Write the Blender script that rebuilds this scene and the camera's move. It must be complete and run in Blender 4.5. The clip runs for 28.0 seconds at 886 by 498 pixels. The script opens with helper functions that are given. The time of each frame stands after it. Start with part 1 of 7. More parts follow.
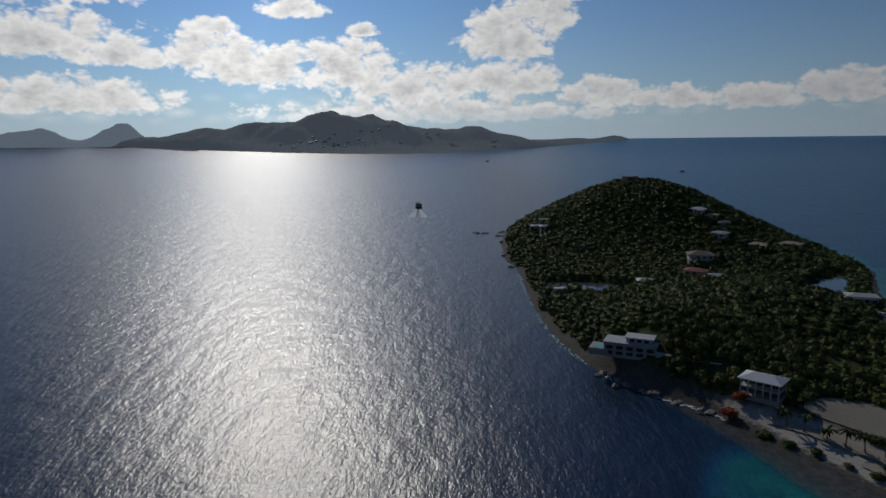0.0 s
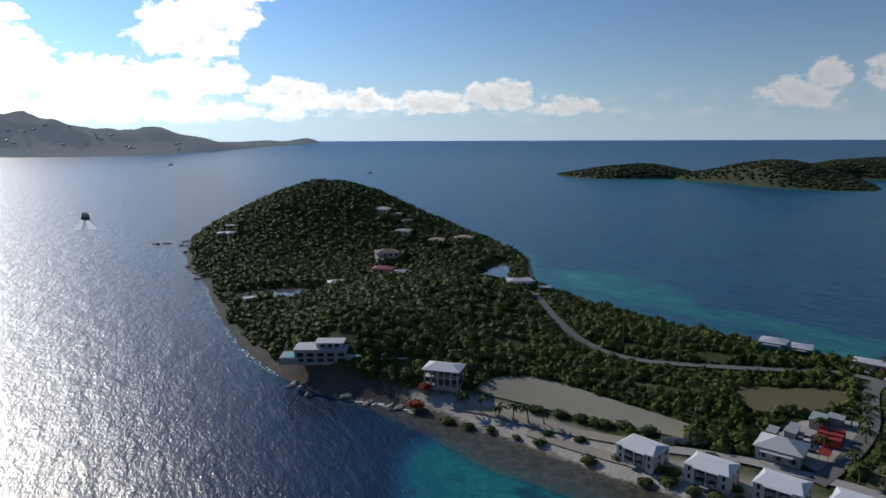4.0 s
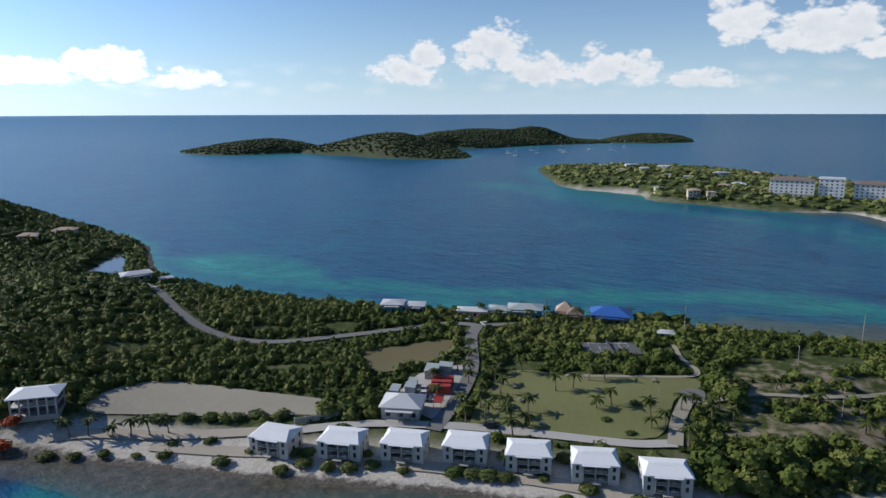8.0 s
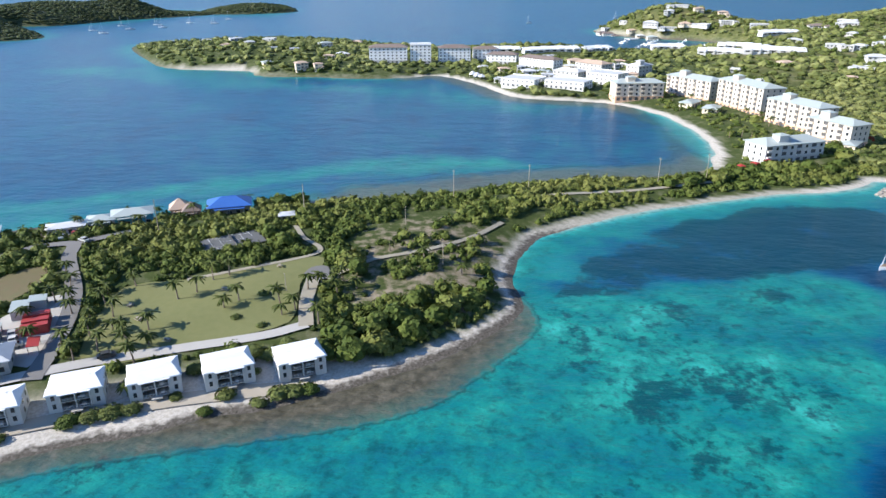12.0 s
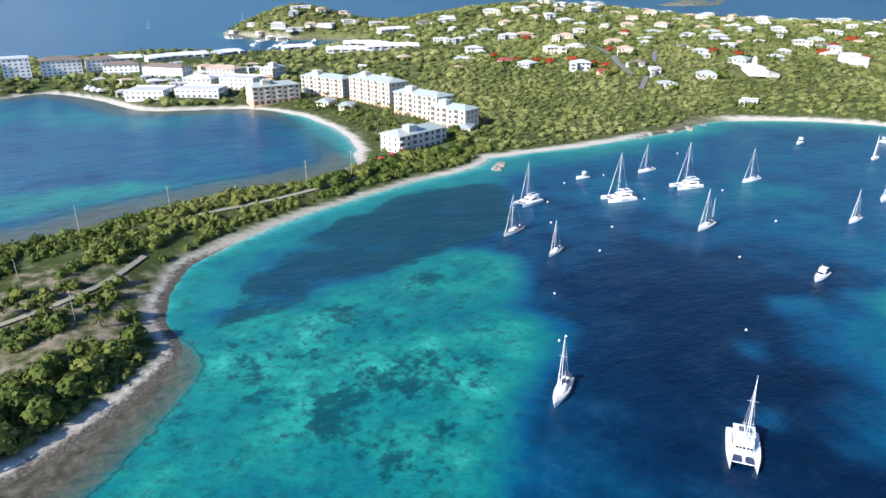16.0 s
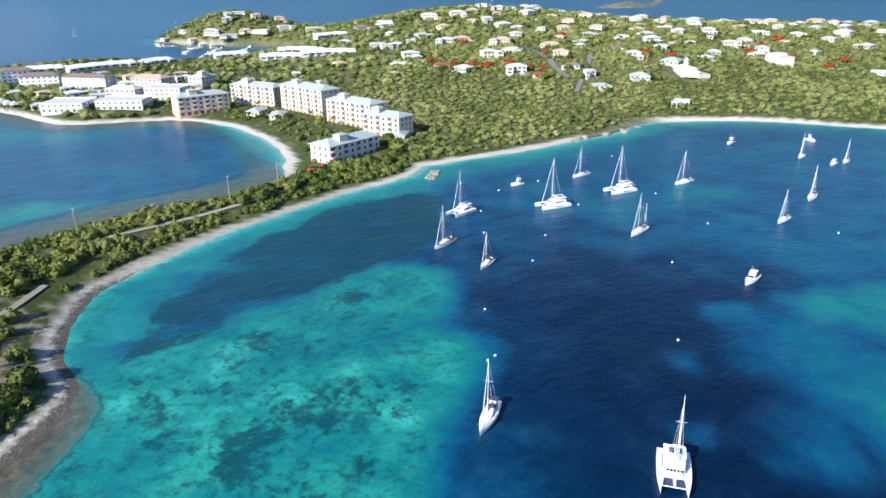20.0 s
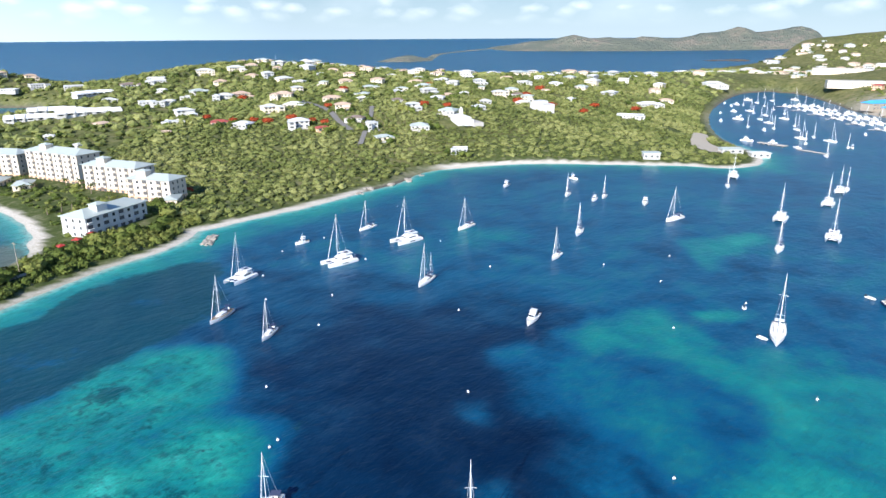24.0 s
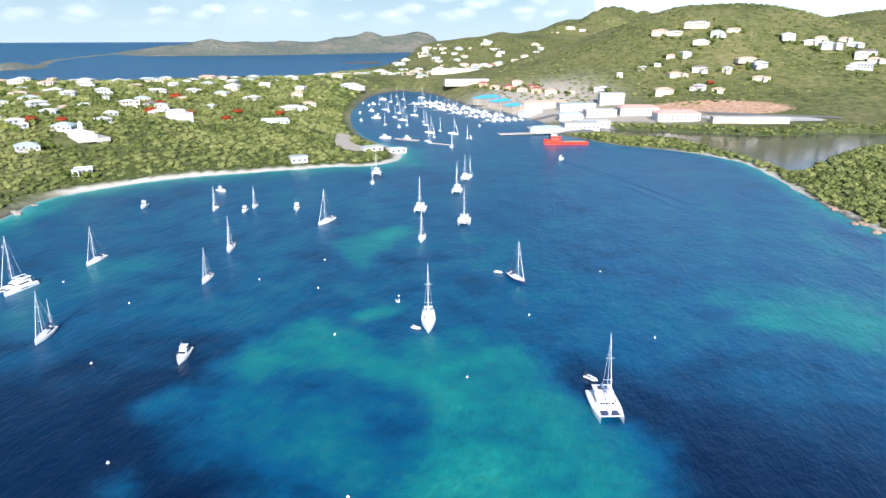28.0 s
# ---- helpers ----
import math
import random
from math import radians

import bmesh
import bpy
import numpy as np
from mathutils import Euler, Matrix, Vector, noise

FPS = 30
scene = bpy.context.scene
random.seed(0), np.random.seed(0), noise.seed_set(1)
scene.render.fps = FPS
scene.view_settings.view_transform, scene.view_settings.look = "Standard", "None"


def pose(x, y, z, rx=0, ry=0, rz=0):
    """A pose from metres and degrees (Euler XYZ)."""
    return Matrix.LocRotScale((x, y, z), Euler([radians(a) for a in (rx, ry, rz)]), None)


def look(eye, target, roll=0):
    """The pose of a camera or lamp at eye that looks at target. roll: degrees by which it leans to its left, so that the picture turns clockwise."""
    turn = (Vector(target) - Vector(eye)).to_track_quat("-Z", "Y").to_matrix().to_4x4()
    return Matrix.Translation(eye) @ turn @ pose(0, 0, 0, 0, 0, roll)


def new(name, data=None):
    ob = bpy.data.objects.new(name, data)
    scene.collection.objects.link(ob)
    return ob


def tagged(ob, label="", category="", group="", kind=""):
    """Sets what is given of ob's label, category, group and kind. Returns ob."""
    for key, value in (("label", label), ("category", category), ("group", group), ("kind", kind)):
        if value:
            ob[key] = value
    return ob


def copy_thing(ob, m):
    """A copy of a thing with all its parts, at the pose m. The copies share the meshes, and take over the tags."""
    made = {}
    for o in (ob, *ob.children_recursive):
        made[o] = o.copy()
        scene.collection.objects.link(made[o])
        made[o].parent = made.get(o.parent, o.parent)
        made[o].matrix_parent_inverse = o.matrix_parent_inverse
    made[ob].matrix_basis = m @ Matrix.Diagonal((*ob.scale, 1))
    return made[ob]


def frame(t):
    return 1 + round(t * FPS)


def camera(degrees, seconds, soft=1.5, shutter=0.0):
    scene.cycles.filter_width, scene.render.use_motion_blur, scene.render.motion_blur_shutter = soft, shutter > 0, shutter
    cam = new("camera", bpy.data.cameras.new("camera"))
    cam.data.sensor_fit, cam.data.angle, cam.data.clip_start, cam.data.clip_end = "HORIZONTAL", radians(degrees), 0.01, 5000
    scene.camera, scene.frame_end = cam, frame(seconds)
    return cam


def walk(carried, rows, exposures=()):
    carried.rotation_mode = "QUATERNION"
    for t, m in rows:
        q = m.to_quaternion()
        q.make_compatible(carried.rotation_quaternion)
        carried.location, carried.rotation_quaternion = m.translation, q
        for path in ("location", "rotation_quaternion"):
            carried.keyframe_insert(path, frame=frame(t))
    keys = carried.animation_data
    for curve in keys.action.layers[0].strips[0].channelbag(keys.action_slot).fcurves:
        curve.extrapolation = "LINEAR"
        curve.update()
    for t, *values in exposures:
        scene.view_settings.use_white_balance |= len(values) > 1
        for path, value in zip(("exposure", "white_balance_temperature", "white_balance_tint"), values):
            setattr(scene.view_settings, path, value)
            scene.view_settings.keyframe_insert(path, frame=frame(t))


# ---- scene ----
cam = camera(66.98, 28.0)
PATH = [
    (0.0, pose(0.00, 0.00, 89.09) @ pose(0, 0, 0, 80.501, 0, 0.001) @ pose(0, 0, 0, 0, 0, -0.645)),
    (0.5, pose(1.14, 1.62, 88.89) @ pose(0, 0, 0, 80.485, 0, -2.626) @ pose(0, 0, 0, 0, 0, -0.503)),
    (1.0, pose(2.41, 2.89, 88.76) @ pose(0, 0, 0, 80.490, 0, -5.900) @ pose(0, 0, 0, 0, 0, -0.516)),
    (1.5, pose(3.60, 3.52, 88.62) @ pose(0, 0, 0, 80.515, 0, -9.153) @ pose(0, 0, 0, 0, 0, -0.474)),
    (2.0, pose(4.45, 4.05, 88.51) @ pose(0, 0, 0, 80.524, 0, -12.466) @ pose(0, 0, 0, 0, 0, -0.509)),
    (2.5, pose(5.17, 4.82, 88.55) @ pose(0, 0, 0, 80.518, 0, -15.761) @ pose(0, 0, 0, 0, 0, -0.322)),
    (3.0, pose(6.03, 5.72, 88.66) @ pose(0, 0, 0, 80.527, 0, -18.988) @ pose(0, 0, 0, 0, 0, -0.289)),
    (3.5, pose(6.79, 7.03, 88.70) @ pose(0, 0, 0, 80.524, 0, -22.322) @ pose(0, 0, 0, 0, 0, -0.241)),
    (5.5, pose(11.55, 9.85, 89.15) @ pose(0, 0, 0, 80.546, 0, -36.063) @ pose(0, 0, 0, 0, 0, -0.082)),
    (6.0, pose(12.81, 10.21, 89.42) @ pose(0, 0, 0, 80.499, 0, -39.991) @ pose(0, 0, 0, 0, 0, -0.136)),
    (6.5, pose(14.32, 10.52, 89.36) @ pose(0, 0, 0, 80.592, 0, -44.068) @ pose(0, 0, 0, 0, 0, -0.096)),
    (7.0, pose(16.09, 10.40, 89.29) @ pose(0, 0, 0, 80.641, 0, -48.007) @ pose(0, 0, 0, 0, 0, -0.158)),
    (7.5, pose(17.79, 10.93, 89.21) @ pose(0, 0, 0, 80.669, 0, -52.145) @ pose(0, 0, 0, 0, 0, -0.158)),
    (8.0, pose(19.19, 11.05, 88.97) @ pose(0, 0, 0, 78.359, 0, -56.262) @ pose(0, 0, 0, 0, 0, -0.166)),
    (8.5, pose(20.51, 10.90, 88.93) @ pose(0, 0, 0, 73.330, 0, -60.229) @ pose(0, 0, 0, 0, 0, -0.199)),
    (9.0, pose(21.56, 10.38, 89.07) @ pose(0, 0, 0, 68.730, 0, -64.061) @ pose(0, 0, 0, 0, 0, -0.251)),
    (9.5, pose(22.89, 10.06, 89.08) @ pose(0, 0, 0, 67.916, 0, -67.229) @ pose(0, 0, 0, 0, 0, -0.376)),
    (10.0, pose(24.32, 10.34, 89.03) @ pose(0, 0, 0, 67.912, 0, -72.841) @ pose(0, 0, 0, 0, 0, -0.243)),
    (10.5, pose(26.05, 10.17, 89.03) @ pose(0, 0, 0, 67.897, 0, -78.256) @ pose(0, 0, 0, 0, 0, -0.104)),
    (11.0, pose(27.02, 9.97, 89.24) @ pose(0, 0, 0, 67.947, 0, -81.670) @ pose(0, 0, 0, 0, 0, -0.082)),
    (11.5, pose(28.44, 9.20, 89.31) @ pose(0, 0, 0, 67.947, 0, -84.742) @ pose(0, 0, 0, 0, 0, -0.145)),
    (13.5, pose(34.61, 5.37, 89.05) @ pose(0, 0, 0, 67.916, 0, -99.158) @ pose(0, 0, 0, 0, 0, -0.100)),
    (14.0, pose(34.65, 5.17, 89.49) @ pose(0, 0, 0, 67.954, 0, -103.535) @ pose(0, 0, 0, 0, 0, -0.187)),
    (14.5, pose(34.93, 4.54, 89.93) @ pose(0, 0, 0, 67.946, 0, -108.228) @ pose(0, 0, 0, 0, 0, -0.033)),
    (15.0, pose(35.87, 3.05, 90.22) @ pose(0, 0, 0, 67.928, 0, -112.992) @ pose(0, 0, 0, 0, 0, -0.055)),
    (15.5, pose(37.23, 1.58, 90.12) @ pose(0, 0, 0, 67.915, 0, -117.012) @ pose(0, 0, 0, 0, 0, -0.066)),
    (16.0, pose(38.22, 0.12, 90.08) @ pose(0, 0, 0, 67.916, 0, -117.271) @ pose(0, 0, 0, 0, 0, -0.137)),
    (16.5, pose(38.88, -1.22, 90.05) @ pose(0, 0, 0, 67.948, 0, -117.586) @ pose(0, 0, 0, 0, 0, -0.174)),
    (17.0, pose(39.74, -2.74, 90.00) @ pose(0, 0, 0, 67.962, 0, -118.559) @ pose(0, 0, 0, 0, 0, -0.221)),
    (17.5, pose(40.48, -4.20, 89.96) @ pose(0, 0, 0, 67.978, 0, -118.529) @ pose(0, 0, 0, 0, 0, -0.294)),
    (18.0, pose(41.10, -5.47, 90.00) @ pose(0, 0, 0, 68.004, 0, -118.537) @ pose(0, 0, 0, 0, 0, -0.347)),
    (18.5, pose(41.63, -6.91, 90.02) @ pose(0, 0, 0, 68.027, 0, -118.489) @ pose(0, 0, 0, 0, 0, -0.402)),
    (19.0, pose(42.16, -8.51, 90.00) @ pose(0, 0, 0, 68.048, 0, -118.745) @ pose(0, 0, 0, 0, 0, -0.474)),
    (19.5, pose(42.57, -10.00, 90.05) @ pose(0, 0, 0, 68.056, 0, -120.202) @ pose(0, 0, 0, 0, 0, -0.536)),
    (20.0, pose(43.01, -11.63, 90.12) @ pose(0, 0, 0, 68.202, 0, -121.731) @ pose(0, 0, 0, 0, 0, -0.513)),
    (20.5, pose(43.50, -13.00, 90.27) @ pose(0, 0, 0, 68.883, 0, -123.343) @ pose(0, 0, 0, 0, 0, -0.455)),
    (22.5, pose(45.20, -18.93, 90.43) @ pose(0, 0, 0, 72.255, 0, -130.786) @ pose(0, 0, 0, 0, 0, -0.383)),
    (23.0, pose(45.53, -20.78, 90.32) @ pose(0, 0, 0, 72.267, 0, -133.610) @ pose(0, 0, 0, 0, 0, -0.343)),
    (23.5, pose(45.87, -22.92, 90.15) @ pose(0, 0, 0, 72.273, 0, -136.345) @ pose(0, 0, 0, 0, 0, -0.302)),
    (24.0, pose(45.89, -25.11, 89.96) @ pose(0, 0, 0, 72.293, 0, -139.066) @ pose(0, 0, 0, 0, 0, -0.345)),
    (24.5, pose(45.72, -27.14, 89.96) @ pose(0, 0, 0, 72.321, 0, -141.788) @ pose(0, 0, 0, 0, 0, -0.326)),
    (25.0, pose(45.96, -29.08, 89.85) @ pose(0, 0, 0, 72.345, 0, -144.817) @ pose(0, 0, 0, 0, 0, -0.408)),
    (25.5, pose(45.76, -30.73, 89.77) @ pose(0, 0, 0, 72.376, 0, -148.088) @ pose(0, 0, 0, 0, 0, -0.379)),
    (26.0, pose(45.39, -32.19, 89.89) @ pose(0, 0, 0, 72.380, 0, -151.724) @ pose(0, 0, 0, 0, 0, -0.392)),
    (26.5, pose(45.08, -33.55, 90.02) @ pose(0, 0, 0, 72.384, 0, -155.679) @ pose(0, 0, 0, 0, 0, -0.322)),
    (27.0, pose(44.78, -35.34, 90.01) @ pose(0, 0, 0, 72.436, 0, -159.912) @ pose(0, 0, 0, 0, 0, -0.233)),
    (27.5, pose(44.48, -37.11, 89.93) @ pose(0, 0, 0, 72.453, 0, -164.173) @ pose(0, 0, 0, 0, 0, -0.232)),
    (28.0, pose(44.56, -39.14, 89.83) @ pose(0, 0, 0, 72.476, 0, -167.892) @ pose(0, 0, 0, 0, 0, -0.192)),
]
EXPOSURES = [(0, -2.0), (1, -1.8), (2, -1.55), (3, -1.2), (6, -0.32), (8, -0.12), (8.5, 0.25), (9.5, 0.84), (11, 0.97), (17, 0.95), (23, 1.0), (28, 1.05)]
walk(cam, PATH, EXPOSURES)

# ---- sky and sun ----
SUN_EL, SUN_AZ = 28.0, 14.4          # degrees above the sea, degrees left of +y
world = bpy.data.worlds.new("sky")
scene.world = world
world.use_nodes = True
wn, wl = world.node_tree.nodes, world.node_tree.links
wn.clear()


def wnode(kind, **props):
    n = wn.new(kind)
    for key, value in props.items():
        if key == "op":
            n.operation = value
        elif key == "clamp":
            n.use_clamp = value
    return n


def wmath(op, a, b=None, clamp=False):
    n = wn.new("ShaderNodeMath")
    n.operation, n.use_clamp = op, clamp
    for socket, value in zip(n.inputs, (a, b)):
        if value is None:
            continue
        if isinstance(value, (int, float)):
            socket.default_value = value
        else:
            wl.new(value, socket)
    return n.outputs[0]


sky = wn.new("ShaderNodeTexSky")
sky.sky_type, sky.sun_disc = "NISHITA", False
sky.sun_elevation, sky.sun_rotation = radians(SUN_EL), radians(-SUN_AZ)
sky.altitude, sky.air_density, sky.dust_density, sky.ozone_density = 50, 1.0, 0.0, 3.0
coord = wn.new("ShaderNodeTexCoord")
sep = wn.new("ShaderNodeSeparateXYZ")
wl.new(coord.outputs["Generated"], sep.inputs[0])
elev = wmath("ARCSINE", sep.outputs[2])                     # radians above the horizon
azim = wmath("ARCTAN2", wmath("MULTIPLY", sep.outputs[0], -1.0), sep.outputs[1])   # radians left of +y
flat = wn.new("ShaderNodeCombineXYZ")
wl.new(azim, flat.inputs[0])
wl.new(wmath("MULTIPLY", elev, 1.55), flat.inputs[1])


def wnoise(scale, detail, rough, shift=(0, 0, 0)):
    m = wn.new("ShaderNodeMapping")
    m.inputs["Location"].default_value = shift
    wl.new(flat.outputs[0], m.inputs[0])
    n = wn.new("ShaderNodeTexNoise")
    n.inputs["Scale"].default_value, n.inputs["Detail"].default_value, n.inputs["Roughness"].default_value = scale, detail, rough
    wl.new(m.outputs[0], n.inputs["Vector"])
    return n.outputs[0]


def puff(az, el, raz, rel):
    """How deep inside one cloud's outline a heading and height lie; flat below, domed above. Degrees."""
    u = wmath("MULTIPLY", wmath("SUBTRACT", azim, radians(az)), 1 / radians(raz))
    d = wmath("MULTIPLY", wmath("SUBTRACT", elev, radians(el)), 1 / radians(rel))
    v = wmath("MULTIPLY", d, wmath("ADD", 1.0, wmath("MULTIPLY", wmath("LESS_THAN", d, 0.0), .8)))
    return wmath("SUBTRACT", 1.0, wmath("ADD", wmath("MULTIPLY", u, u), wmath("MULTIPLY", v, v)))


# cumulus: heading left of +y, height, half width, half height
CLOUDS = [(27.5, 11, 4.4, 2.1), (31, 7.2, 6.5, 2.4), (24.5, 6.2, 3.5, 1.5), (29, 2.9, 8, 1.7), (19, 6.6, 4, 2), (14.4, 5.4, 5, 2.3), (8, 5.4, 4.2, 2.6), (3, 3.9, 5, 2.0), (-5.6, 7.6, 3.6, 3.4), (-4.6, 4.4, 5.5, 2.2),
          (-8.5, 9.5, 2.6, 2.1), (-11, 11.2, 1.7, 1.3), (12, 10, 2.4, 1.1), (6.5, 8.5, 1.4, .7), (16, 11.8, 3, 1), (18.5, 8.6, 2.1, .9)]
CLOUDS_2 = [(0, 1.9, 15, 1.2), (-13, 3.0, 3.4, 1.6), (-18.5, 2.8, 3.2, 1.2), (-25, 2.7, 4.6, 1.3), (-30.5, 3.0, 3.4, 1.5), (-36, 2.3, 2.4, .9), (-53.2, 2.9, 2.6, 1.5), (-55, 4.3, 1.3, 1.5), (-60.5, 4.3, 2.9, 2.4),
            (-64.3, 2.9, 2.7, 1.5), (-69, 3.2, 2.0, 1.8), (-72.2, 2.9, 1.5, 1.6), (-77.2, 2.2, 2.7, .9), (-79.3, 6.5, 2.0, 2.7), (-85.3, 5.3, 4.8, 2.2), (-90, 4.4, 3.2, 1.4), (60, 6, 14, 4), (100, 6, 18, 4), (150, 5, 20, 4)]
inside = None
for c in CLOUDS + CLOUDS_2:
    inside = puff(*c) if inside is None else wmath("MAXIMUM", inside, puff(*c))
inside = wmath("MAXIMUM", inside, -3.0)


def billow(scale, shift=0.0, stretch=1.0):
    """Rounded heads of cloud, one at the middle of each cell."""
    m = wn.new("ShaderNodeMapping")
    m.inputs["Location"].default_value, m.inputs["Scale"].default_value = (0, shift, 0), (1 / stretch, 1, 1)
    bent = wn.new("ShaderNodeVectorMath")
    bent.operation = "MULTIPLY_ADD"
    wl.new(warp.outputs["Color"], bent.inputs[0])
    bent.inputs[1].default_value = (.022, .022, 0)
    wl.new(flat.outputs[0], bent.inputs[2])
    wl.new(bent.outputs[0], m.inputs[0])
    v = wn.new("ShaderNodeTexVoronoi")
    v.voronoi_dimensions, v.feature = "2D", "SMOOTH_F1"
    v.inputs["Scale"].default_value, v.inputs["Smoothness"].default_value = scale, .35
    wl.new(m.outputs[0], v.inputs["Vector"])
    return wmath("SUBTRACT", 1.0, wmath("MULTIPLY", v.outputs["Distance"], 1.3))


warp = wn.new("ShaderNodeTexNoise")
warp.inputs["Scale"].default_value, warp.inputs["Detail"].default_value = 30, 5
wl.new(flat.outputs[0], warp.inputs["Vector"])


def heads(shift):
    a = wmath("ADD", wmath("MULTIPLY", billow(24, shift), .95), wmath("MULTIPLY", billow(58, shift), .55))
    b = wmath("ADD", wmath("MULTIPLY", billow(130, shift), .34), wmath("MULTIPLY", wnoise(90, 6, .6, (0, shift, 0)), .55))
    return wmath("ADD", a, b)


lumps, above = heads(0.0), heads(.012)
field = wmath("ADD", inside, wmath("MULTIPLY", wmath("SUBTRACT", lumps, .98), 1.2))
cover = wmath("MULTIPLY", wmath("SUBTRACT", field, -.10), 1.45, True)
# a low ragged bank of far cumulus and thin high cloud
bank = wmath("MULTIPLY", wmath("SUBTRACT", wmath("ADD", wmath("MULTIPLY", billow(34, .3, 1.7), .7), wmath("MULTIPLY", wnoise(14, 5, .6, (5, 1, 0)), .9)), .72), 1.5, True)
low = wmath("SUBTRACT", 1.0, wmath("ABSOLUTE", wmath("MULTIPLY", wmath("SUBTRACT", elev, .036), 30.0)), True)
cover = wmath("MAXIMUM", cover, wmath("MULTIPLY", wmath("MULTIPLY", bank, low), .72))
veil = wmath("MULTIPLY", wmath("SUBTRACT", wnoise(5, 5, .55, (3, 0, 0)), .45), 1.1, True)
cover = wmath("MAXIMUM", cover, wmath("MULTIPLY", veil, wmath("MULTIPLY", wmath("MULTIPLY", wmath("SUBTRACT", -1.6, azim), 1.0, True), wmath("SUBTRACT", 1.0, wmath("MULTIPLY", elev, 5.0), True))))
cover = wmath("MULTIPLY", cover, wmath("MULTIPLY", wmath("SUBTRACT", elev, radians(.5)), 30.0, True))
gloom = wmath("ADD", wmath("MULTIPLY", wmath("SUBTRACT", field, .35), .55), wmath("MULTIPLY", wmath("SUBTRACT", above, lumps), .6), True)
facing = wmath("SUBTRACT", 1.0, wmath("MULTIPLY", wmath("ABSOLUTE", wmath("SUBTRACT", azim, radians(SUN_AZ))), .75), True)
gloom = wmath("MULTIPLY", gloom, wmath("ADD", wmath("MULTIPLY", facing, .4), .6), True)
tone = wn.new("ShaderNodeMix")
tone.data_type = "RGBA"
# clouds near the sun are lit through: brighter rims, greyer hearts
for slot, away, near_sun in ((6, (10.2, 10.6, 11.2, 1), (46, 45.6, 45, 1)), (7, (6.6, 7.4, 8.6, 1), (22.0, 22.3, 22.8, 1))):
    lit = wn.new("ShaderNodeMix")
    lit.data_type = "RGBA"
    lit.inputs[6].default_value, lit.inputs[7].default_value = away, near_sun
    wl.new(wmath("MULTIPLY", facing, facing), lit.inputs[0])
    wl.new(lit.outputs[2], tone.inputs[slot])
wl.new(gloom, tone.inputs[0])
mixed = wn.new("ShaderNodeMix")
mixed.data_type = "RGBA"
wl.new(cover, mixed.inputs[0])
# sea haze low over the horizon
haze = wn.new("ShaderNodeMix")
haze.data_type = "RGBA"
glare = wn.new("ShaderNodeMix")                               # paler and dimmer air away from the sun
glare.data_type = "RGBA"
glare.inputs[6].default_value, glare.inputs[7].default_value = (7.5, 9.6, 12.0, 1), (4.2, 5.4, 6.6, 1)
wl.new(wmath("MULTIPLY", wmath("SUBTRACT", -1.45, azim), 1.3, True), glare.inputs[0])
near_glare = wmath("ADD", 1.0, wmath("MULTIPLY", wmath("MULTIPLY", facing, facing), 1.7))   # the air shines round the sun
bright = wn.new("ShaderNodeVectorMath")
bright.operation = "SCALE"
wl.new(glare.outputs[2], bright.inputs[0])
wl.new(near_glare, bright.inputs["Scale"])
wl.new(bright.outputs[0], haze.inputs[7])
wl.new(wmath("MULTIPLY", wmath("POWER", 2.718, wmath("MULTIPLY", wmath("MAXIMUM", elev, 0.0), -10.0)), .82), haze.inputs[0])
clear = wn.new("ShaderNodeMix")
clear.data_type, clear.blend_type = "RGBA", "MULTIPLY"
clear.inputs[0].default_value, clear.inputs[7].default_value = 1.0, (.74, .98, 1.28, 1)
wl.new(sky.outputs[0], clear.inputs[6])
dim = wn.new("ShaderNodeVectorMath")
dim.operation = "SCALE"
wl.new(clear.outputs[2], dim.inputs[0])
wl.new(wmath("MULTIPLY", near_glare, wmath("SUBTRACT", 1.0, wmath("MULTIPLY", wmath("MULTIPLY", wmath("SUBTRACT", -1.35, azim), 1.2, True), .64))), dim.inputs["Scale"])
wl.new(dim.outputs[0], haze.inputs[6])
wl.new(haze.outputs[2], mixed.inputs[6])
wl.new(tone.outputs[2], mixed.inputs[7])
back, out = wn.new("ShaderNodeBackground"), wn.new("ShaderNodeOutputWorld")
back.inputs[1].default_value = 0.085
wl.new(mixed.outputs[2], back.inputs[0])
wl.new(back.outputs[0], out.inputs[0])

lamp = bpy.data.lights.new("sun", "SUN")
lamp.energy, lamp.angle, lamp.color = 5.0, radians(0.55), (1.0, 0.95, 0.87)
sun = new("sun", lamp)
ce = math.cos(radians(SUN_EL))
to_sun = Vector((-math.sin(radians(SUN_AZ)) * ce, math.cos(radians(SUN_AZ)) * ce, math.sin(radians(SUN_EL))))
sun.matrix_world = look(Vector((0, 0, 300)) + 100 * to_sun, (0, 0, 300))

# ---- materials ----
def material(name):
    m = bpy.data.materials.new(name)
    m.use_nodes = True
    return m, m.node_tree.nodes, m.node_tree.links, m.node_tree.nodes["Principled BSDF"]


def noise_node(n, l, scale, detail=4, rough=.55, vector=None):
    t = n.new("ShaderNodeTexNoise")
    t.inputs["Scale"].default_value, t.inputs["Detail"].default_value, t.inputs["Roughness"].default_value = scale, detail, rough
    if vector is not None:
        l.new(vector, t.inputs["Vector"])
    return t.outputs[0]


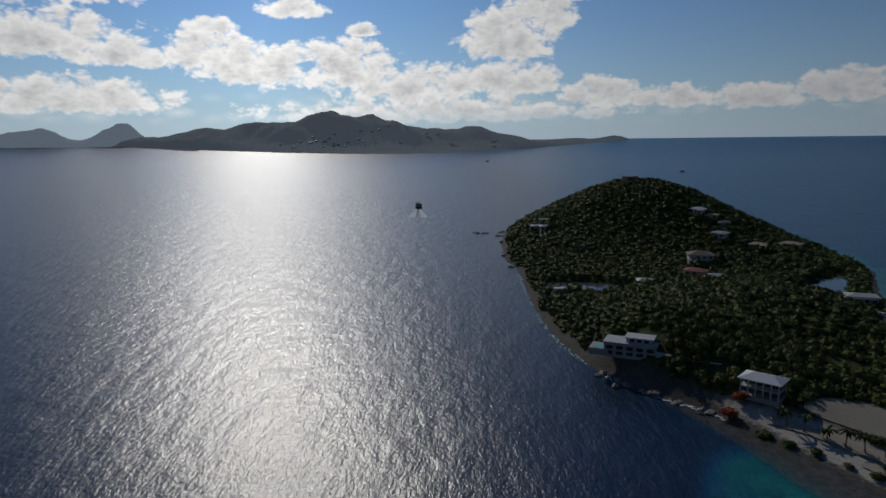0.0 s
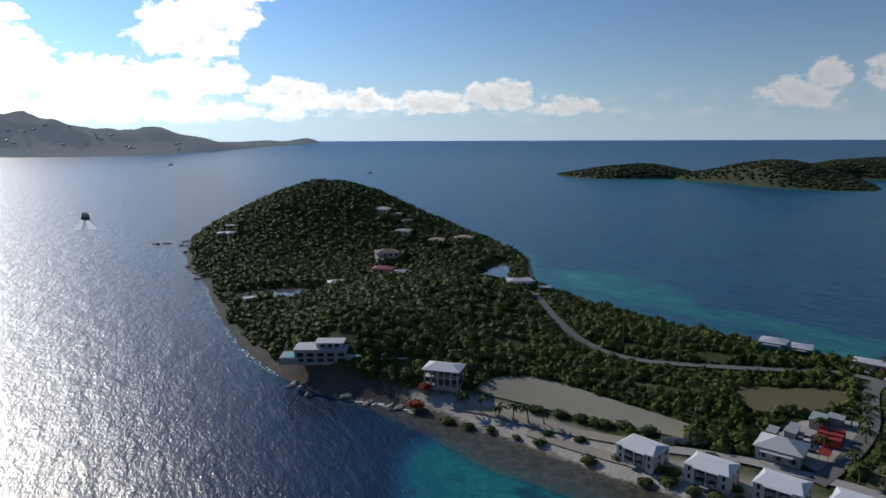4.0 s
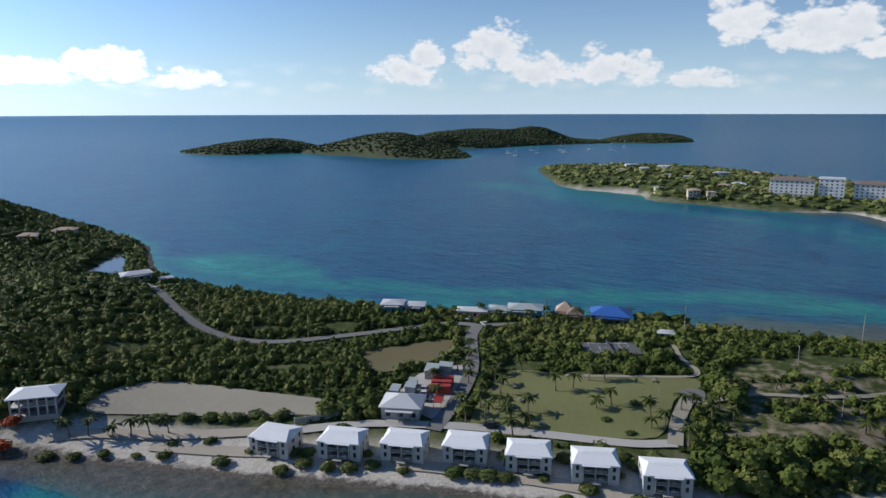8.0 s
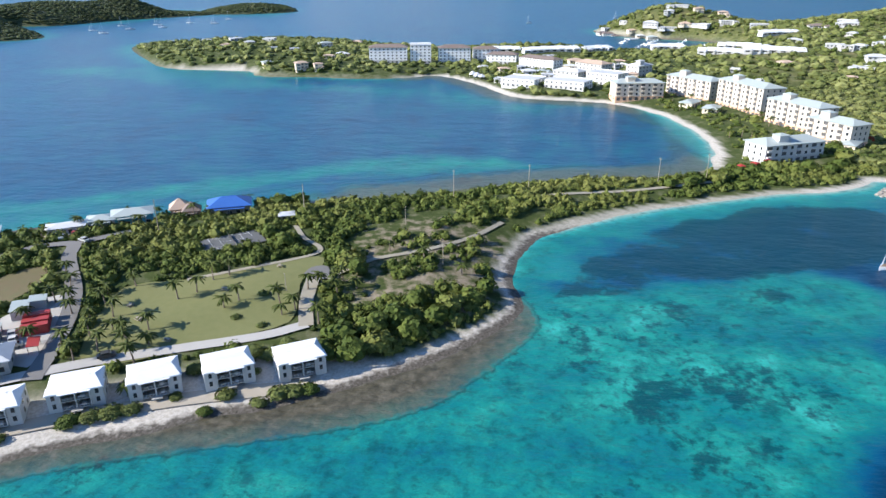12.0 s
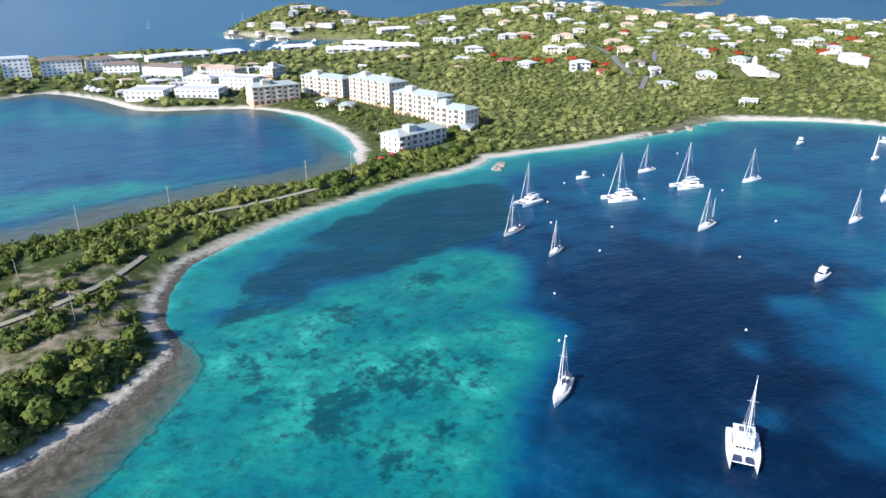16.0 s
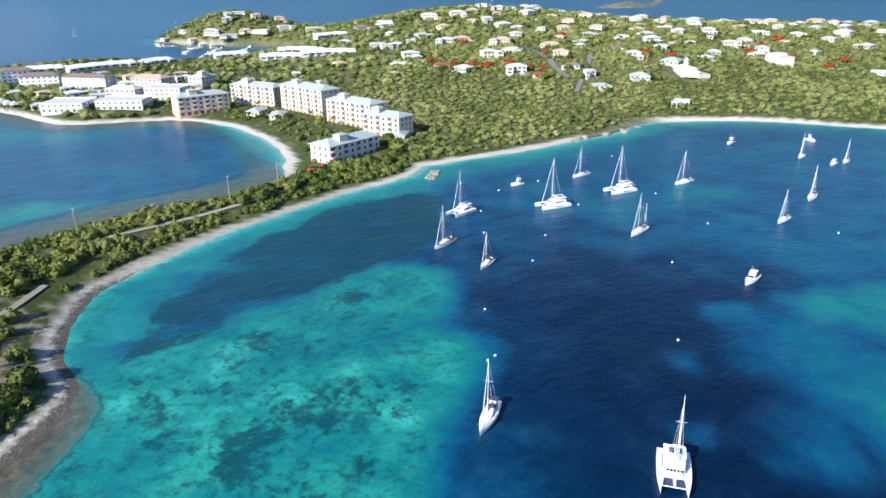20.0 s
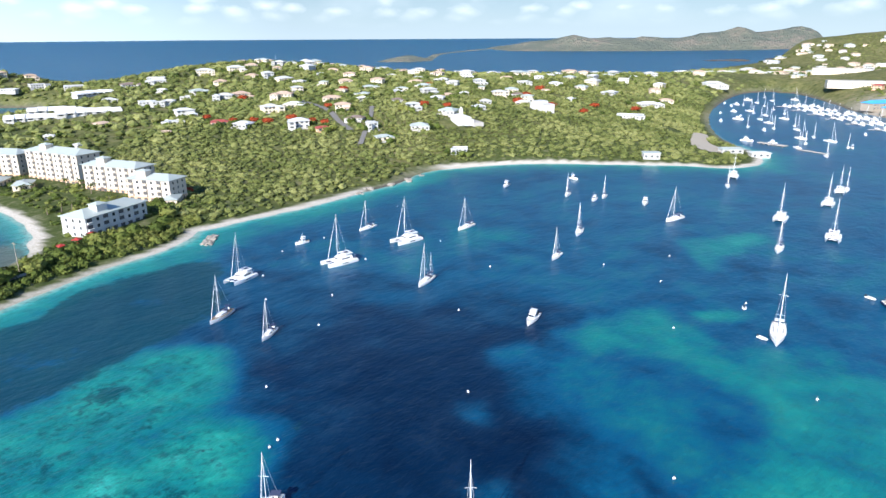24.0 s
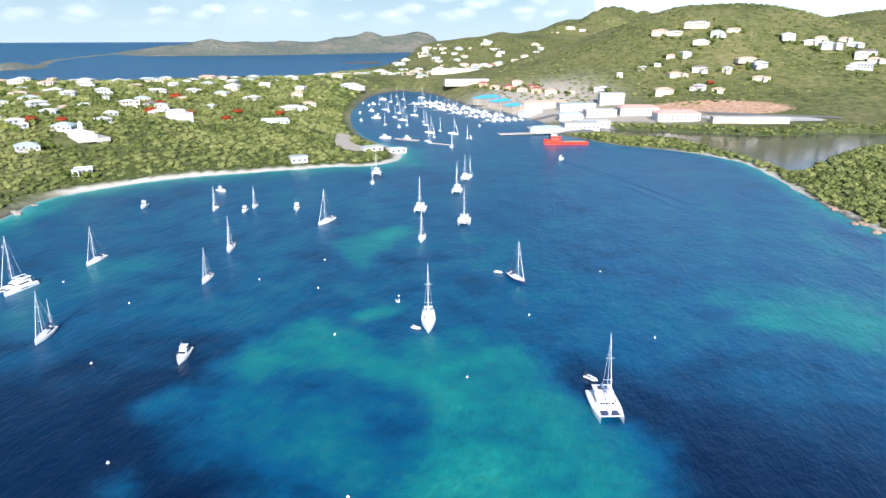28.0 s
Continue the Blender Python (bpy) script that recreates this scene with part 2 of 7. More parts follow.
def ramp(n, l, source, stops):
    r = n.new("ShaderNodeValToRGB")
    while len(r.color_ramp.elements) < len(stops):
        r.color_ramp.elements.new(.5)
    for e, (at, col) in zip(r.color_ramp.elements, stops):
        e.position, e.color = at, (*col, 1)
    l.new(source, r.inputs[0])
    return r.outputs[0]


def mix(n, l, factor, a, b, blend="MIX"):
    x = n.new("ShaderNodeMix")
    x.data_type, x.blend_type = "RGBA", blend
    for socket, value in ((x.inputs[0], factor), (x.inputs[6], a), (x.inputs[7], b)):
        if isinstance(value, (int, float)):
            socket.default_value = value
        elif isinstance(value, tuple):
            socket.default_value = (*value, 1)
        else:
            l.new(value, socket)
    return x.outputs[2]


def calc(n, l, op, a, b=0.0, clamp=False):
    x = n.new("ShaderNodeMath")
    x.operation, x.use_clamp = op, clamp
    for socket, value in zip(x.inputs, (a, b)):
        if isinstance(value, (int, float)):
            socket.default_value = value
        else:
            l.new(value, socket)
    return x.outputs[0]


def bumped(n, l, shader, height, strength, distance):
    b = n.new("ShaderNodeBump")
    b.inputs["Strength"].default_value, b.inputs["Distance"].default_value = strength, distance
    l.new(height, b.inputs["Height"])
    l.new(b.outputs[0], shader.inputs["Normal"])


def surface(name, a, b, grain=1.5, rough=.7, bump=.15, stain=.12, metal=0.0, vary=.12):
    """A plain surface with grain, broad stains and a tone that differs a little from piece to piece."""
    m, n, l, p = material(name)
    at = n.new("ShaderNodeTexCoord").outputs["Object"]
    fine, broad = noise_node(n, l, grain, 6, .6, at), noise_node(n, l, stain, 3, .5, at)
    colour = mix(n, l, calc(n, l, "ADD", calc(n, l, "MULTIPLY", fine, .6), calc(n, l, "MULTIPLY", broad, .4)), a, b)
    each = n.new("ShaderNodeObjectInfo").outputs["Random"]
    colour = mix(n, l, calc(n, l, "MULTIPLY", each, vary), colour, tuple(v * .6 for v in a))
    l.new(colour, p.inputs["Base Color"])
    p.inputs["Roughness"].default_value, p.inputs["Metallic"].default_value = rough, metal
    if bump:
        bumped(n, l, p, fine, bump, .05)
    return m


def attribute(n, name):
    a = n.new("ShaderNodeAttribute")
    a.attribute_name = name
    return a.outputs["Fac"]


def water_material():
    m, n, l, p = material("sea_water")
    at = n.new("ShaderNodeNewGeometry").outputs["Position"]
    shoal, weed, sandy, flat_ = attribute(n, "shoal"), attribute(n, "weed"), attribute(n, "sand"), attribute(n, "reef")
    broad, mid, fine = noise_node(n, l, .016, 4, .6, at), noise_node(n, l, .055, 8, .70, at), noise_node(n, l, .36, 8, .72, at)
    patch = noise_node(n, l, .034, 9, .70, at)

    def off(v, amount):
        return calc(n, l, "MULTIPLY", calc(n, l, "SUBTRACT", v, .5), amount)

    wander = calc(n, l, "ADD", off(mid, 1.7), calc(n, l, "ADD", off(broad, .8), off(fine, .42)))
    s = calc(n, l, "ADD", shoal, calc(n, l, "MULTIPLY", wander, calc(n, l, "ADD", calc(n, l, "MULTIPLY", shoal, 1.0), .06)), True)
    colour = ramp(n, l, s, [(0, (.0001, .0025, .016)), (.16, (.0003, .018, .052)), (.34, (.0010, .064, .136)), (.46, (.0020, .097, .142)), (.58, (.004, .134, .150)), (.70, (.005, .166, .160)), (.86, (.012, .228, .186)), (1, (.030, .34, .285))])
    beach = ramp(n, l, calc(n, l, "ADD", sandy, off(mid, .5), True), [(0, (.006, .20, .20)), (.5, (.045, .33, .31)), (1, (.30, .40, .33))])
    colour = mix(n, l, calc(n, l, "MULTIPLY", sandy, 1.4, True), colour, beach)
    grass = calc(n, l, "MULTIPLY", calc(n, l, "SUBTRACT", calc(n, l, "ADD", weed, calc(n, l, "ADD", off(patch, 2.7), off(fine, 1.2))), .5), 5.0, True)
    colour = mix(n, l, calc(n, l, "MULTIPLY", grass, .84), colour, (.0010, .036, .052))
    shallow = calc(n, l, "MULTIPLY", calc(n, l, "SUBTRACT", shoal, .57), 8.0, True)
    coral = noise_node(n, l, .125, 9, .74, at)
    heads = calc(n, l, "MULTIPLY", calc(n, l, "MULTIPLY", calc(n, l, "SUBTRACT", coral, .53), 8.0, True), shallow)
    colour = mix(n, l, calc(n, l, "MULTIPLY", heads, .78), colour, (.0016, .056, .066))
    mottle = calc(n, l, "MULTIPLY", calc(n, l, "MULTIPLY", calc(n, l, "SUBTRACT", fine, .49), 7.0, True), shallow)
    colour = mix(n, l, calc(n, l, "MULTIPLY", mottle, .72), colour, (.0012, .070, .078))
    bed = ramp(n, l, fine, [(.3, (.030, .030, .020)), (.5, (.078, .070, .047)), (.7, (.15, .135, .10))])
    edge = calc(n, l, "ADD", flat_, calc(n, l, "ADD", off(mid, .45), off(fine, .3)))
    rim = calc(n, l, "MULTIPLY", calc(n, l, "SUBTRACT", 1.0, calc(n, l, "MULTIPLY", calc(n, l, "ABSOLUTE", calc(n, l, "SUBTRACT", edge, .13)), 20.0), True), .6)
    colour = mix(n, l, calc(n, l, "MULTIPLY", calc(n, l, "ADD", calc(n, l, "MULTIPLY", calc(n, l, "SUBTRACT", edge, .13), 7.0, True), calc(n, l, "MULTIPLY", edge, .9, True)), .56, True), colour, bed)
    colour = mix(n, l, rim, colour, (.008, .020, .018))
    l.new(colour, p.inputs["Base Color"])
    p.inputs["Roughness"].default_value, p.inputs["IOR"].default_value = .31, 1.33
    p.inputs["Specular IOR Level"].default_value = .5
    wind = n.new("ShaderNodeMapping")
    wind.inputs["Scale"].default_value = (1, .45, 1)
    l.new(at, wind.inputs[0])
    w = wind.outputs[0]
    waves = calc(n, l, "ADD", calc(n, l, "MULTIPLY", noise_node(n, l, .10, 3, .6, w), 1.5), calc(n, l, "ADD", calc(n, l, "MULTIPLY", noise_node(n, l, .45, 4, .65, w), .6), calc(n, l, "MULTIPLY", noise_node(n, l, 1.3, 3, .6, w), .32)))
    bumped(n, l, p, waves, .5, 1.0)
    return m


def ground_material():
    m, n, l, p = material("ground")
    at = n.new("ShaderNodeNewGeometry").outputs["Position"]
    wet, sand, bare, grassy, cut = attribute(n, "wet"), attribute(n, "sand"), attribute(n, "bare"), attribute(n, "grass"), attribute(n, "cut")
    broad, mid, fine = noise_node(n, l, .03, 4, .6, at), noise_node(n, l, .22, 5, .6, at), noise_node(n, l, 1.3, 5, .65, at)
    soil = ramp(n, l, mid, [(.25, (.028, .042, .012)), (.5, (.055, .072, .020)), (.75, (.095, .098, .040))])
    meadow = ramp(n, l, calc(n, l, "ADD", calc(n, l, "MULTIPLY", noise_node(n, l, .10, 7, .72, at), .65), calc(n, l, "MULTIPLY", noise_node(n, l, .008, 4, .6, at), .35)), [(.38, (.040, .052, .016)), (.48, (.092, .100, .032)), (.56, (.14, .132, .052)), (.66, (.205, .165, .085))])
    soil = mix(n, l, grassy, soil, meadow)
    dry = ramp(n, l, fine, [(.25, (.16, .125, .08)), (.75, (.30, .25, .18))])
    soil = mix(n, l, calc(n, l, "MULTIPLY", calc(n, l, "SUBTRACT", calc(n, l, "ADD", bare, calc(n, l, "MULTIPLY", calc(n, l, "SUBTRACT", mid, .5), 1.6)), .5), 3.0, True), soil, dry)
    red = ramp(n, l, mid, [(.3, (.22, .12, .075)), (.5, (.40, .24, .15)), (.7, (.50, .36, .25))])
    soil = mix(n, l, calc(n, l, "MULTIPLY", calc(n, l, "SUBTRACT", calc(n, l, "ADD", cut, calc(n, l, "MULTIPLY", calc(n, l, "SUBTRACT", mid, .5), .7)), .45), 5.0, True), soil, red)
    pale = ramp(n, l, fine, [(.2, (.29, .26, .21)), (.5, (.46, .42, .36)), (.8, (.64, .59, .52))])
    rock = ramp(n, l, fine, [(.3, (.040, .036, .030)), (.5, (.095, .083, .068)), (.75, (.19, .17, .145))])
    colour = mix(n, l, calc(n, l, "ADD", sand, calc(n, l, "MULTIPLY", calc(n, l, "SUBTRACT", mid, .5), .5), True), soil, pale)
    strands = noise_node(n, l, .5, 5, .65, at)
    colour = mix(n, l, calc(n, l, "MULTIPLY", calc(n, l, "SUBTRACT", calc(n, l, "ADD", wet, calc(n, l, "MULTIPLY", calc(n, l, "SUBTRACT", strands, .5), 1.1)), .35), 2.6, True), colour, rock)
    l.new(colour, p.inputs["Base Color"])
    l.new(calc(n, l, "SUBTRACT", .98, calc(n, l, "MULTIPLY", wet, .1)), p.inputs["Roughness"])
    p.inputs["Specular IOR Level"].default_value = .12
    bumped(n, l, p, fine, .5, .25)
    return m


def leaf_material(name, dark, mid_, light, far=False):
    m, n, l, p = material(name)
    geo = n.new("ShaderNodeNewGeometry")
    tone, each = attribute(n, "tone"), geo.outputs["Random Per Island"]
    broad = noise_node(n, l, .02, 3, .5, geo.outputs["Position"])
    v = calc(n, l, "ADD", calc(n, l, "MULTIPLY", tone, .55), calc(n, l, "ADD", calc(n, l, "MULTIPLY", each, .22), calc(n, l, "MULTIPLY", broad, .3)))
    colour = ramp(n, l, v, [(.15, dark), (.5, mid_), (.9, light)])
    fine = noise_node(n, l, 1.2, 5, .7, geo.outputs["Position"])
    colour = mix(n, l, calc(n, l, "MULTIPLY", fine, .34), colour, dark)
    l.new(colour, p.inputs["Base Color"])
    p.inputs["Roughness"].default_value = .6
    through_ = n.new("ShaderNodeBsdfTranslucent")
    l.new(mix(n, l, .4, colour, (.10, .14, .01)), through_.inputs[0])
    both = n.new("ShaderNodeMixShader")
    both.inputs[0].default_value = .05
    l.new(p.outputs[0], both.inputs[1])
    l.new(through_.outputs[0], both.inputs[2])
    l.new(both.outputs[0], n["Material Output"].inputs[0])
    p.inputs["Specular IOR Level"].default_value = .08
    bumped(n, l, p, fine, .9, .5)
    return m


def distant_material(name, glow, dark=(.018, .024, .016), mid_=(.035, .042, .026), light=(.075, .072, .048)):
    """Land many kilometres off, with sea haze put in as its own bluish glow."""
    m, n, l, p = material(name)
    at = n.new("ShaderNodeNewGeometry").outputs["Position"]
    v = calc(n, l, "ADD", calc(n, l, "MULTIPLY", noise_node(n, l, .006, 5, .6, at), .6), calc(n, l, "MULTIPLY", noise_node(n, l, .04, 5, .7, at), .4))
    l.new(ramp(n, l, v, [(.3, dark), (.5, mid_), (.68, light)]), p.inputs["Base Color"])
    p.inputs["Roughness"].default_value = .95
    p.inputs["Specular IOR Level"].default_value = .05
    # the land itself emits pale blue in place of hazy air
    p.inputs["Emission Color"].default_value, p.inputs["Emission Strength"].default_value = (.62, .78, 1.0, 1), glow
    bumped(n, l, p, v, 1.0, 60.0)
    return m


WATER, GROUND = water_material(), ground_material()
# the number sets how strongly each far land glows to imitate haze
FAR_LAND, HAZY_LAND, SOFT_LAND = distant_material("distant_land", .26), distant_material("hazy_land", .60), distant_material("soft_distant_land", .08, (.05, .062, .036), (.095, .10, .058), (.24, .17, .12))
LEAF = leaf_material("foliage", (.026, .042, .010), (.092, .122, .026), (.22, .225, .062))
LEAF_LIGHT = leaf_material("light_foliage", (.044, .058, .018), (.138, .160, .047), (.28, .285, .105))
LEAF_FAR = leaf_material("far_foliage", (.024, .036, .014), (.062, .080, .030), (.11, .118, .052))
LEAF_RED = leaf_material("red_blossom", (.12, .025, .012), (.30, .05, .02), (.42, .09, .03))
PALM = leaf_material("palm_leaf", (.05, .065, .015), (.11, .13, .03), (.20, .20, .06))
BARK = surface("bark", (.12, .09, .065), (.22, .18, .14), 4, .9, .4)
WHITE = surface("white_render", (.56, .55, .52), (.45, .44, .42), 2.5, .75, .08, .25, vary=.3)
ROOF_WHITE = surface("white_roof", (.60, .60, .59), (.48, .48, .47), 1.2, .55, .06, .3, vary=.35)
VILLA_ROOF = surface("bright_white_roof", (.80, .80, .79), (.70, .70, .69), 1.2, .5, .06, .3, vary=.2)
ROOF_GREY = surface("pale_grey_roof", (.41, .45, .42), (.33, .37, .35), 1.0, .5, .06, .2)
ROOF_TAN = surface("tan_roof", (.42, .30, .22), (.50, .37, .28), 1.6, .8, .1, .2)
ROOF_RED = surface("red_roof", (.34, .07, .06), (.27, .06, .05), 1.6, .6, .1, .2)
ROOF_PINK = surface("faded_pink_roof", (.58, .34, .28), (.50, .28, .23), 1.6, .7, .1, .2)
ROOF_BLUE = surface("blue_roof", (.03, .10, .36), (.05, .16, .44), 1.2, .5, .06, .2)
ROOF_SKY = surface("bright_blue_roof", (.05, .30, .62), (.08, .38, .68), 1.2, .5, .06, .2)
ROOF_BROWN = surface("brown_roof", (.16, .12, .10), (.22, .17, .14), 1.6, .8, .1, .2)
TEAL = surface("teal_paint", (.12, .42, .50), (.10, .35, .43), 2, .7, .05)
PALE = surface("pale_cream_render", (.58, .50, .41), (.48, .41, .33), 2, .8, .08)
CREAM = surface("cream_render", (.70, .60, .46), (.62, .52, .38), 2, .8, .08)
PEACH = surface("peach_render", (.66, .42, .27), (.56, .34, .21), 2, .8, .08)
GREYWALL = surface("grey_render", (.40, .40, .38), (.33, .33, .31), 2, .8, .08)
GLASS = surface("dark_window", (.018, .022, .028), (.035, .04, .045), .8, .12, 0)
GLASS_FAR = surface("dull_far_window", (.045, .052, .06), (.075, .082, .088), .8, .3, 0)
# dark grey that puts the shade of open interiors into the colour
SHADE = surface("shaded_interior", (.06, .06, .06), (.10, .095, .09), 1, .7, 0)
ASPHALT = surface("asphalt", (.12, .115, .11), (.19, .18, .165), .8, .9, .3, .06)
CONCRETE = surface("concrete", (.44, .42, .38), (.33, .31, .28), .9, .9, .25, .08)
SAND = surface("sandy_track", (.40, .35, .28), (.30, .26, .20), .5, .95, .3, .06)
DIRT = surface("bare_sand", (.36, .32, .25), (.22, .20, .14), .35, .95, .3, .05)
LAWN = surface("lawn", (.105, .122, .034), (.19, .18, .068), .45, .95, .4, .04)
FIELD = surface("rough_field", (.15, .085, .05), (.085, .11, .03), .3, .95, .5, .05)
COURT = surface("tennis_court", (.075, .08, .08), (.12, .12, .115), .6, .9, .1, .1)
LINE = surface("white_line", (.75, .75, .72), (.65, .65, .62), 1, .8, 0)
RED = surface("red_paint", (.38, .035, .03), (.28, .03, .025), 1.2, .6, .1)
ORANGE = surface("orange_hull", (.70, .05, .02), (.60, .04, .02), 1, .45, .05)
HULL = surface("white_gelcoat", (.78, .78, .76), (.70, .70, .69), 2, .3, 0, vary=.05)
HULL_BLUE = surface("navy_gelcoat", (.02, .03, .09), (.03, .04, .11), 2, .3, 0)
DECK = surface("pale_deck", (.66, .64, .58), (.58, .55, .49), 3, .6, .05)
TEAK = surface("wooden_deck", (.30, .20, .12), (.22, .15, .09), 3, .7, .1)
CANVAS = surface("dark_canvas", (.03, .045, .10), (.05, .06, .11), 3, .8, .05)
ALLOY = surface("mast_alloy", (.75, .75, .74), (.62, .62, .62), 3, .4, 0, metal=.3)
DARK = surface("dark_trim", (.03, .03, .032), (.05, .05, .05), 2, .5, 0)
WOOD = surface("grey_timber", (.26, .22, .17), (.36, .31, .25), 3, .9, .2)
STONE = surface("boulder", (.20, .175, .15), (.30, .27, .23), .8, .9, .6, .15)
REDROCK = surface("red_cliff", (.25, .15, .10), (.36, .24, .17), .3, .95, .6, .06)
FOAM = surface("foam", (.80, .84, .85), (.55, .64, .68), .3, .9, .2, .1)
WOODLAND = surface("wooded_ground", (.026, .038, .012), (.055, .068, .024), .05, .95, .5, .05)
WAKE = surface("faded_foam", (.012, .075, .14), (.045, .13, .20), .12, .6, .2, .1)
BROWNWATER = surface("lagoon_water", (.075, .062, .045), (.06, .055, .045), .05, .12, .02, .02)
PONDWATER = surface("pond_water", (.13, .125, .115), (.10, .10, .095), .05, .10, .02, .02)

# ---- the lie of the land ----
def loop(points, steps=5):
    """A closed smooth curve through the corners of a plan outline."""
    p = np.array(points, float)
    a, b, c, d = np.roll(p, 1, 0), p, np.roll(p, -1, 0), np.roll(p, -2, 0)
    t = (np.arange(steps) / steps)[None, :, None]
    a, b, c, d = (v[:, None] for v in (a, b, c, d))
    q = .5 * (2 * b + (c - a) * t + (2 * a - 5 * b + 4 * c - d) * t**2 + (3 * b - a - 3 * c + d) * t**3)
    return q.reshape(-1, 2)


def inside_by(outline, x, y):
    """How far points lie inside a closed outline (below nought: outside)."""
    x, y = np.asarray(x, float).ravel(), np.asarray(y, float).ravel()
    out = np.empty(len(x))
    a, b = outline, np.roll(outline, -1, 0)
    d = b - a
    dd = (d * d).sum(1) + 1e-9
    for i in range(0, len(x), 4000):
        px, py = x[i : i + 4000, None] - a[:, 0], y[i : i + 4000, None] - a[:, 1]
        t = ((px * d[:, 0] + py * d[:, 1]) / dd).clip(0, 1)
        far = np.hypot(px - t * d[:, 0], py - t * d[:, 1]).min(1)
        over = ((py >= 0) != (py >= d[:, 1])) & (px < py * d[:, 0] / np.where(d[:, 1] == 0, 1e-9, d[:, 1]))
        out[i : i + 4000] = np.where(over.sum(1) % 2, far, -far)
    return out


COASTS = {
    "peninsula": [(58, 620), (46, 495), (50, 440), (48, 350), (51, 285), (60, 245), (72, 222), (88, 203), (107, 160), (120, 130), (136, 97), (147, 70), (158, 43),
                  (172, 20), (188, 2), (203, -9), (214, -8), (232, -8), (250, -13), (266, -23), (280, -43), (295, -68), (308, -100), (318, -128), (326, -165), (350, -185),
                  (400, -160), (390, -128), (362, -114), (349, -92), (342, -55), (334, -18), (320, 15), (305, 58), (291, 105), (275, 150), (260, 192), (247, 228),
                  (237, 270), (231, 310), (238, 352), (258, 388), (284, 440), (296, 520), (297, 590), (270, 655), (210, 705), (130, 715), (80, 680)],
    "resort": [(340, -190), (345, -150), (375, -125), (390, -127), (430, -134), (475, -132), (510, -125), (548, -100), (568, -45), (586, -25), (650, 0), (700, 37),
               (684, 70), (680, 110), (690, 160), (697, 212), (735, 236), (752, 320), (820, 375), (990, 476), (1055, 440), (1140, 330), (1100, 200), (1020, 110), (985, 0),
               (960, -100), (925, -200), (912, -285), (945, -345), (1020, -368), (1085, -335), (1135, -270), (1215, -222), (1310, -225), (1370, -320), (1330, -460),
               (1180, -650), (1000, -750), (600, -600), (420, -400), (345, -300)],
    "hillside": [(345, -185), (348, -230), (342, -280), (343, -325), (354, -362), (340, -400), (310, -440), (270, -467), (227, -495), (200, -505), (188, -525), (188, -550),
                 (210, -592), (260, -660), (318, -795), (365, -960), (392, -1130), (370, -1215), (340, -1300), (500, -1900), (700, -1850), (720, -1500), (790, -1200),
                 (950, -950), (1180, -680), (1100, -450), (800, -300), (450, -180)],
    "harbour": [(375, -1215), (320, -1180), (240, -1040), (205, -965), (150, -890), (108, -825), (86, -770), (72, -705), (39, -662), (15, -640), (-30, -617), (-66, -578), (-78, -525), (-83, -465),
                (-89, -424), (-97, -382), (-120, -330), (-220, -280), (-420, -330), (-900, -700), (-1500, -2200), (-900, -4000), (300, -4200), (700, -3000), (650, -2200),
                (700, -1850), (500, -1400)],
    "cay": [(1064, 1074), (1061, 934), (1043, 804), (1081, 712), (1146, 696), (1260, 790), (1330, 900), (1230, 1010), (1130, 1085)],
    "cay_low": [(930, 1300), (938, 1175), (1054, 1092), (1115, 1080), (1240, 1180), (1180, 1330), (1010, 1380)],
    "cay_back": [(1330, 960), (1400, 905), (1440, 834), (1624, 788), (1831, 681), (1900, 700), (1980, 900), (1700, 1150), (1450, 1120)],
    "cay_east": [(1880, 690), (1893, 574), (2019, 492), (2190, 560), (2160, 700), (1990, 750)],
    "big_island": [(-2150, 4250), (-1500, 3950), (-1050, 3700), (-600, 3450), (-230, 3342), (60, 3430), (350, 3700), (590, 3950), (900, 4250), (1260, 4560), (1150, 4700),
                   (300, 4700), (-1200, 4650), (-2300, 4480)],
    "far_shore": [(2100, -2880), (1650, -3080), (1250, -3350), (900, -3700), (1000, -4100), (1900, -4000), (2400, -3300)],
    "far_spit": [(1750, -1790), (1755, -1930), (1890, -2110), (2150, -2490), (2290, -3040), (2330, -3020), (2190, -2470), (1930, -2080), (1870, -1770)],
    "far_cays": [(-3200, 3550), (-2650, 3900), (-2200, 4080), (-1850, 4300), (-1950, 4420), (-2300, 4250), (-3300, 3800)],
}
OUTLINES = {name: loop(points) for name, points in COASTS.items()}
LAGOON = loop([(33, -742), (13, -690), (-36, -676), (-71, -610), (-91, -552), (-103, -543), (-163, -637), (-230, -690), (-330, -740), (-200, -760), (-140, -725), (-43, -738)])
POND_EAST = loop([(198, 371), (216, 386), (234, 402), (251, 415), (244, 396), (233, 378), (223, 360), (214, 349), (206, 359)])
POND_WEST = loop([(62, 396), (74, 374), (92, 370), (112, 380), (100, 396), (80, 402)])

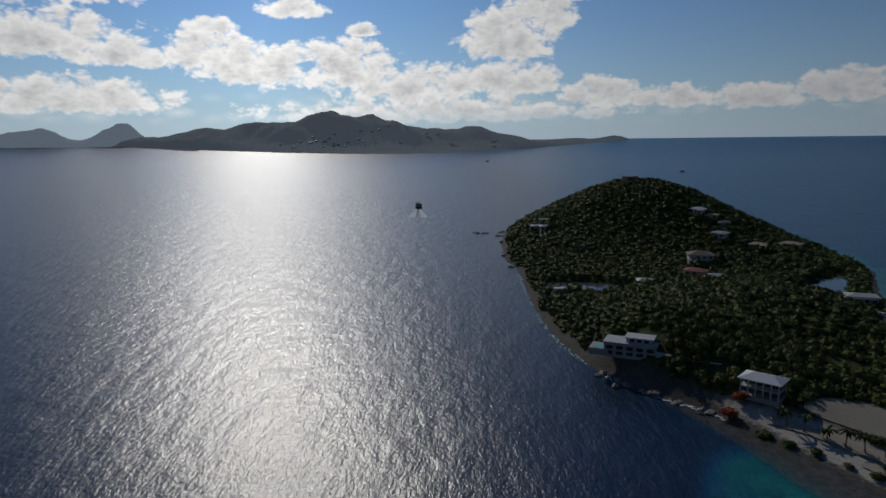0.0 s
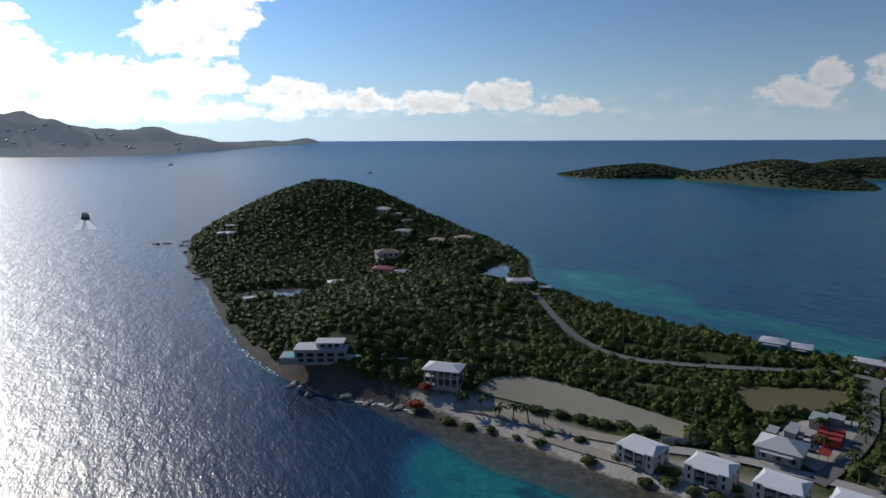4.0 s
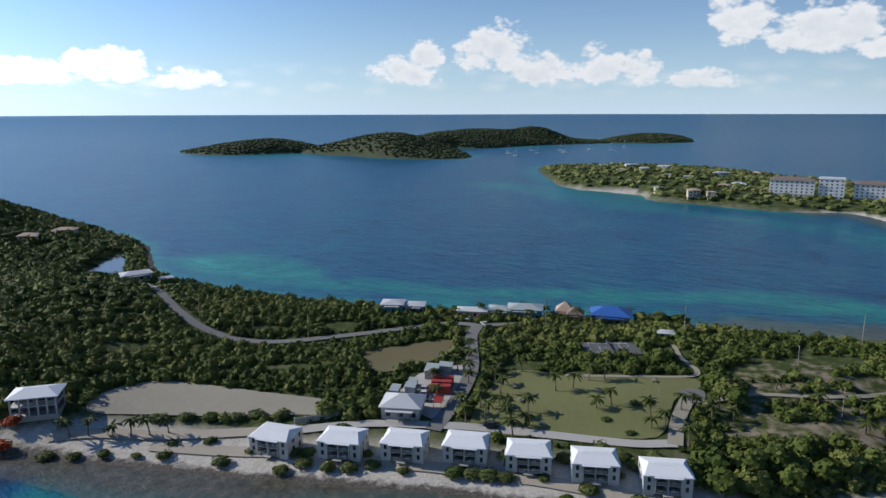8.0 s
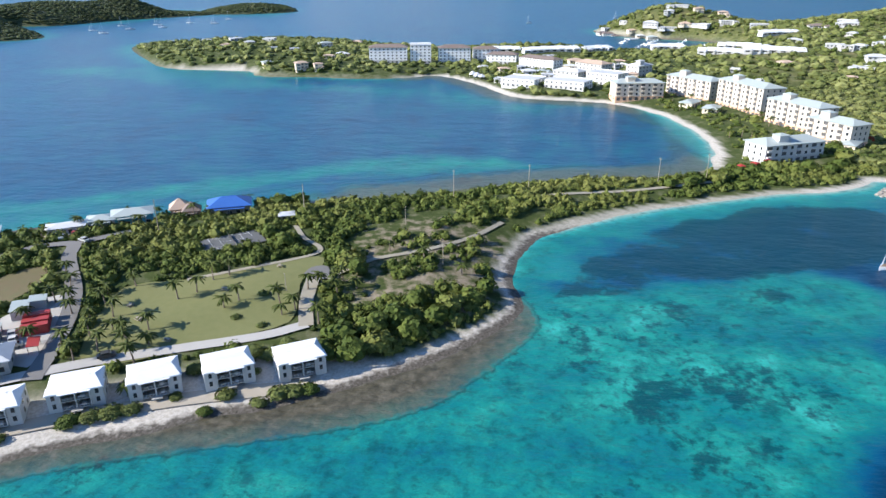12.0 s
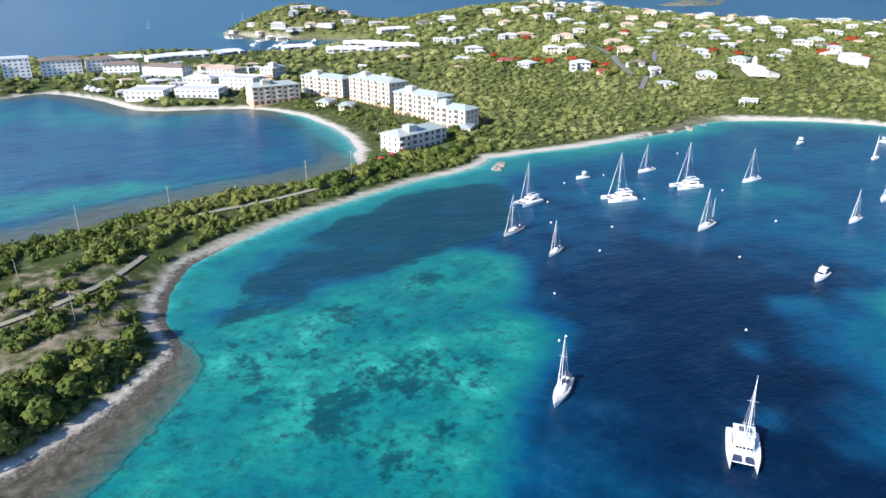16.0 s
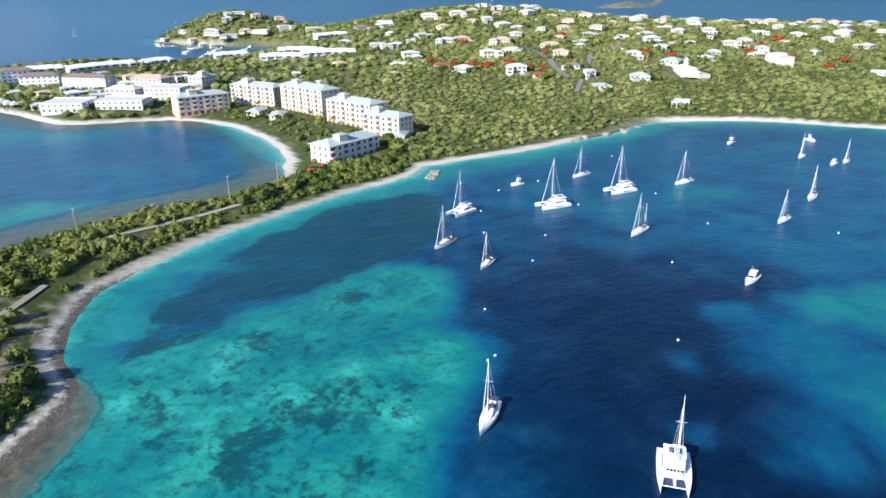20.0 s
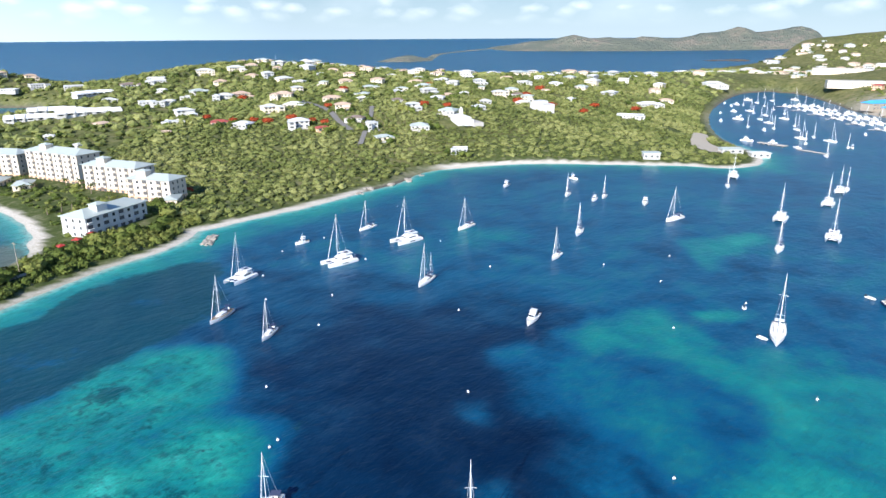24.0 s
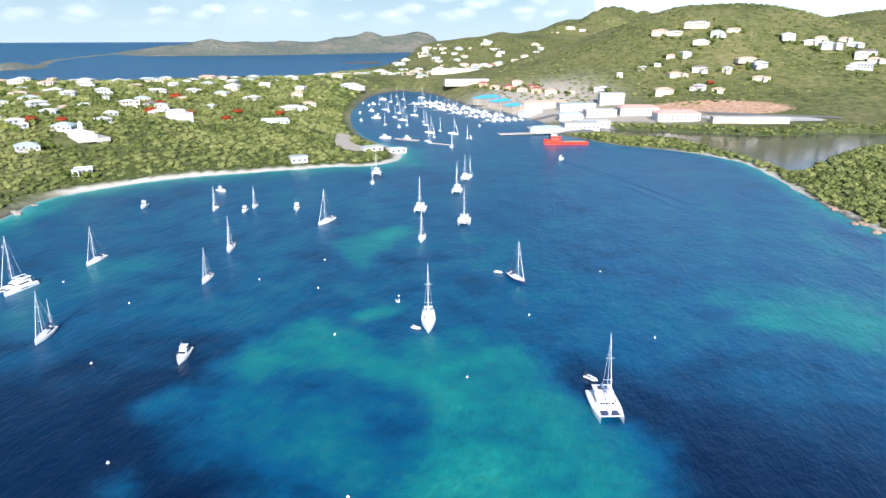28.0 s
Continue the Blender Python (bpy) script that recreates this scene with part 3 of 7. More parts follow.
# hills: x, y, height, reach along, reach across, turn in degrees
HILLS = {
    "peninsula": [(168, 602, 43, 62, 66, 0), (215, 545, 9, 45, 55, 0), (85, 252, 15, 26, 34, 0), (150, 300, 13, 46, 44, 0), (255, 60, 3, 50, 90, 0)],
    "resort": [(830, 255, 15, 110, 75, 40), (1215, -330, 42, 75, 70, 0), (885, -75, 9, 50, 55, 0), (720, -320, 11, 150, 90, 0), (980, -520, 22, 150, 130, 0), (640, -40, 3, 90, 60, 0)],
    "hillside": [(1000, -660, 22, 150, 130, 0), (780, -700, 26, 190, 150, -20), (600, -960, 24, 130, 190, 0), (470, -520, 12, 90, 80, 0), (480, -1300, 14, 120, 160, 0), (600, -480, 10, 150, 120, 0)],
    "harbour": [(-150, -1330, 131, 225, 170, 0), (-60, -3050, 185, 250, 300, 0), (-760, -2150, 155, 330, 320, 0), (400, -2500, 86, 330, 250, 0), (-420, -1150, 32, 220, 160, 0)],
    "cay": [(1140, 880, 40, 85, 75, 0), (1120, 1000, 14, 60, 60, 0)],
    "cay_low": [(1090, 1190, 24, 70, 70, 0), (990, 1240, 10, 50, 60, 0)],
    "cay_back": [(1620, 960, 38, 150, 90, -20), (1770, 850, 24, 45, 55, 0), (1430, 950, 16, 60, 70, 0)],
    "cay_east": [(2030, 615, 20, 100, 70, -30)],
    "big_island": [(-330, 3900, 130, 330, 190, 0), (-1050, 4120, 130, 420, 170, 0), (250, 4050, 78, 220, 160, 0), (-650, 3980, 70, 160, 120, 0), (-1700, 4250, 42, 260, 100, 0), (800, 4400, 24, 200, 90, 40), (1180, 4580, 28, 70, 50, 0)],
    "far_shore": [(1750, -3300, 50, 200, 120, 0), (1400, -3600, 60, 180, 130, 0), (1080, -3850, 78, 170, 130, 0), (2100, -3150, 26, 140, 100, 0), (1620, -3420, 24, 70, 60, 0), (1270, -3700, 34, 70, 60, 0), (1920, -3200, 22, 60, 60, 0), (1000, -3950, 36, 60, 60, 0)],
    "far_spit": [(1800, -1860, 17, 50, 60, 0)],
    "far_cays": [(-2040, 4300, 125, 110, 70, 30), (-2450, 4090, 110, 130, 80, 30), (-2850, 3900, 95, 160, 90, 30)],
}


def swell_far(x, y):
    """The sea sheet's far rim lies at the height of the true horizon."""
    r = np.hypot(x, y)
    return 64 * (np.clip(r - 2400, 0, 2500) / 2500) ** 2


def wobble(x, y, scale, seed=0.0):
    """A cheap smooth unevenness between -1 and 1."""
    u, v = x / scale + seed, y / scale - seed
    return (np.sin(u * 1.7 + 1.3 * np.sin(v * 1.1)) + np.sin(v * 2.3 + 1.7 * np.sin(u * .9)) + np.sin((u + v) * 3.1 + seed)) / 3


def land_parts(x, y, names=None):
    """Distance inside the nearest coast and the height of the land there."""
    x, y = np.asarray(x, float).ravel(), np.asarray(y, float).ravel()
    reach, high = np.full(len(x), -1e4), np.zeros(len(x))
    for name in names or OUTLINES:
        o = OUTLINES[name]
        lo, hi = o.min(0) - 400, o.max(0) + 400
        near = (x > lo[0]) & (x < hi[0]) & (y > lo[1]) & (y < hi[1])
        if near.any():
            reach[near] = np.maximum(reach[near], inside_by(o, x[near], y[near]))
    reach = reach + 1.2 * wobble(x, y, 9.0) * (np.hypot(x, y) < 900)
    for name, hills in HILLS.items():
        if names and name not in names:
            continue
        for hx, hy, h, sx, sy, turn in hills:
            c, s = math.cos(radians(turn)), math.sin(radians(turn))
            u, v = (x - hx) * c + (y - hy) * s, (y - hy) * c - (x - hx) * s
            high += h * np.exp(-.5 * ((u / sx) ** 2 + (v / sy) ** 2))
    return reach, high


def land_height(x, y, names=None):
    reach, high = land_parts(x, y, names)
    x, y = np.asarray(x, float).ravel(), np.asarray(y, float).ravel()
    cliff = 1 - np.exp(-np.clip(reach, 0, None) / 16)
    z = np.where(reach < 0, np.maximum(reach * .12, -2.0), .10 * np.minimum(reach, 8) + .085 * np.clip(reach - 8, 0, 18))
    z = z + high * cliff + .5 * cliff * wobble(x, y, 23.0, 2.0) + .02 * high * wobble(x, y, 60.0, 5.0) + np.where(np.hypot(x, y) > 2600, high * (.22 * wobble(x, y, 150.0, 3.0) + .10 * wobble(x, y, 55.0, 1.0)), 0)
    for pool in (LAGOON, POND_EAST, POND_WEST):
        d = inside_by(pool, x, y) if len(x) < 400000 else np.full(len(x), -99.0)
        z = np.where(d > -6, np.minimum(z, .9 - .3 * np.clip(d + 6, 0, 12)), z)
    return z + swell_far(x, y)


def height_at(x, y):
    return float(land_height([x], [y])[0])

# ---- ground, sea and pools ----
def mesh_object(name, verts, faces, mat, smooth=False, data=None, link=True):
    """A mesh object out of arrays; data: named values for every vertex."""
    me = bpy.data.meshes.new(name)
    faces = np.asarray(faces, np.int32)
    k = faces.shape[1]
    me.vertices.add(len(verts))
    me.vertices.foreach_set("co", np.asarray(verts, np.float32).ravel())
    me.loops.add(faces.size)
    me.loops.foreach_set("vertex_index", faces.ravel())
    me.polygons.add(len(faces))
    me.polygons.foreach_set("loop_start", np.arange(0, faces.size, k, dtype=np.int32))
    me.polygons.foreach_set("use_smooth", np.full(len(faces), smooth))
    me.update(calc_edges=True)
    for key, values in (data or {}).items():
        a = me.attributes.new(key, "FLOAT", "POINT")
        a.data.foreach_set("value", np.asarray(values, np.float32).ravel())
    me.materials.append(mat)
    return new(name, me) if link else me


def steps(*spans):
    """Grid lines: spans of (start, end, spacing), end to end."""
    out = [np.linspace(a, b, max(2, int(round((b - a) / s)) + 1))[:-1] for a, b, s in spans]
    return np.concatenate(out + [[spans[-1][1]]])


def near01(v, lo, hi):
    """A smooth step from 0 at lo to 1 at hi."""
    t = ((v - lo) / (hi - lo)).clip(0, 1)
    return t * t * (3 - 2 * t)


def land_sheet(name, xs, ys, names, mat=None):
    gx, gy = np.meshgrid(xs, ys)
    x, y = gx.ravel(), gy.ravel()
    z = land_height(x, y, names)
    reach, high = land_parts(x, y, names)
    z = z + np.where(reach > 20, .25, .0) * wobble(x, y, 4.0, 1.0)
    nx, ny = len(xs), len(ys)
    i = (np.arange(ny - 1)[:, None] * nx + np.arange(nx - 1)[None]).ravel()
    f = np.stack([i, i + 1, i + nx + 1, i + nx], 1)
    f = f[(z - swell_far(x, y))[f].max(1) > -1.0]
    used = np.unique(f)
    index = np.full(len(z), -1)
    index[used] = np.arange(len(used))
    x, y, z, reach = x[used], y[used], z[used], reach[used]
    stony = near01(y, -60, -10) * near01(-x, -330, -260)                       # the reef shore under the villas
    stony = np.maximum(stony, .45 * near01(-y, 60, -20) * near01(-x, -345, -300))
    stony = np.maximum(stony, np.exp(-(((x - 346) / 30) ** 2 + ((y + 320) / 38) ** 2)))
    stony = np.maximum(stony, near01(y, -600, -400) * near01(-x, 40, 70))
    stony = np.maximum(stony, near01(np.hypot(x, y), 900, 1000) * .8)
    wet = stony * np.clip(1.1 - reach / (5.0 + 9 * near01(y, 195, 225) * near01(-x, -130, -110)), 0, 1)
    open_shore = near01(-y, -215, -185) * near01(y, 22, 50) * near01(-x, -270, -200)
    inner = near01(x - np.interp(y, [-120, -60, -20, 50, 100, 200, 330], [340, 317, 296, 240, 215, 165, 150]), -6, 6) * near01(y, -125, -105) * near01(-x, -420, -400)
    band = 6.5 - 2.2 * near01(-y, 40, 80) * near01(x, 265, 285) * near01(-x, -360, -345) + 17 * open_shore + 2 * near01(-y, 120, 200) * near01(x, 250, 300)
    hot = near01(y, -145, -60) * near01(x, 380, 420) * near01(-x, -640, -600)  # the resort's wide beach
    band = band + 1 * hot
    wooded = near01(y, 40, 90) * near01(x, 620, 660) * (1 - np.exp(-(((x - 735) / 30) ** 2 + ((y - 270) / 60) ** 2)))
    sand = (1 - near01(reach, band * .6, band)) * (1 - .8 * wooded) * (1 - .8 * inner) * (1 - .8 * near01(-y, 590, 640)) * (1 - .95 * near01(y, 205, 225) * near01(-x, -160, -120)) * np.where(np.hypot(x, y) > 900, .5, 1.0) * (1 - .7 * near01(y, 215, 260) * near01(-x, -200, -150))
    sand = sand * (1 - .8 * near01(y, -385, -368) * near01(-y, 290, 305) * near01(x, 320, 335))
    sand = sand * (1 - .3 * near01(y, -165, -120) * near01(x, 235, 260) * near01(-x, -352, -335))
    bare = .18 + .48 * np.exp(-(((x - 232) / 48) ** 2 + ((y - 18) / 36) ** 2) ** 2) + .10 * near01(-y, 1200, 1500)
    bare = np.where(x > 930, -.4, bare)
    cut = np.maximum(np.exp(-(((x + 102) / 92) ** 2 + ((y + 892) / 44) ** 2) ** 2), .8 * np.exp(-(((x + 88) / 9) ** 2 + ((y + 420) / 90) ** 2)))
    urban = np.exp(-(((x - 120) / 110) ** 2 + ((y + 960) / 130) ** 2) ** 2) + np.exp(-(((x - 20) / 120) ** 2 + ((y + 830) / 60) ** 2) ** 2)
    bare = bare + .75 * urban
    sand = np.maximum(sand, .55 * np.clip(urban, 0, 1))
    grass = np.maximum(near01(-y, 720, 820) * near01(-x, -380, -330), .75 * near01(x, 330, 380) * near01(-y, 215, 260))
    grass = np.maximum(grass, near01(-y, 1150, 1250))
    data = {"wet": wet, "sand": sand, "bare": bare, "grass": grass, "cut": cut}
    return tagged(mesh_object(name, np.stack([x, y, z], 1), index[f], mat or GROUND, True, data), kind="structure")


MAIN = ["peninsula", "resort", "hillside", "harbour"]
land_sheet("ground", steps((-1500, -330, 26), (-330, -140, 8), (-140, 40, 6), (40, 350, 2.6), (350, 620, 5), (620, 1390, 11)),
           steps((-4200, -1450, 32), (-1450, -800, 10), (-800, -210, 5.5), (-210, 260, 2.6), (260, 720, 4.5)), MAIN)
CAYS = ["cay", "cay_low", "cay_back", "cay_east"]
land_sheet("ground_cay", steps((915, 2210, 10)), steps((480, 1400, 10)), CAYS, WOODLAND)
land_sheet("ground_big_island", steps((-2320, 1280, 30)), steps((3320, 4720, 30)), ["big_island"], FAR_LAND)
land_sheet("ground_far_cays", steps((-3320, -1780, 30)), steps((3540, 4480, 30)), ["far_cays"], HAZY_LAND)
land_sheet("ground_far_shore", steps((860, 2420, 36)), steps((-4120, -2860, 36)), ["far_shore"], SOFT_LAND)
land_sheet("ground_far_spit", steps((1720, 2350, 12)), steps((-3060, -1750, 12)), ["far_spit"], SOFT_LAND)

SHOAL = loop([(215, -16), (222, -43), (228, -74), (234, -98), (221, -119), (201, -114), (186, -100), (168, -104), (156, -90), (145, -75), (123, -58), (98, -28), (74, 20),
              (66, 70), (60, 130), (90, 180), (150, 120), (175, 60), (200, 20), (228, -6)])
WEEDBED = loop([(214, -18), (240, -33), (255, -52), (280, -77), (292, -101), (306, -140), (300, -165), (262, -146), (236, -124), (232, -90), (226, -62), (214, -41)])
REEF = loop([(48, 285), (58, 250), (72, 215), (84, 180), (88, 160), (96, 143), (107, 124), (118, 110), (128, 94), (134, 78), (141, 49), (153, 17), (170, 1), (189, -12), (200, -14), (212, -11), (222, -2), (200, 20), (170, 60), (150, 110), (120, 160), (100, 200), (76, 235), (64, 270)], 4)
# pale sandy patches on the sea floor: strength, softness of the edge, outline
BANKS = [(.62, 9, [(143, -192), (142, -214), (134, -232), (122, -232), (113, -222), (97, -216), (91, -234), (65, -234), (53, -217), (46, -202), (35, -185), (28, -177), (31, -158), (55, -136), (79, -140), (80, -175), (84, -191), (100, -195), (117, -196), (132, -189)]),
         (.44, 13, [(146, -190), (132, -189), (117, -194), (92, -190), (80, -172), (82, -150), (108, -152), (138, -168)]),
         (.60, 12, [(-3, -289), (-33, -295), (-63, -290), (-78, -262), (-46, -243), (-34, -246), (-14, -251), (-3, -270)]), (.62, 8, [(155, -318), (132, -350), (123, -345), (125, -314), (128, -282), (137, -282)]),
         (.72, 5, [(115, -238), (112, -246), (103, -248), (104, -238), (110, -234)]), (.48, 12, [(278, -287), (240, -287), (213, -289), (201, -275), (204, -251), (234, -245), (261, -268)]),
         (.38, 5, [(152, -176), (146, -184), (141, -173), (145, -170)]), (.30, 4, [(140, -139), (136, -143), (131, -139), (137, -136)]), (.30, 4, [(119, -122), (115, -124), (112, -118), (116, -116)]),
         (.42, 5, [(70, -263), (62, -262), (66, -256)]), (.40, 12, [(0, -378), (-14, -386), (-10, -350), (0, -353)]), (.42, 10, [(124, -168), (110, -162), (96, -137), (105, -136)]),
         (.46, 9, [(122, -183), (106, -192), (90, -184), (96, -172), (111, -174)]), (.50, 14, [(-60, -330), (-52, -390), (-62, -440), (-76, -400), (-84, -320)]),
         (.76, 14, [(255, 372), (294, 352), (300, 300), (285, 255), (306, 174), (334, 127), (365, 76), (385, 18), (363, -33), (351, 16), (345, 72), (313, 120), (292, 166), (262, 240), (245, 300)]),
         (.56, 32, [(743, 481), (784, 360), (725, 244), (671, 180), (634, 77), (644, 27), (555, -39), (551, -79), (489, -34), (531, 23), (583, 94), (605, 225), (658, 352)]),
         (.58, 14, [(506, -119), (466, -141), (398, -133), (361, -109), (405, -111)])]


def sea_sheet():
    xs = steps((-4900, -600, 300), (-600, -150, 50), (-150, 40, 8), (40, 80, 4), (80, 230, 1.9), (230, 420, 3.2), (420, 800, 9), (800, 1400, 40), (1400, 4900, 290))
    ys = steps((-4900, -1400, 290), (-1400, -760, 30), (-760, -420, 8), (-420, -40, 3.2), (-40, 160, 2.2), (160, 480, 6), (480, 900, 30), (900, 4900, 280))
    gx, gy = np.meshgrid(xs, ys)
    x, y = gx.ravel(), gy.ravel()
    reach, _ = land_parts(x, y)
    off = np.clip(-reach, 0, None)
    shoal = (.75 - .08 * near01(y, 20, 110)) * near01(inside_by(SHOAL, x, y), -12, 9)
    gx_, gy_ = x, y
    x = x + 5 * wobble(x, y, 24.0, 1.0) + 3 * wobble(x, y, 9.0, 3.0)
    y = y + 5 * wobble(gx_, y, 27.0, 7.0) + 3 * wobble(gx_, y, 10.0, 5.0)
    for strength, soft, outline in BANKS:
        o = loop(outline, 3)
        lo, hi = o.min(0) - 3 * soft - 12, o.max(0) + 3 * soft + 12
        near = (x > lo[0]) & (x < hi[0]) & (y > lo[1]) & (y < hi[1])
        shoal[near] = np.maximum(shoal[near], strength * near01(inside_by(o, x[near], y[near]), -2.0 * soft, 1.3 * soft))
    weedy = inside_by(WEEDBED, x, y)
    x, y = gx_, gy_
    west = near01(y, 190, 260) * near01(-x, -230, -200)                       # the open shore falls off fast
    fringe = np.where(x > 225 + .2 * (y + 20), 42.0, 16.0) * (1 - .6 * west)
    inner = near01(x - np.interp(y, [-120, -60, -20, 50, 100, 200, 330], [340, 317, 296, 240, 215, 165, 150]), -6, 6) * near01(y, -125, -105)
    harbour = near01(-y, 580, 640)
    shoal = np.maximum(shoal, .8 * np.exp(-off / fringe) * (1 - .55 * west) * (1 - .6 * near01(y, 120, 180) * near01(-x, -140, -120)) * (1 - .08 * inner) * (1 - .6 * harbour))
    shoal = np.maximum(shoal, np.clip(.35 - .27 * np.exp(-(((x - 70) / 165) ** 2 + ((y + 145) / 76) ** 2) ** 2) - .22 * near01(y, -40, 200) * near01(-x, -330, -80), .03, 1))
    weed = .92 * near01(weedy, -8, 7)
    weed = np.maximum(weed, .46 * near01(inside_by(SHOAL, x, y), 4, 14) * near01(-y, -20, 40))
    weed = np.maximum(weed, .56 * np.exp(-(((x - 160) / 22) ** 2 + ((y + 50) / 32) ** 2)))
    weed = np.maximum(weed, .55 * np.exp(-(((x - 335) / 26) ** 2 + ((y - 20) / 60) ** 2)))
    weed = np.maximum(weed, .36 * near01(inside_by(SHOAL, x, y), -14, 6) * near01(y, 10, 70))
    weed = np.where(reach > -5, 0, weed)
    beach = near01(-y, 10, 40) * near01(x, 250, 300)
    stony = near01(-x, -300, -250) * near01(y, -40, 0)
    sand = np.maximum(np.exp(-off / (2.6 + 3.6 * beach)) * (1 - .85 * stony) * (1 - .8 * inner) * (1 - .85 * harbour), .2 * np.exp(-(((x - 236) / 14) ** 2 + ((y + 22) / 9) ** 2)))
    sand = np.where((np.hypot(x, y) > 1000) | ((x < 0) & (y < -350)), sand * .2, sand)
    reef = np.clip(inside_by(REEF, x, y) / 11, -.4, 1) * near01(-y, -290, -250) - .4 * near01(y, 250, 290)
    reef = np.maximum(reef, inner * near01(-y, -90, -50) * np.clip(.62 - off / 44, -.4, 1))
    z = np.zeros(len(x)) + swell_far(x, y)
    nx, ny = len(xs), len(ys)
    i = (np.arange(ny - 1)[:, None] * nx + np.arange(nx - 1)[None]).ravel()
    f = np.stack([i, i + 1, i + nx + 1, i + nx], 1)
    return tagged(mesh_object("sea", np.stack([x, y, z], 1), f, WATER, True, {"shoal": shoal, "weed": weed, "sand": sand, "reef": reef}), kind="structure")


sea_sheet()


def draped(name, outline, mat, lift=.3, cell=3.0, label="", flat_z=None):
    """A patch of another surface that lies on the ground within an outline."""
    lo, hi = outline.min(0), outline.max(0)
    bm = bmesh.new()
    ring = [bm.verts.new((*p, 0)) for p in outline]
    bm.faces.new(ring)
    for axis in (0, 1):
        for v in np.arange(lo[axis] + cell, hi[axis], cell):
            co, no = [0, 0, 0], [0, 0, 0]
            co[axis], no[axis] = v, 1
            bmesh.ops.bisect_plane(bm, geom=bm.verts[:] + bm.edges[:] + bm.faces[:], plane_co=co, plane_no=no)
    xy = np.array([v.co[:2] for v in bm.verts])
    z = land_height(xy[:, 0], xy[:, 1]) if flat_z is None else np.full(len(xy), flat_z)
    for v, h in zip(bm.verts, z):
        v.co.z = h + lift
    bmesh.ops.recalc_face_normals(bm, faces=bm.faces)
    for f in bm.faces:
        if f.normal.z < 0:
            f.normal_flip()
    me = bpy.data.meshes.new(name)
    bm.to_mesh(me)
    bm.free()
    me.materials.append(mat)
    return tagged(new(name, me), label, kind="structure")


def lane(points, width, bits=6):
    """The outline of a strip of one width along a smooth line."""
    p = np.array(points, float)
    p = np.concatenate([[2 * p[0] - p[1]], p, [2 * p[-1] - p[-2]]])
    t = (np.arange(bits) / bits)[:, None]
    line = [(.5 * (2 * b + (c - a) * t + (2 * a - 5 * b + 4 * c - d) * t**2 + (3 * b - a - 3 * c + d) * t**3)) for a, b, c, d in zip(p, p[1:], p[2:], p[3:])]
    line = np.concatenate(line + [[p[-2]]])
    d = np.gradient(line, axis=0)
    side = np.stack([-d[:, 1], d[:, 0]], 1) / np.linalg.norm(d, axis=1)[:, None] * width / 2
    return np.concatenate([line + side, (line - side)[::-1]])


def plot(*points):
    return np.array(points, float)


PLOTS = {
    "lawn": (LAWN, loop([(166, 99), (184, 107), (207, 109), (213, 89), (221, 75), (230, 56), (222, 53), (213, 57), (203, 56), (188, 55), (180, 68), (172, 82)], 3), .30),
    "tennis_court": (COURT, plot((243, 100), (254, 83), (242, 76), (231, 94)), .45),
    "yard": (CONCRETE, plot((167, 130), (188, 134), (199, 130), (202, 125), (175, 109), (164, 112)), .35),
    "sand_clearing": (DIRT, loop([(112, 197), (121, 203), (138, 199), (150, 168), (159, 143), (153, 136), (146, 147), (134, 163), (122, 182)], 3), .35),
    "rough_field": (FIELD, loop([(195, 163), (206, 156), (222, 143), (207, 136), (183, 146)], 3), .35),
    "car_park": (ASPHALT, loop([(214, 57), (221, 56), (222, 51), (214, 50)], 3), .40),
}
LANES = {
    "road": (ASPHALT, [(159, 108), (176, 112), (201, 121), (227, 137), (240, 143), (238, 155)], 4.6, .45),
    "road.001": (ASPHALT, [(240, 142), (247, 134), (252, 128)], 4.5, .5),
    "road_front": (CONCRETE, [(139, 141), (152, 126), (160, 112), (168, 97), (175, 79), (181, 60), (187, 50)], 4.0, .38),
    "dirt_road": (SAND, [(100, 195), (109, 184), (117, 171), (128, 156), (140, 141)], 4.4, .40),
    "hill_road": (ASPHALT, [(196, 300), (190, 278), (180, 250), (176, 230), (178, 211), (186, 196), (200, 184), (222, 168), (238, 155)], 4.2, .5),
    "lawn_path": (DIRT, [(212, 92), (221, 74), (231, 58), (238, 57), (246, 64), (258, 70)], 1.8, .42),
    "drive": (DIRT, [(186, 50), (200, 53), (214, 54)], 4.0, .4),
    "bush_track": (DIRT, [(214, 50), (228, 38), (238, 20), (252, 6), (270, -6)], 2.0, .4),
    "beach_path": (SAND, [(113, 168), (122, 150), (134, 128), (142, 107), (149, 90), (156, 70), (161, 50)], 4.5, .3),
    "spit_track": (DIRT, [(300, -20), (309, -45), (318, -75), (330, -105)], 2.4, .4),
    "hill_track": (ASPHALT, [(520, -470), (490, -440), (455, -400), (430, -372)], 4.0, .6),
    "hill_street": (ASPHALT, [(640, -470), (560, -445), (500, -412), (470, -398)], 5.0, .6),
}
CLEAR = [outline for _, outline, _ in PLOTS.values()] + [POND_EAST - (5, 8), POND_EAST - (9, 15), POND_WEST - (3, 8)]
for name, (mat, outline, lift) in PLOTS.items():
    draped(name, outline, mat, lift)
for name, (mat, line, width, lift) in LANES.items():
    outline = lane(line, width)
    CLEAR.append(lane(line, width + 2.5))
    draped(name, outline, mat, lift)
draped("lagoon", LAGOON, BROWNWATER, 0, 40, flat_z=.12)
draped("pond_east", POND_EAST, PONDWATER, 0, 20, flat_z=.35)
draped("pond_west", POND_WEST, PONDWATER, 0, 20, flat_z=.35)

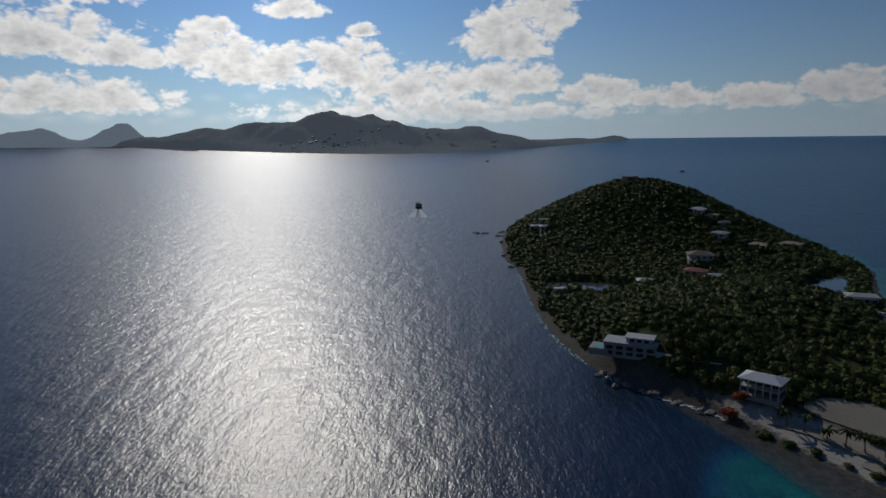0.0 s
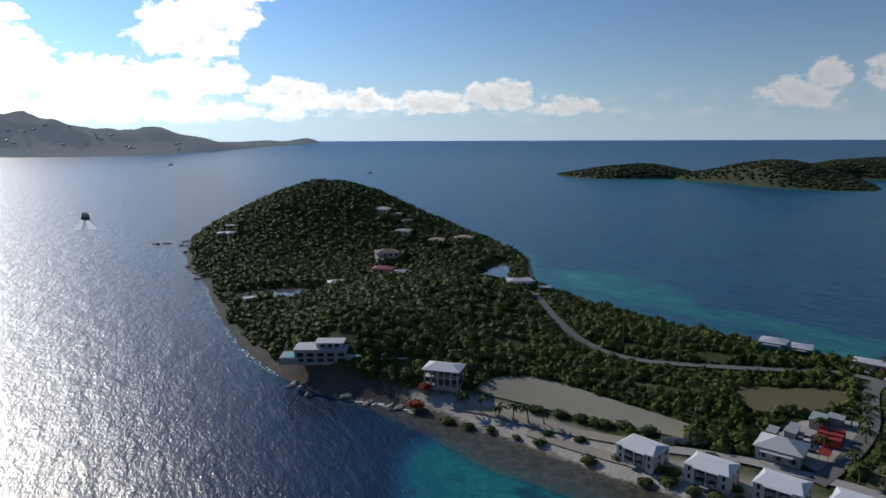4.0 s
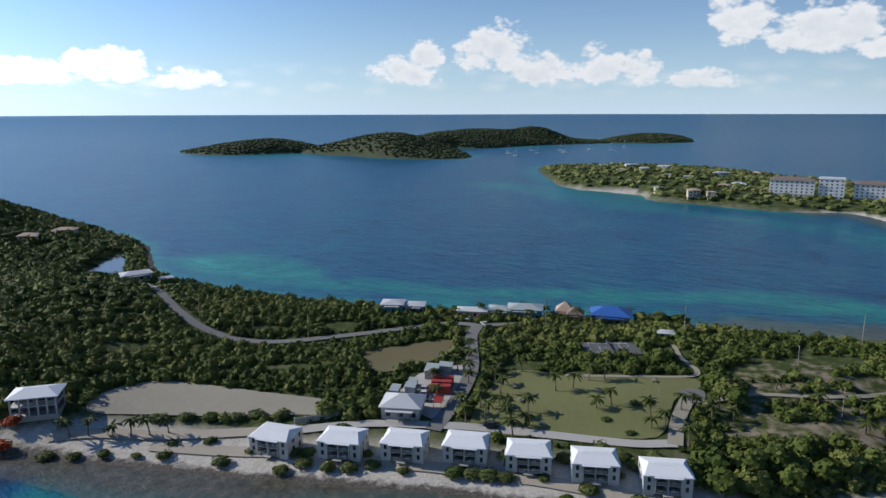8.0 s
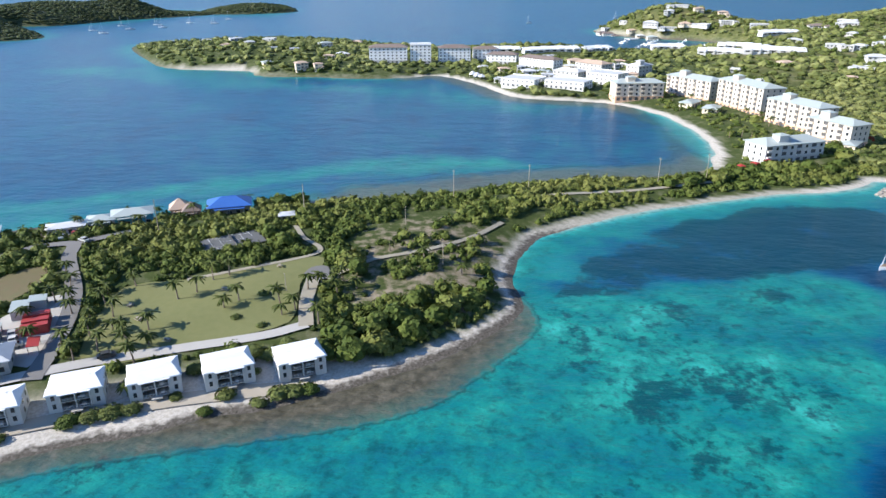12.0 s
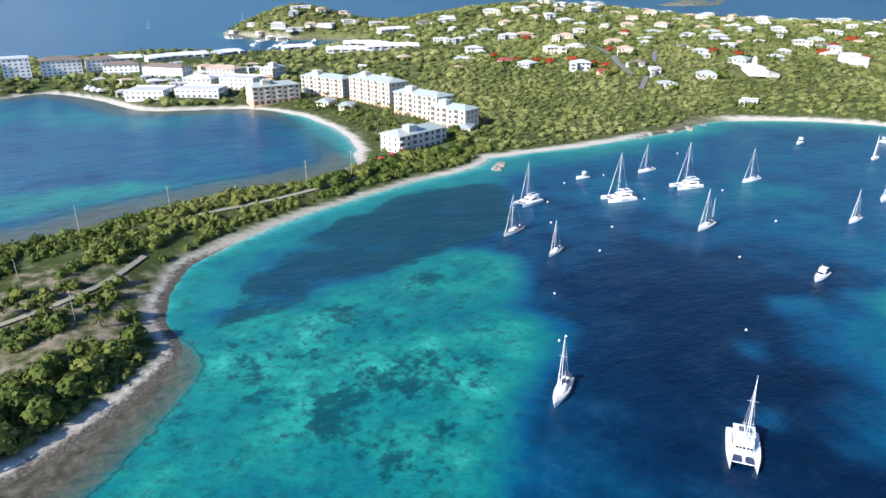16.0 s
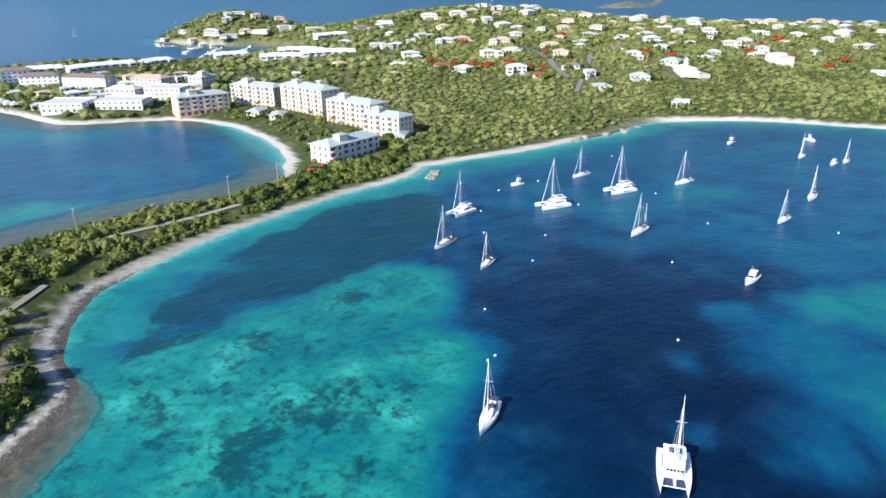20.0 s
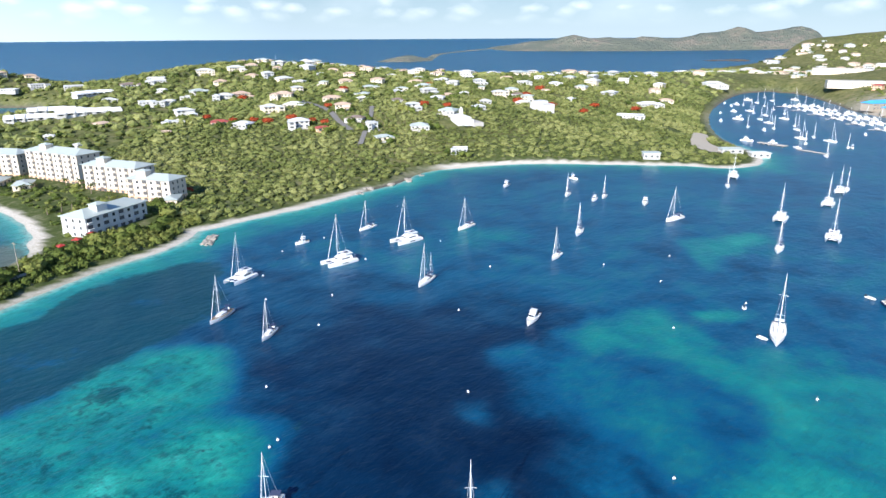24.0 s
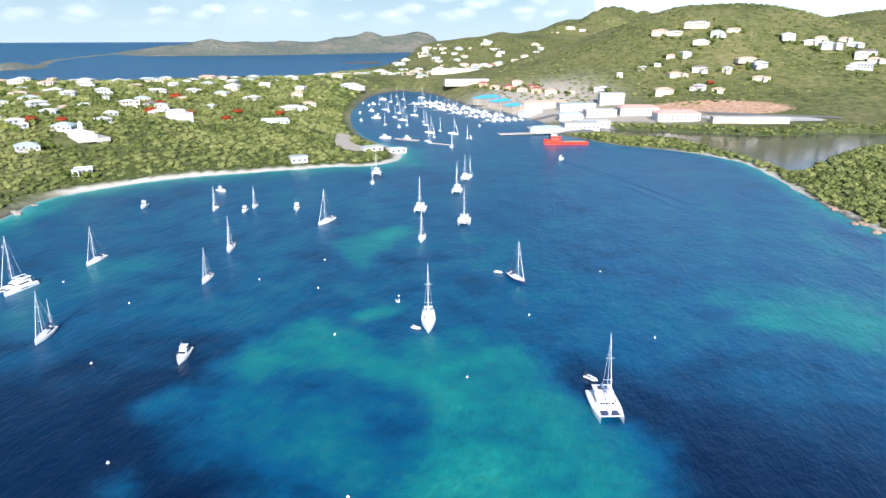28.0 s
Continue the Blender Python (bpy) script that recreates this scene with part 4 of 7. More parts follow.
# ---- plants ----
def ball(rings=1):
    bm = bmesh.new()
    bmesh.ops.create_icosphere(bm, subdivisions=rings, radius=1)
    v = np.array([p.co[:] for p in bm.verts])
    f = np.array([[p.index for p in q.verts] for q in bm.faces])
    bm.free()
    return v, f


def bush_shape(rng, cards, rings=1, lobes=5):
    """One uneven crown: a lumpy core with small leafy tufts standing off it."""
    v, f = ball(rings)
    ways = rng.normal(size=(lobes, 3))
    ways[:, 2] = np.abs(ways[:, 2])
    ways /= np.linalg.norm(ways, axis=1)[:, None]
    lump = (np.clip(v @ ways.T, 0, 1) ** 3).max(1)
    v = v * (.62 + .42 * lump + rng.uniform(-.1, .1, len(v)))[:, None]
    v[:, 2] = np.where(v[:, 2] < 0, v[:, 2] * .45, v[:, 2])
    verts, faces = [v], [f]
    if cards:
        d = rng.normal(size=(cards, 3))
        d[:, 2] = np.abs(d[:, 2]) * 1.1 - .15
        d /= np.linalg.norm(d, axis=1)[:, None]
        at = d * (.66 + .45 * (np.clip(d @ ways.T, 0, 1) ** 3).max(1) + rng.uniform(-.06, .14, cards))[:, None]
        u = np.cross(d, rng.normal(size=(cards, 3)))
        u /= np.linalg.norm(u, axis=1)[:, None]
        w = np.cross(d, u) + d * rng.uniform(-.6, .9, (cards, 1))
        size = rng.uniform(.11, .24, (cards, 1))
        quad = np.stack([at - u * size, at + w * size * 1.2, at + u * size, at - w * size * .8], 1).reshape(-1, 3)
        i = 4 * np.arange(cards)[:, None] + len(v)
        verts.append(quad)
        faces.append(np.concatenate([i + [0, 1, 2], i + [0, 2, 3]]))
    return np.concatenate(verts), np.concatenate(faces)


def scattered(name, shapes, x, y, z, size, tall, mat, label, seed, tone=None):
    """Many crowns as one growth: x, y, z and size of each."""
    rng = np.random.default_rng(seed)
    pick, turn = rng.integers(len(shapes), size=len(x)), rng.uniform(0, 2 * np.pi, len(x))
    tone = rng.uniform(0, 1, len(x)) if tone is None else tone
    vs, fs, ts, base = [], [], [], 0
    for k, (v, f) in enumerate(shapes):
        m = np.nonzero(pick == k)[0]
        if not len(m):
            continue
        c, s = np.cos(turn[m])[:, None], np.sin(turn[m])[:, None]
        px = (v[:, 0] * c - v[:, 1] * s) * size[m, None] + x[m, None]
        py = (v[:, 0] * s + v[:, 1] * c) * size[m, None] + y[m, None]
        pz = v[None, :, 2] * (size * tall)[m, None] + z[m, None]
        vs.append(np.stack([px, py, pz], -1).reshape(-1, 3))
        fs.append((f[None] + (base + np.arange(len(m)) * len(v))[:, None, None]).reshape(-1, 3))
        ts.append(np.repeat(tone[m], len(v)))
        base += len(m) * len(v)
    ob = mesh_object(name, np.concatenate(vs), np.concatenate(fs), mat, False, {"tone": np.concatenate(ts)})
    return tagged(ob, label, "shrubs", kind="stuff")


KEEP_OFF = []          # discs that stay free of growth: x, y, radius


def spots(lo, hi, spacing, seed, margin, keep=None, thin=0.0, names=None):
    """Jittered places on land, clear of plots, lanes and buildings."""
    rng = np.random.default_rng(seed)
    gx, gy = np.meshgrid(np.arange(lo[0], hi[0], spacing), np.arange(lo[1], hi[1], spacing))
    x = gx.ravel() + rng.uniform(-.5, .5, gx.size) * spacing
    y = gy.ravel() + rng.uniform(-.5, .5, gx.size) * spacing
    ok = rng.uniform(size=len(x)) > thin
    if keep is not None:
        ok &= keep(x, y)
    x, y = x[ok], y[ok]
    reach, _ = land_parts(x, y, names)
    ok = reach > margin(x, y) if callable(margin) else reach > margin
    x, y = x[ok], y[ok]
    ok = np.ones(len(x), bool)
    for outline in CLEAR + [LAGOON, POND_EAST, POND_WEST]:
        c, r = (outline.min(0) - 4), (outline.max(0) + 4)
        near = (x > c[0]) & (x < r[0]) & (y > c[1]) & (y < r[1])
        if near.any():
            hit = np.zeros(len(x), bool)
            hit[near] = inside_by(outline, x[near], y[near]) > -.6
            ok &= ~hit
    for kx, ky, kr in KEEP_OFF:
        ok &= np.hypot(x - kx, y - ky) > kr
    return x[ok], y[ok], land_height(x[ok], y[ok], names)

# ---- building kit ----
UNIT = {}


def unit_box(mat):
    """A unit cube with softened edges, one mesh for each material."""
    if mat.name not in UNIT:
        bm = bmesh.new()
        bmesh.ops.create_cube(bm, size=1)
        UNIT[mat.name] = bpy.data.meshes.new("box_" + mat.name)
        bm.to_mesh(UNIT[mat.name])
        bm.free()
        UNIT[mat.name].materials.append(mat)
    return UNIT[mat.name]


def thing(name, label, category, x, y, z=None, rz=0.0, group="", clear=0.0):
    root = new(name)
    root.empty_display_size = .5
    root.matrix_basis = pose(x, y, height_at(x, y) if z is None else z, 0, 0, rz)
    if clear:
        KEEP_OFF.append((x, y, clear))
    return tagged(root, label, category, group)


def bit(name, parent, mat, at, size, rz=0.0, rx=0.0, ry=0.0, label=""):
    """A box-shaped part: middle and size in its thing's own metres."""
    ob = new(name, unit_box(mat))
    ob.parent = parent
    ob.matrix_basis = pose(*at, rx, ry, rz) @ Matrix.Diagonal((*size, 1))
    return tagged(ob, label)


def part(name, bm, mat, parent, label="", smooth=False):
    me = bpy.data.meshes.new(name)
    bm.to_mesh(me)
    bm.free()
    me.materials.append(mat)
    if smooth:
        me.polygons.foreach_set("use_smooth", np.ones(len(me.polygons), bool))
    ob = new(name, me)
    ob.parent = parent
    return tagged(ob, label)


def shared(name, me, parent, m):
    ob = new(name, me)
    ob.parent = parent
    ob.matrix_basis = m
    return ob


def solid(rings, closed=True):
    """A skin over rings of points, capped at both ends."""
    bm = bmesh.new()
    rows = [[bm.verts.new(p) for p in ring] for ring in rings]
    n = len(rows[0])
    for a, b in zip(rows, rows[1:]):
        for i in range(n if closed else n - 1):
            bm.faces.new((a[i], a[(i + 1) % n], b[(i + 1) % n], b[i]))
    if closed:
        bm.faces.new(rows[0][::-1])
        bm.faces.new(rows[-1])
    bmesh.ops.recalc_face_normals(bm, faces=bm.faces)
    return bm


def tube(a, b, ra, rb, sides=6):
    a, b = Vector(a), Vector(b)
    q = (b - a).to_track_quat("Z", "Y").to_matrix()
    ring = [Vector((math.cos(2 * math.pi * i / sides), math.sin(2 * math.pi * i / sides), 0)) for i in range(sides)]
    return solid([[a + q @ (v * ra) for v in ring], [b + q @ (v * rb) for v in ring]])


def hip_roof(w, d, z, rise, over=.6, hip=1.0, thick=.22):
    """A pitched roof with its ridge along x; hip: how far the ends slope in, as a share of half the depth."""
    a, b = w / 2 + over, d / 2 + over
    r = max(a - b * hip, .05)
    low = [(-a, -b, z), (a, -b, z), (a, b, z), (-a, b, z)]
    bm = bmesh.new()
    under = [bm.verts.new(p) for p in low]
    eave = [bm.verts.new((x, y, zz + thick)) for x, y, zz in low]
    ridge = [bm.verts.new((-r, 0, z + thick + rise)), bm.verts.new((r, 0, z + thick + rise))]
    bm.faces.new(under[::-1])
    for i in range(4):
        bm.faces.new((under[i], under[(i + 1) % 4], eave[(i + 1) % 4], eave[i]))
    bm.faces.new((eave[0], eave[1], ridge[1], ridge[0]))
    bm.faces.new((eave[2], eave[3], ridge[0], ridge[1]))
    bm.faces.new((eave[1], eave[2], ridge[1]))
    bm.faces.new((eave[3], eave[0], ridge[0]))
    return bm


def window(parent, at, size, rz=0.0, frame_mat=None):
    w = bit("window", parent, frame_mat or WHITE, at, (size[0] + .24, .10, size[1] + .24), rz)
    g = new("pane", unit_box(GLASS))
    g.parent = w
    g.matrix_basis = pose(0, 0, 0) @ Matrix.Diagonal((size[0] / (size[0] + .24), 1.35, size[1] / (size[1] + .24), 1))
    return w


def windows(parent, places, name="window", pane=None):
    """The small far windows of one front as one piece: frames with dark panes set in."""
    bm = bmesh.new()
    for at, size, rz in places:
        for k, (w, d, h) in enumerate(((size[0] + .24, .10, size[1] + .24), (size[0], .14, size[1]))):
            made = bmesh.ops.create_cube(bm, size=1, matrix=pose(*at, 0, 0, rz) @ Matrix.Diagonal((w, d, h, 1)))
            for f in {f for v in made["verts"] for f in v.link_faces}:
                f.material_index = k
    ob = part(name, bm, WHITE, parent)
    ob.data.materials.append(pane or GLASS)
    return tagged(ob, kind="stuff") if len(places) > 1 else ob


LOOKS = [("white", WHITE, ROOF_WHITE, "hip"), ("white", WHITE, ROOF_WHITE, "flat"), ("cream", CREAM, ROOF_TAN, "hip"), ("pale pink", PEACH, ROOF_RED, "hip"),
         ("cream", CREAM, ROOF_GREY, "hip"), ("white", WHITE, ROOF_BROWN, "hip"), ("cream", CREAM, ROOF_WHITE, "hip"), ("grey", GREYWALL, ROOF_WHITE, "hip"), ("white", WHITE, ROOF_GREY, "hip")]
ROOFWORD = ["white", "flat white", "tan", "dark red", "pale grey", "brown", "white", "white", "pale grey"]


GARDENS = []           # houses with trees round them: x, y, width


def house(x, y, w, look_no, seed, group, category="house", name="house", where="on the hillside"):
    """A villa of one or two joined blocks with terrace, windows and roof."""
    r = random.Random(seed)
    if look_no == 0:
        look_no = r.choice((0, 0, 0, 1, 2, 2, 5, 6, 6, 7, 8, 4))
    wall_name, wall, roof, kind = LOOKS[look_no]
    eye = math.degrees(math.atan2(y + 10, x - 45)) - 90
    rz = eye + r.uniform(-28, 28)
    w = min(max(w * .72, 8), 28)
    d = min(w * r.uniform(.55, .8), 13)
    storeys = 1 if r.random() < (.75 if w < 14 else .35) else 2
    h = 2.8 * storeys
    h_of = thing(name, f"{wall_name} house with {ROOFWORD[look_no]} roof {where}", category, x, y, None, rz, group, w * .34)
    GARDENS.append((x, y, w))
    bit("wall", h_of, wall, (0, 0, h / 2 - 1.5), (w, d, h + 3))
    wing = r.choice((-1, 1))
    ww, wd, wh = w * r.uniform(.34, .5), d * r.uniform(.5, .8), 2.8 * max(1, storeys - r.choice((0, 1)))
    wx, wy = wing * (w / 2 - ww / 2 + r.uniform(0, .2) * w), -d / 2 - wd / 2 + .6
    bit("wing_wall", h_of, wall, (wx, wy, wh / 2 - 1.5), (ww, wd, wh + 3))
    if kind == "hip":
        part("roof", hip_roof(w, d, h, d * .19, .95), roof, h_of)
        ob = part("wing_roof", hip_roof(wd, ww, wh, ww * .2, .5), roof, h_of)
        ob.matrix_basis = pose(wx, wy, .02 if wh == h else 0, 0, 0, 90)
    else:
        bit("roof", h_of, roof, (0, 0, h + .18), (w + .5, d + .5, .36))
        bit("parapet", h_of, wall, (0, d / 2, h + .55), (w + .5, .3, .5))
        bit("wing_roof", h_of, roof, (wx, wy, wh + .2), (ww + .5, wd + .5, .32))
    far = math.hypot(x - 45, y + 10) > 950
    if not far:
        bit("terrace", h_of, CONCRETE, (-wing * w * .2, -d / 2 - 2.2, -.75), (w * .62, 4.6, 1.9))
    n = max(2, int(w / 3.3))
    front, flank = [], []
    for s in range(storeys):
        for i in range(n):
            px = -w / 2 + (i + .5) * w / n
            if abs(px - wx) > ww / 2 + .8 or s * 2.8 > wh:
                front.append(((px, -d / 2 - .02, s * 2.8 + 1.5), (w / n * .50, 1.4), 0))
        for side in (-1, 1):
            flank.append(((side * (w / 2 + .02), d * .12, s * 2.8 + 1.5), (1.4, 1.4), 90))
    m = max(1, int(ww / 3.2))
    for s in range(int(round(wh / 2.8))):
        for i in range(m):
            front.append(((wx - ww / 2 + (i + .5) * ww / m, wy - wd / 2 - .02, s * 2.8 + 1.5), (ww / m * .5, 1.4), 0))
    if math.hypot(x - 45, y + 10) < 460:
        for at, size, rz in front + flank:
            windows(h_of, [(at, size, rz)], pane=GLASS_FAR)
    else:
        windows(h_of, front, pane=GLASS_FAR)
        if not far:
            windows(h_of, flank, pane=GLASS_FAR)
    return h_of

# ---- the row of shore villas ----
def shore_villa():
    """White two-storey villa: two end wings and a recessed double veranda between them."""
    v = thing("shore_villa", "white two-storey shore villa with a double veranda and white roof", "villa", 0, 0, 0, 0, "row of shore villas")
    bit("wall", v, WHITE, (0, 1.3, 2.0), (11.4, 5.4, 7.0))
    for side in (-1, 1):
        bit("wing_wall", v, WHITE, (side * 4.4, -2.2, 2.0), (2.6, 2.2, 7.0))
        for s in (0, 1):
            window(v, (side * 4.4, -3.32, 1.5 + 2.75 * s), (.75, 1.6))
            window(v, (side * 5.72, -.6, 1.5 + 2.75 * s), (.9, 1.5), 90)
            window(v, (side * 5.72, 2.4, 1.5 + 2.75 * s), (.9, 1.5), 90)
        part("wing_roof", hip_roof(2.6, 2.6, 5.36, .4, .28, 1), VILLA_ROOF, v).matrix_basis = pose(side * 4.4, -2.2, 0)
    for s in (0, 1):
        bit("veranda_floor", v, CONCRETE, (0, -2.45, .06 + 2.72 * s), (6.2, 2.7, .24))
        bit("glass_door", v, GLASS, (-1.5, -1.44, 1.35 + 2.75 * s), (2.3, .12, 2.2))
        bit("glass_door", v, GLASS, (1.5, -1.44, 1.35 + 2.75 * s), (2.3, .12, 2.2))
        rail = bit("railing", v, WHITE, (0, -3.74, 1.0 + 2.75 * s), (6.0, .08, .09))
        for i in range(9):
            b = new("baluster", unit_box(WHITE))
            b.parent = rail
            b.matrix_basis = pose(-.48 + .12 * i, 0, -4.6) @ Matrix.Diagonal((.012, .8, 8.6, 1))
        bit("lounge_chair", v, WOOD, (-1.7, -2.7, .52 + 2.75 * s), (.7, 1.5, .5))
        bit("veranda_table", v, WHITE, (1.4, -2.8, .55 + 2.75 * s), (.9, .9, .7))
    for px in (-2.98, 0, 2.98):
        bit("post", v, WHITE, (px, -3.72, 2.75), (.24, .24, 5.5))
    bit("dividing_wall", v, WHITE, (0, -2.3, 2.7), (.14, 2.2, 5.3))
    part("veranda_roof", hip_roof(6.3, 2.4, 5.30, .3, .2, .5), VILLA_ROOF, v).matrix_basis = pose(0, -2.9, .06)
    part("roof", hip_roof(10.8, 7.6, 5.55, 1.45, .3, .4), VILLA_ROOF, v).matrix_basis = pose(0, .35, 0)
    part("ridge_cap", hip_roof(6.5, 1.4, 6.75, .35, .1, .6), VILLA_ROOF, v).matrix_basis = pose(0, .35, 0)
    bit("water_tank", v, GREYWALL, (-4.2, 4.9, .6), (1.6, 1.4, 1.6))
    bit("step", v, CONCRETE, (0, -4.3, -.15), (2.4, 1.0, .35))
    return v


VILLAS = [(130.4, 138.8), (138.4, 122.2), (146.4, 108.0), (154.0, 94.0), (159.0, 78.8), (163.8, 63.4), (168.4, 47.6)]
first = shore_villa()
for i, (vx, vy) in enumerate(VILLAS):
    m = pose(vx, vy, height_at(vx, vy) + .55, 0, 0, -67 - 6 * (i == 0) + 3 * (i > 3)) @ Matrix.Diagonal((.98, 1.1, .76, 1))
    ob = copy_thing(first, m) if i else first
    ob.matrix_basis = m
    KEEP_OFF.append((vx, vy, 7.6))


def pavilion(x, y, rz):
    v = thing("beach_house", "long white beach house on pillars with a white hipped roof", "house", x, y, None, rz, "", 9)
    bit("plinth", v, CONCRETE, (0, 0, -.5), (12.6, 8.6, 1.6))
    # wall coloured dark to imitate the shade behind the pillars
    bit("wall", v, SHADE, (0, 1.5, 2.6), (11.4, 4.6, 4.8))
    bit("upper_floor", v, WHITE, (0, 0, 2.95), (12.2, 8.2, .35))
    for i in range(6):
        for side in (-1, 1):
            bit("pillar", v, WHITE, (-5.8 + i * 2.32, side * 3.9, 2.9), (.42, .42, 5.2))
    for i in range(5):
        bit("railing", v, WHITE, (-4.64 + i * 2.32, -3.92, 3.95), (1.9, .1, .12))
        window(v, (-4.64 + i * 2.32, -.84, 4.2), (1.3, 1.9))
    part("roof", hip_roof(12.4, 8.4, 5.5, 1.5, .55, .8), VILLA_ROOF, v)


pavilion(103.5, 207, -42)


def hip_house(name, label, category, x, y, rz, w, d, h, wall, roof, rise, clear=None, porch=True, hip=1.0, z=None):
    v = thing(name, label, category, x, y, z, rz, "", clear or max(w, d) * .6)
    bit("wall", v, wall, (0, 0, h / 2 - .6), (w, d, h + 1.2))
    part("roof", hip_roof(w, d, h, rise, .7, hip), roof, v)
    n = max(2, int(w / 3))
    for i in range(n):
        window(v, (-w / 2 + (i + .5) * w / n, -d / 2 - .02, 1.6), (w / n * .45, 1.3))
    for side in (-1, 1):
        window(v, (side * (w / 2 + .02), 0, 1.6), (1.3, 1.3), 90)
    if porch:
        bit("porch_floor", v, CONCRETE, (0, -d / 2 - 1.3, -.1), (w * .7, 2.5, .5))
        bit("porch_roof", v, roof, (0, -d / 2 - 1.4, h - .35), (w * .72, 2.9, .16), rx=-8)
        for i in (-1, 0, 1):
            bit("porch_post", v, WHITE, (i * w * .33, -d / 2 - 2.5, h / 2 - .3), (.18, .18, h - .4))
    return v


hip_house("workshop", "white hip-roofed workshop beside the stores yard", "workshop", 163.5, 121.5, -64, 11, 9, 3.6, WHITE, ROOF_WHITE, 2.2)
hip_house("bungalow", "teal walled bungalow with a white roof by the far shore", "house", 243, 187, -60, 9, 8, 4.2, TEAL, ROOF_WHITE, 1.0)
hip_house("bungalow", "low teal bungalow with a white roof by the far shore", "house", 249, 180, -60, 9, 7, 3.4, TEAL, ROOF_WHITE, .8)
hip_house("shore_house", "pale teal shore house with a grey-green metal roof", "house", 268, 135, -66, 14, 9, 4.5, TEAL, ROOF_GREY, 1.4)
hip_house("porch_house", "pale house with a grey-green roof between palms", "house", 262, 144, -66, 9, 7, 3.6, WHITE, ROOF_GREY, 1.2)
hip_house("beach_hut", "steep brown thatched hut among palms near the shore", "hut", 283, 123, -70, 7, 7, 3.4, PEACH, ROOF_TAN, 3.6)
hip_house("beach_hut", "small brown thatched hut behind the palms", "hut", 280, 117, -70, 6, 6, 2.8, PEACH, ROOF_BROWN, 3.0)
hip_house("clubhouse", "clubhouse with a broad bright blue hipped roof", "clubhouse", 284, 103, -72, 16, 11, 3.8, WOOD, ROOF_BLUE, 2.8)
hip_house("shelter", "small white-roofed shelter by the tennis court", "shelter", 266, 75, -72, 5, 4, 2.4, WOOD, ROOF_WHITE, .5, porch=False)
hip_house("pool_house", "low white building beside a pale sandy forecourt", "building", 254, 153, -64, 12, 6, 3.0, WHITE, ROOF_WHITE, .6, porch=False)
draped("forecourt", loop([(243, 156), (252, 159), (258, 148), (250, 143)], 3), SAND, .45)
hip_house("ridge_house", "low white house with a pale roof above the road", "house", 200, 312, -20, 13, 8, 3.4, WHITE, ROOF_WHITE, 1.1)
hip_house("ridge_house", "small pale outbuilding above the road", "house", 210, 303, -20, 6, 4, 2.6, WHITE, ROOF_WHITE, .6, porch=False)


def cliff_villa(x, y, rz):
    v = thing("cliff_villa", "stepped white and grey flat-roofed villa on the cliff top", "villa", x, y, None, rz, "", 13)
    v.matrix_basis = v.matrix_basis @ Matrix.Diagonal((1.2, 1.0, .70, 1))
    bit("wall", v, GREYWALL, (0, 0, 2.0), (16, 9, 8))
    bit("roof", v, ROOF_WHITE, (0, 0, 6.2), (16.6, 9.6, .4))
    bit("upper_wall", v, WHITE, (2.5, 1.0, 7.4), (8, 6, 2.4))
    bit("upper_roof", v, ROOF_WHITE, (2.5, 1.0, 8.8), (9, 7, .35))
    bit("terrace", v, CONCRETE, (-9.5, -1.5, .6), (6, 8, 3.6))
    bit("pool", v, TEAL, (-9.5, -2.2, 2.46), (3.6, 5.4, .12), label="pale green plunge pool")
    bit("wing_wall", v, WHITE, (11.5, -2.0, .6), (7, 7, 4.8))
    bit("wing_roof", v, ROOF_WHITE, (11.5, -2.0, 3.1), (7.5, 7.5, .35))
    bit("annex_wall", v, GREYWALL, (22, -3.5, -.6), (8.5, 7.5, 6.2))
    bit("annex_roof", v, ROOF_WHITE, (22, -3.5, 2.7), (9.2, 8.2, .4))
    bit("carport_roof", v, ROOF_WHITE, (16.8, -4.5, .5), (3.5, 3.4, .25))
    for i in range(5):
        window(v, (-6.2 + 3.1 * i, -4.52, 3.6), (2.1, 2.0))
        window(v, (-6.2 + 3.1 * i, -4.52, .7), (2.1, 1.8))
    for i in range(3):
        window(v, (.4 + 2.2 * i, -2.02, 7.4), (1.4, 1.5))
        window(v, (19.5 + 2.5 * i, -7.27, .7), (1.5, 1.6))
    for i in range(8):
        bit("railing_post", v, WHITE, (-7.6 + 2.17 * i, -4.7, 6.7), (.1, .1, .9))


cliff_villa(71, 244, -25)
CAPE = [(66, 366, 9, 1), (77, 371, 8, 0), (115, 373, 9, 0), (104, 376, 9, 1), (149, 387, 14, 3), (160, 384, 8, 0), (79, 556, 11, 1), (84, 546, 9, 0), (222, 466, 12, 2), (252, 478, 16, 2),
        (201, 524, 14, 0), (209, 516, 9, 0), (203, 485, 13, 0), (170, 436, 18, 5), (86, 566, 10, 0), (214, 505, 8, 0)]
for i, (hx, hy, hw, hk) in enumerate(CAPE):
    house(hx, hy, hw * 1.15, hk, 300 + i, "houses on the cape", where="among cape trees")
tower = thing("lookout", "dark flat-roofed lookout house on the hilltop", "house", 168, 600, None, 20, "", 7)
bit("wall", tower, WOOD, (0, 0, 1.6), (11, 8, 5))
bit("roof", tower, ROOF_BROWN, (0, 0, 4.25), (12, 9, .35))
for i in range(4):
    window(tower, (-4 + 2.7 * i, -4.02, 2.2), (1.6, 1.5))

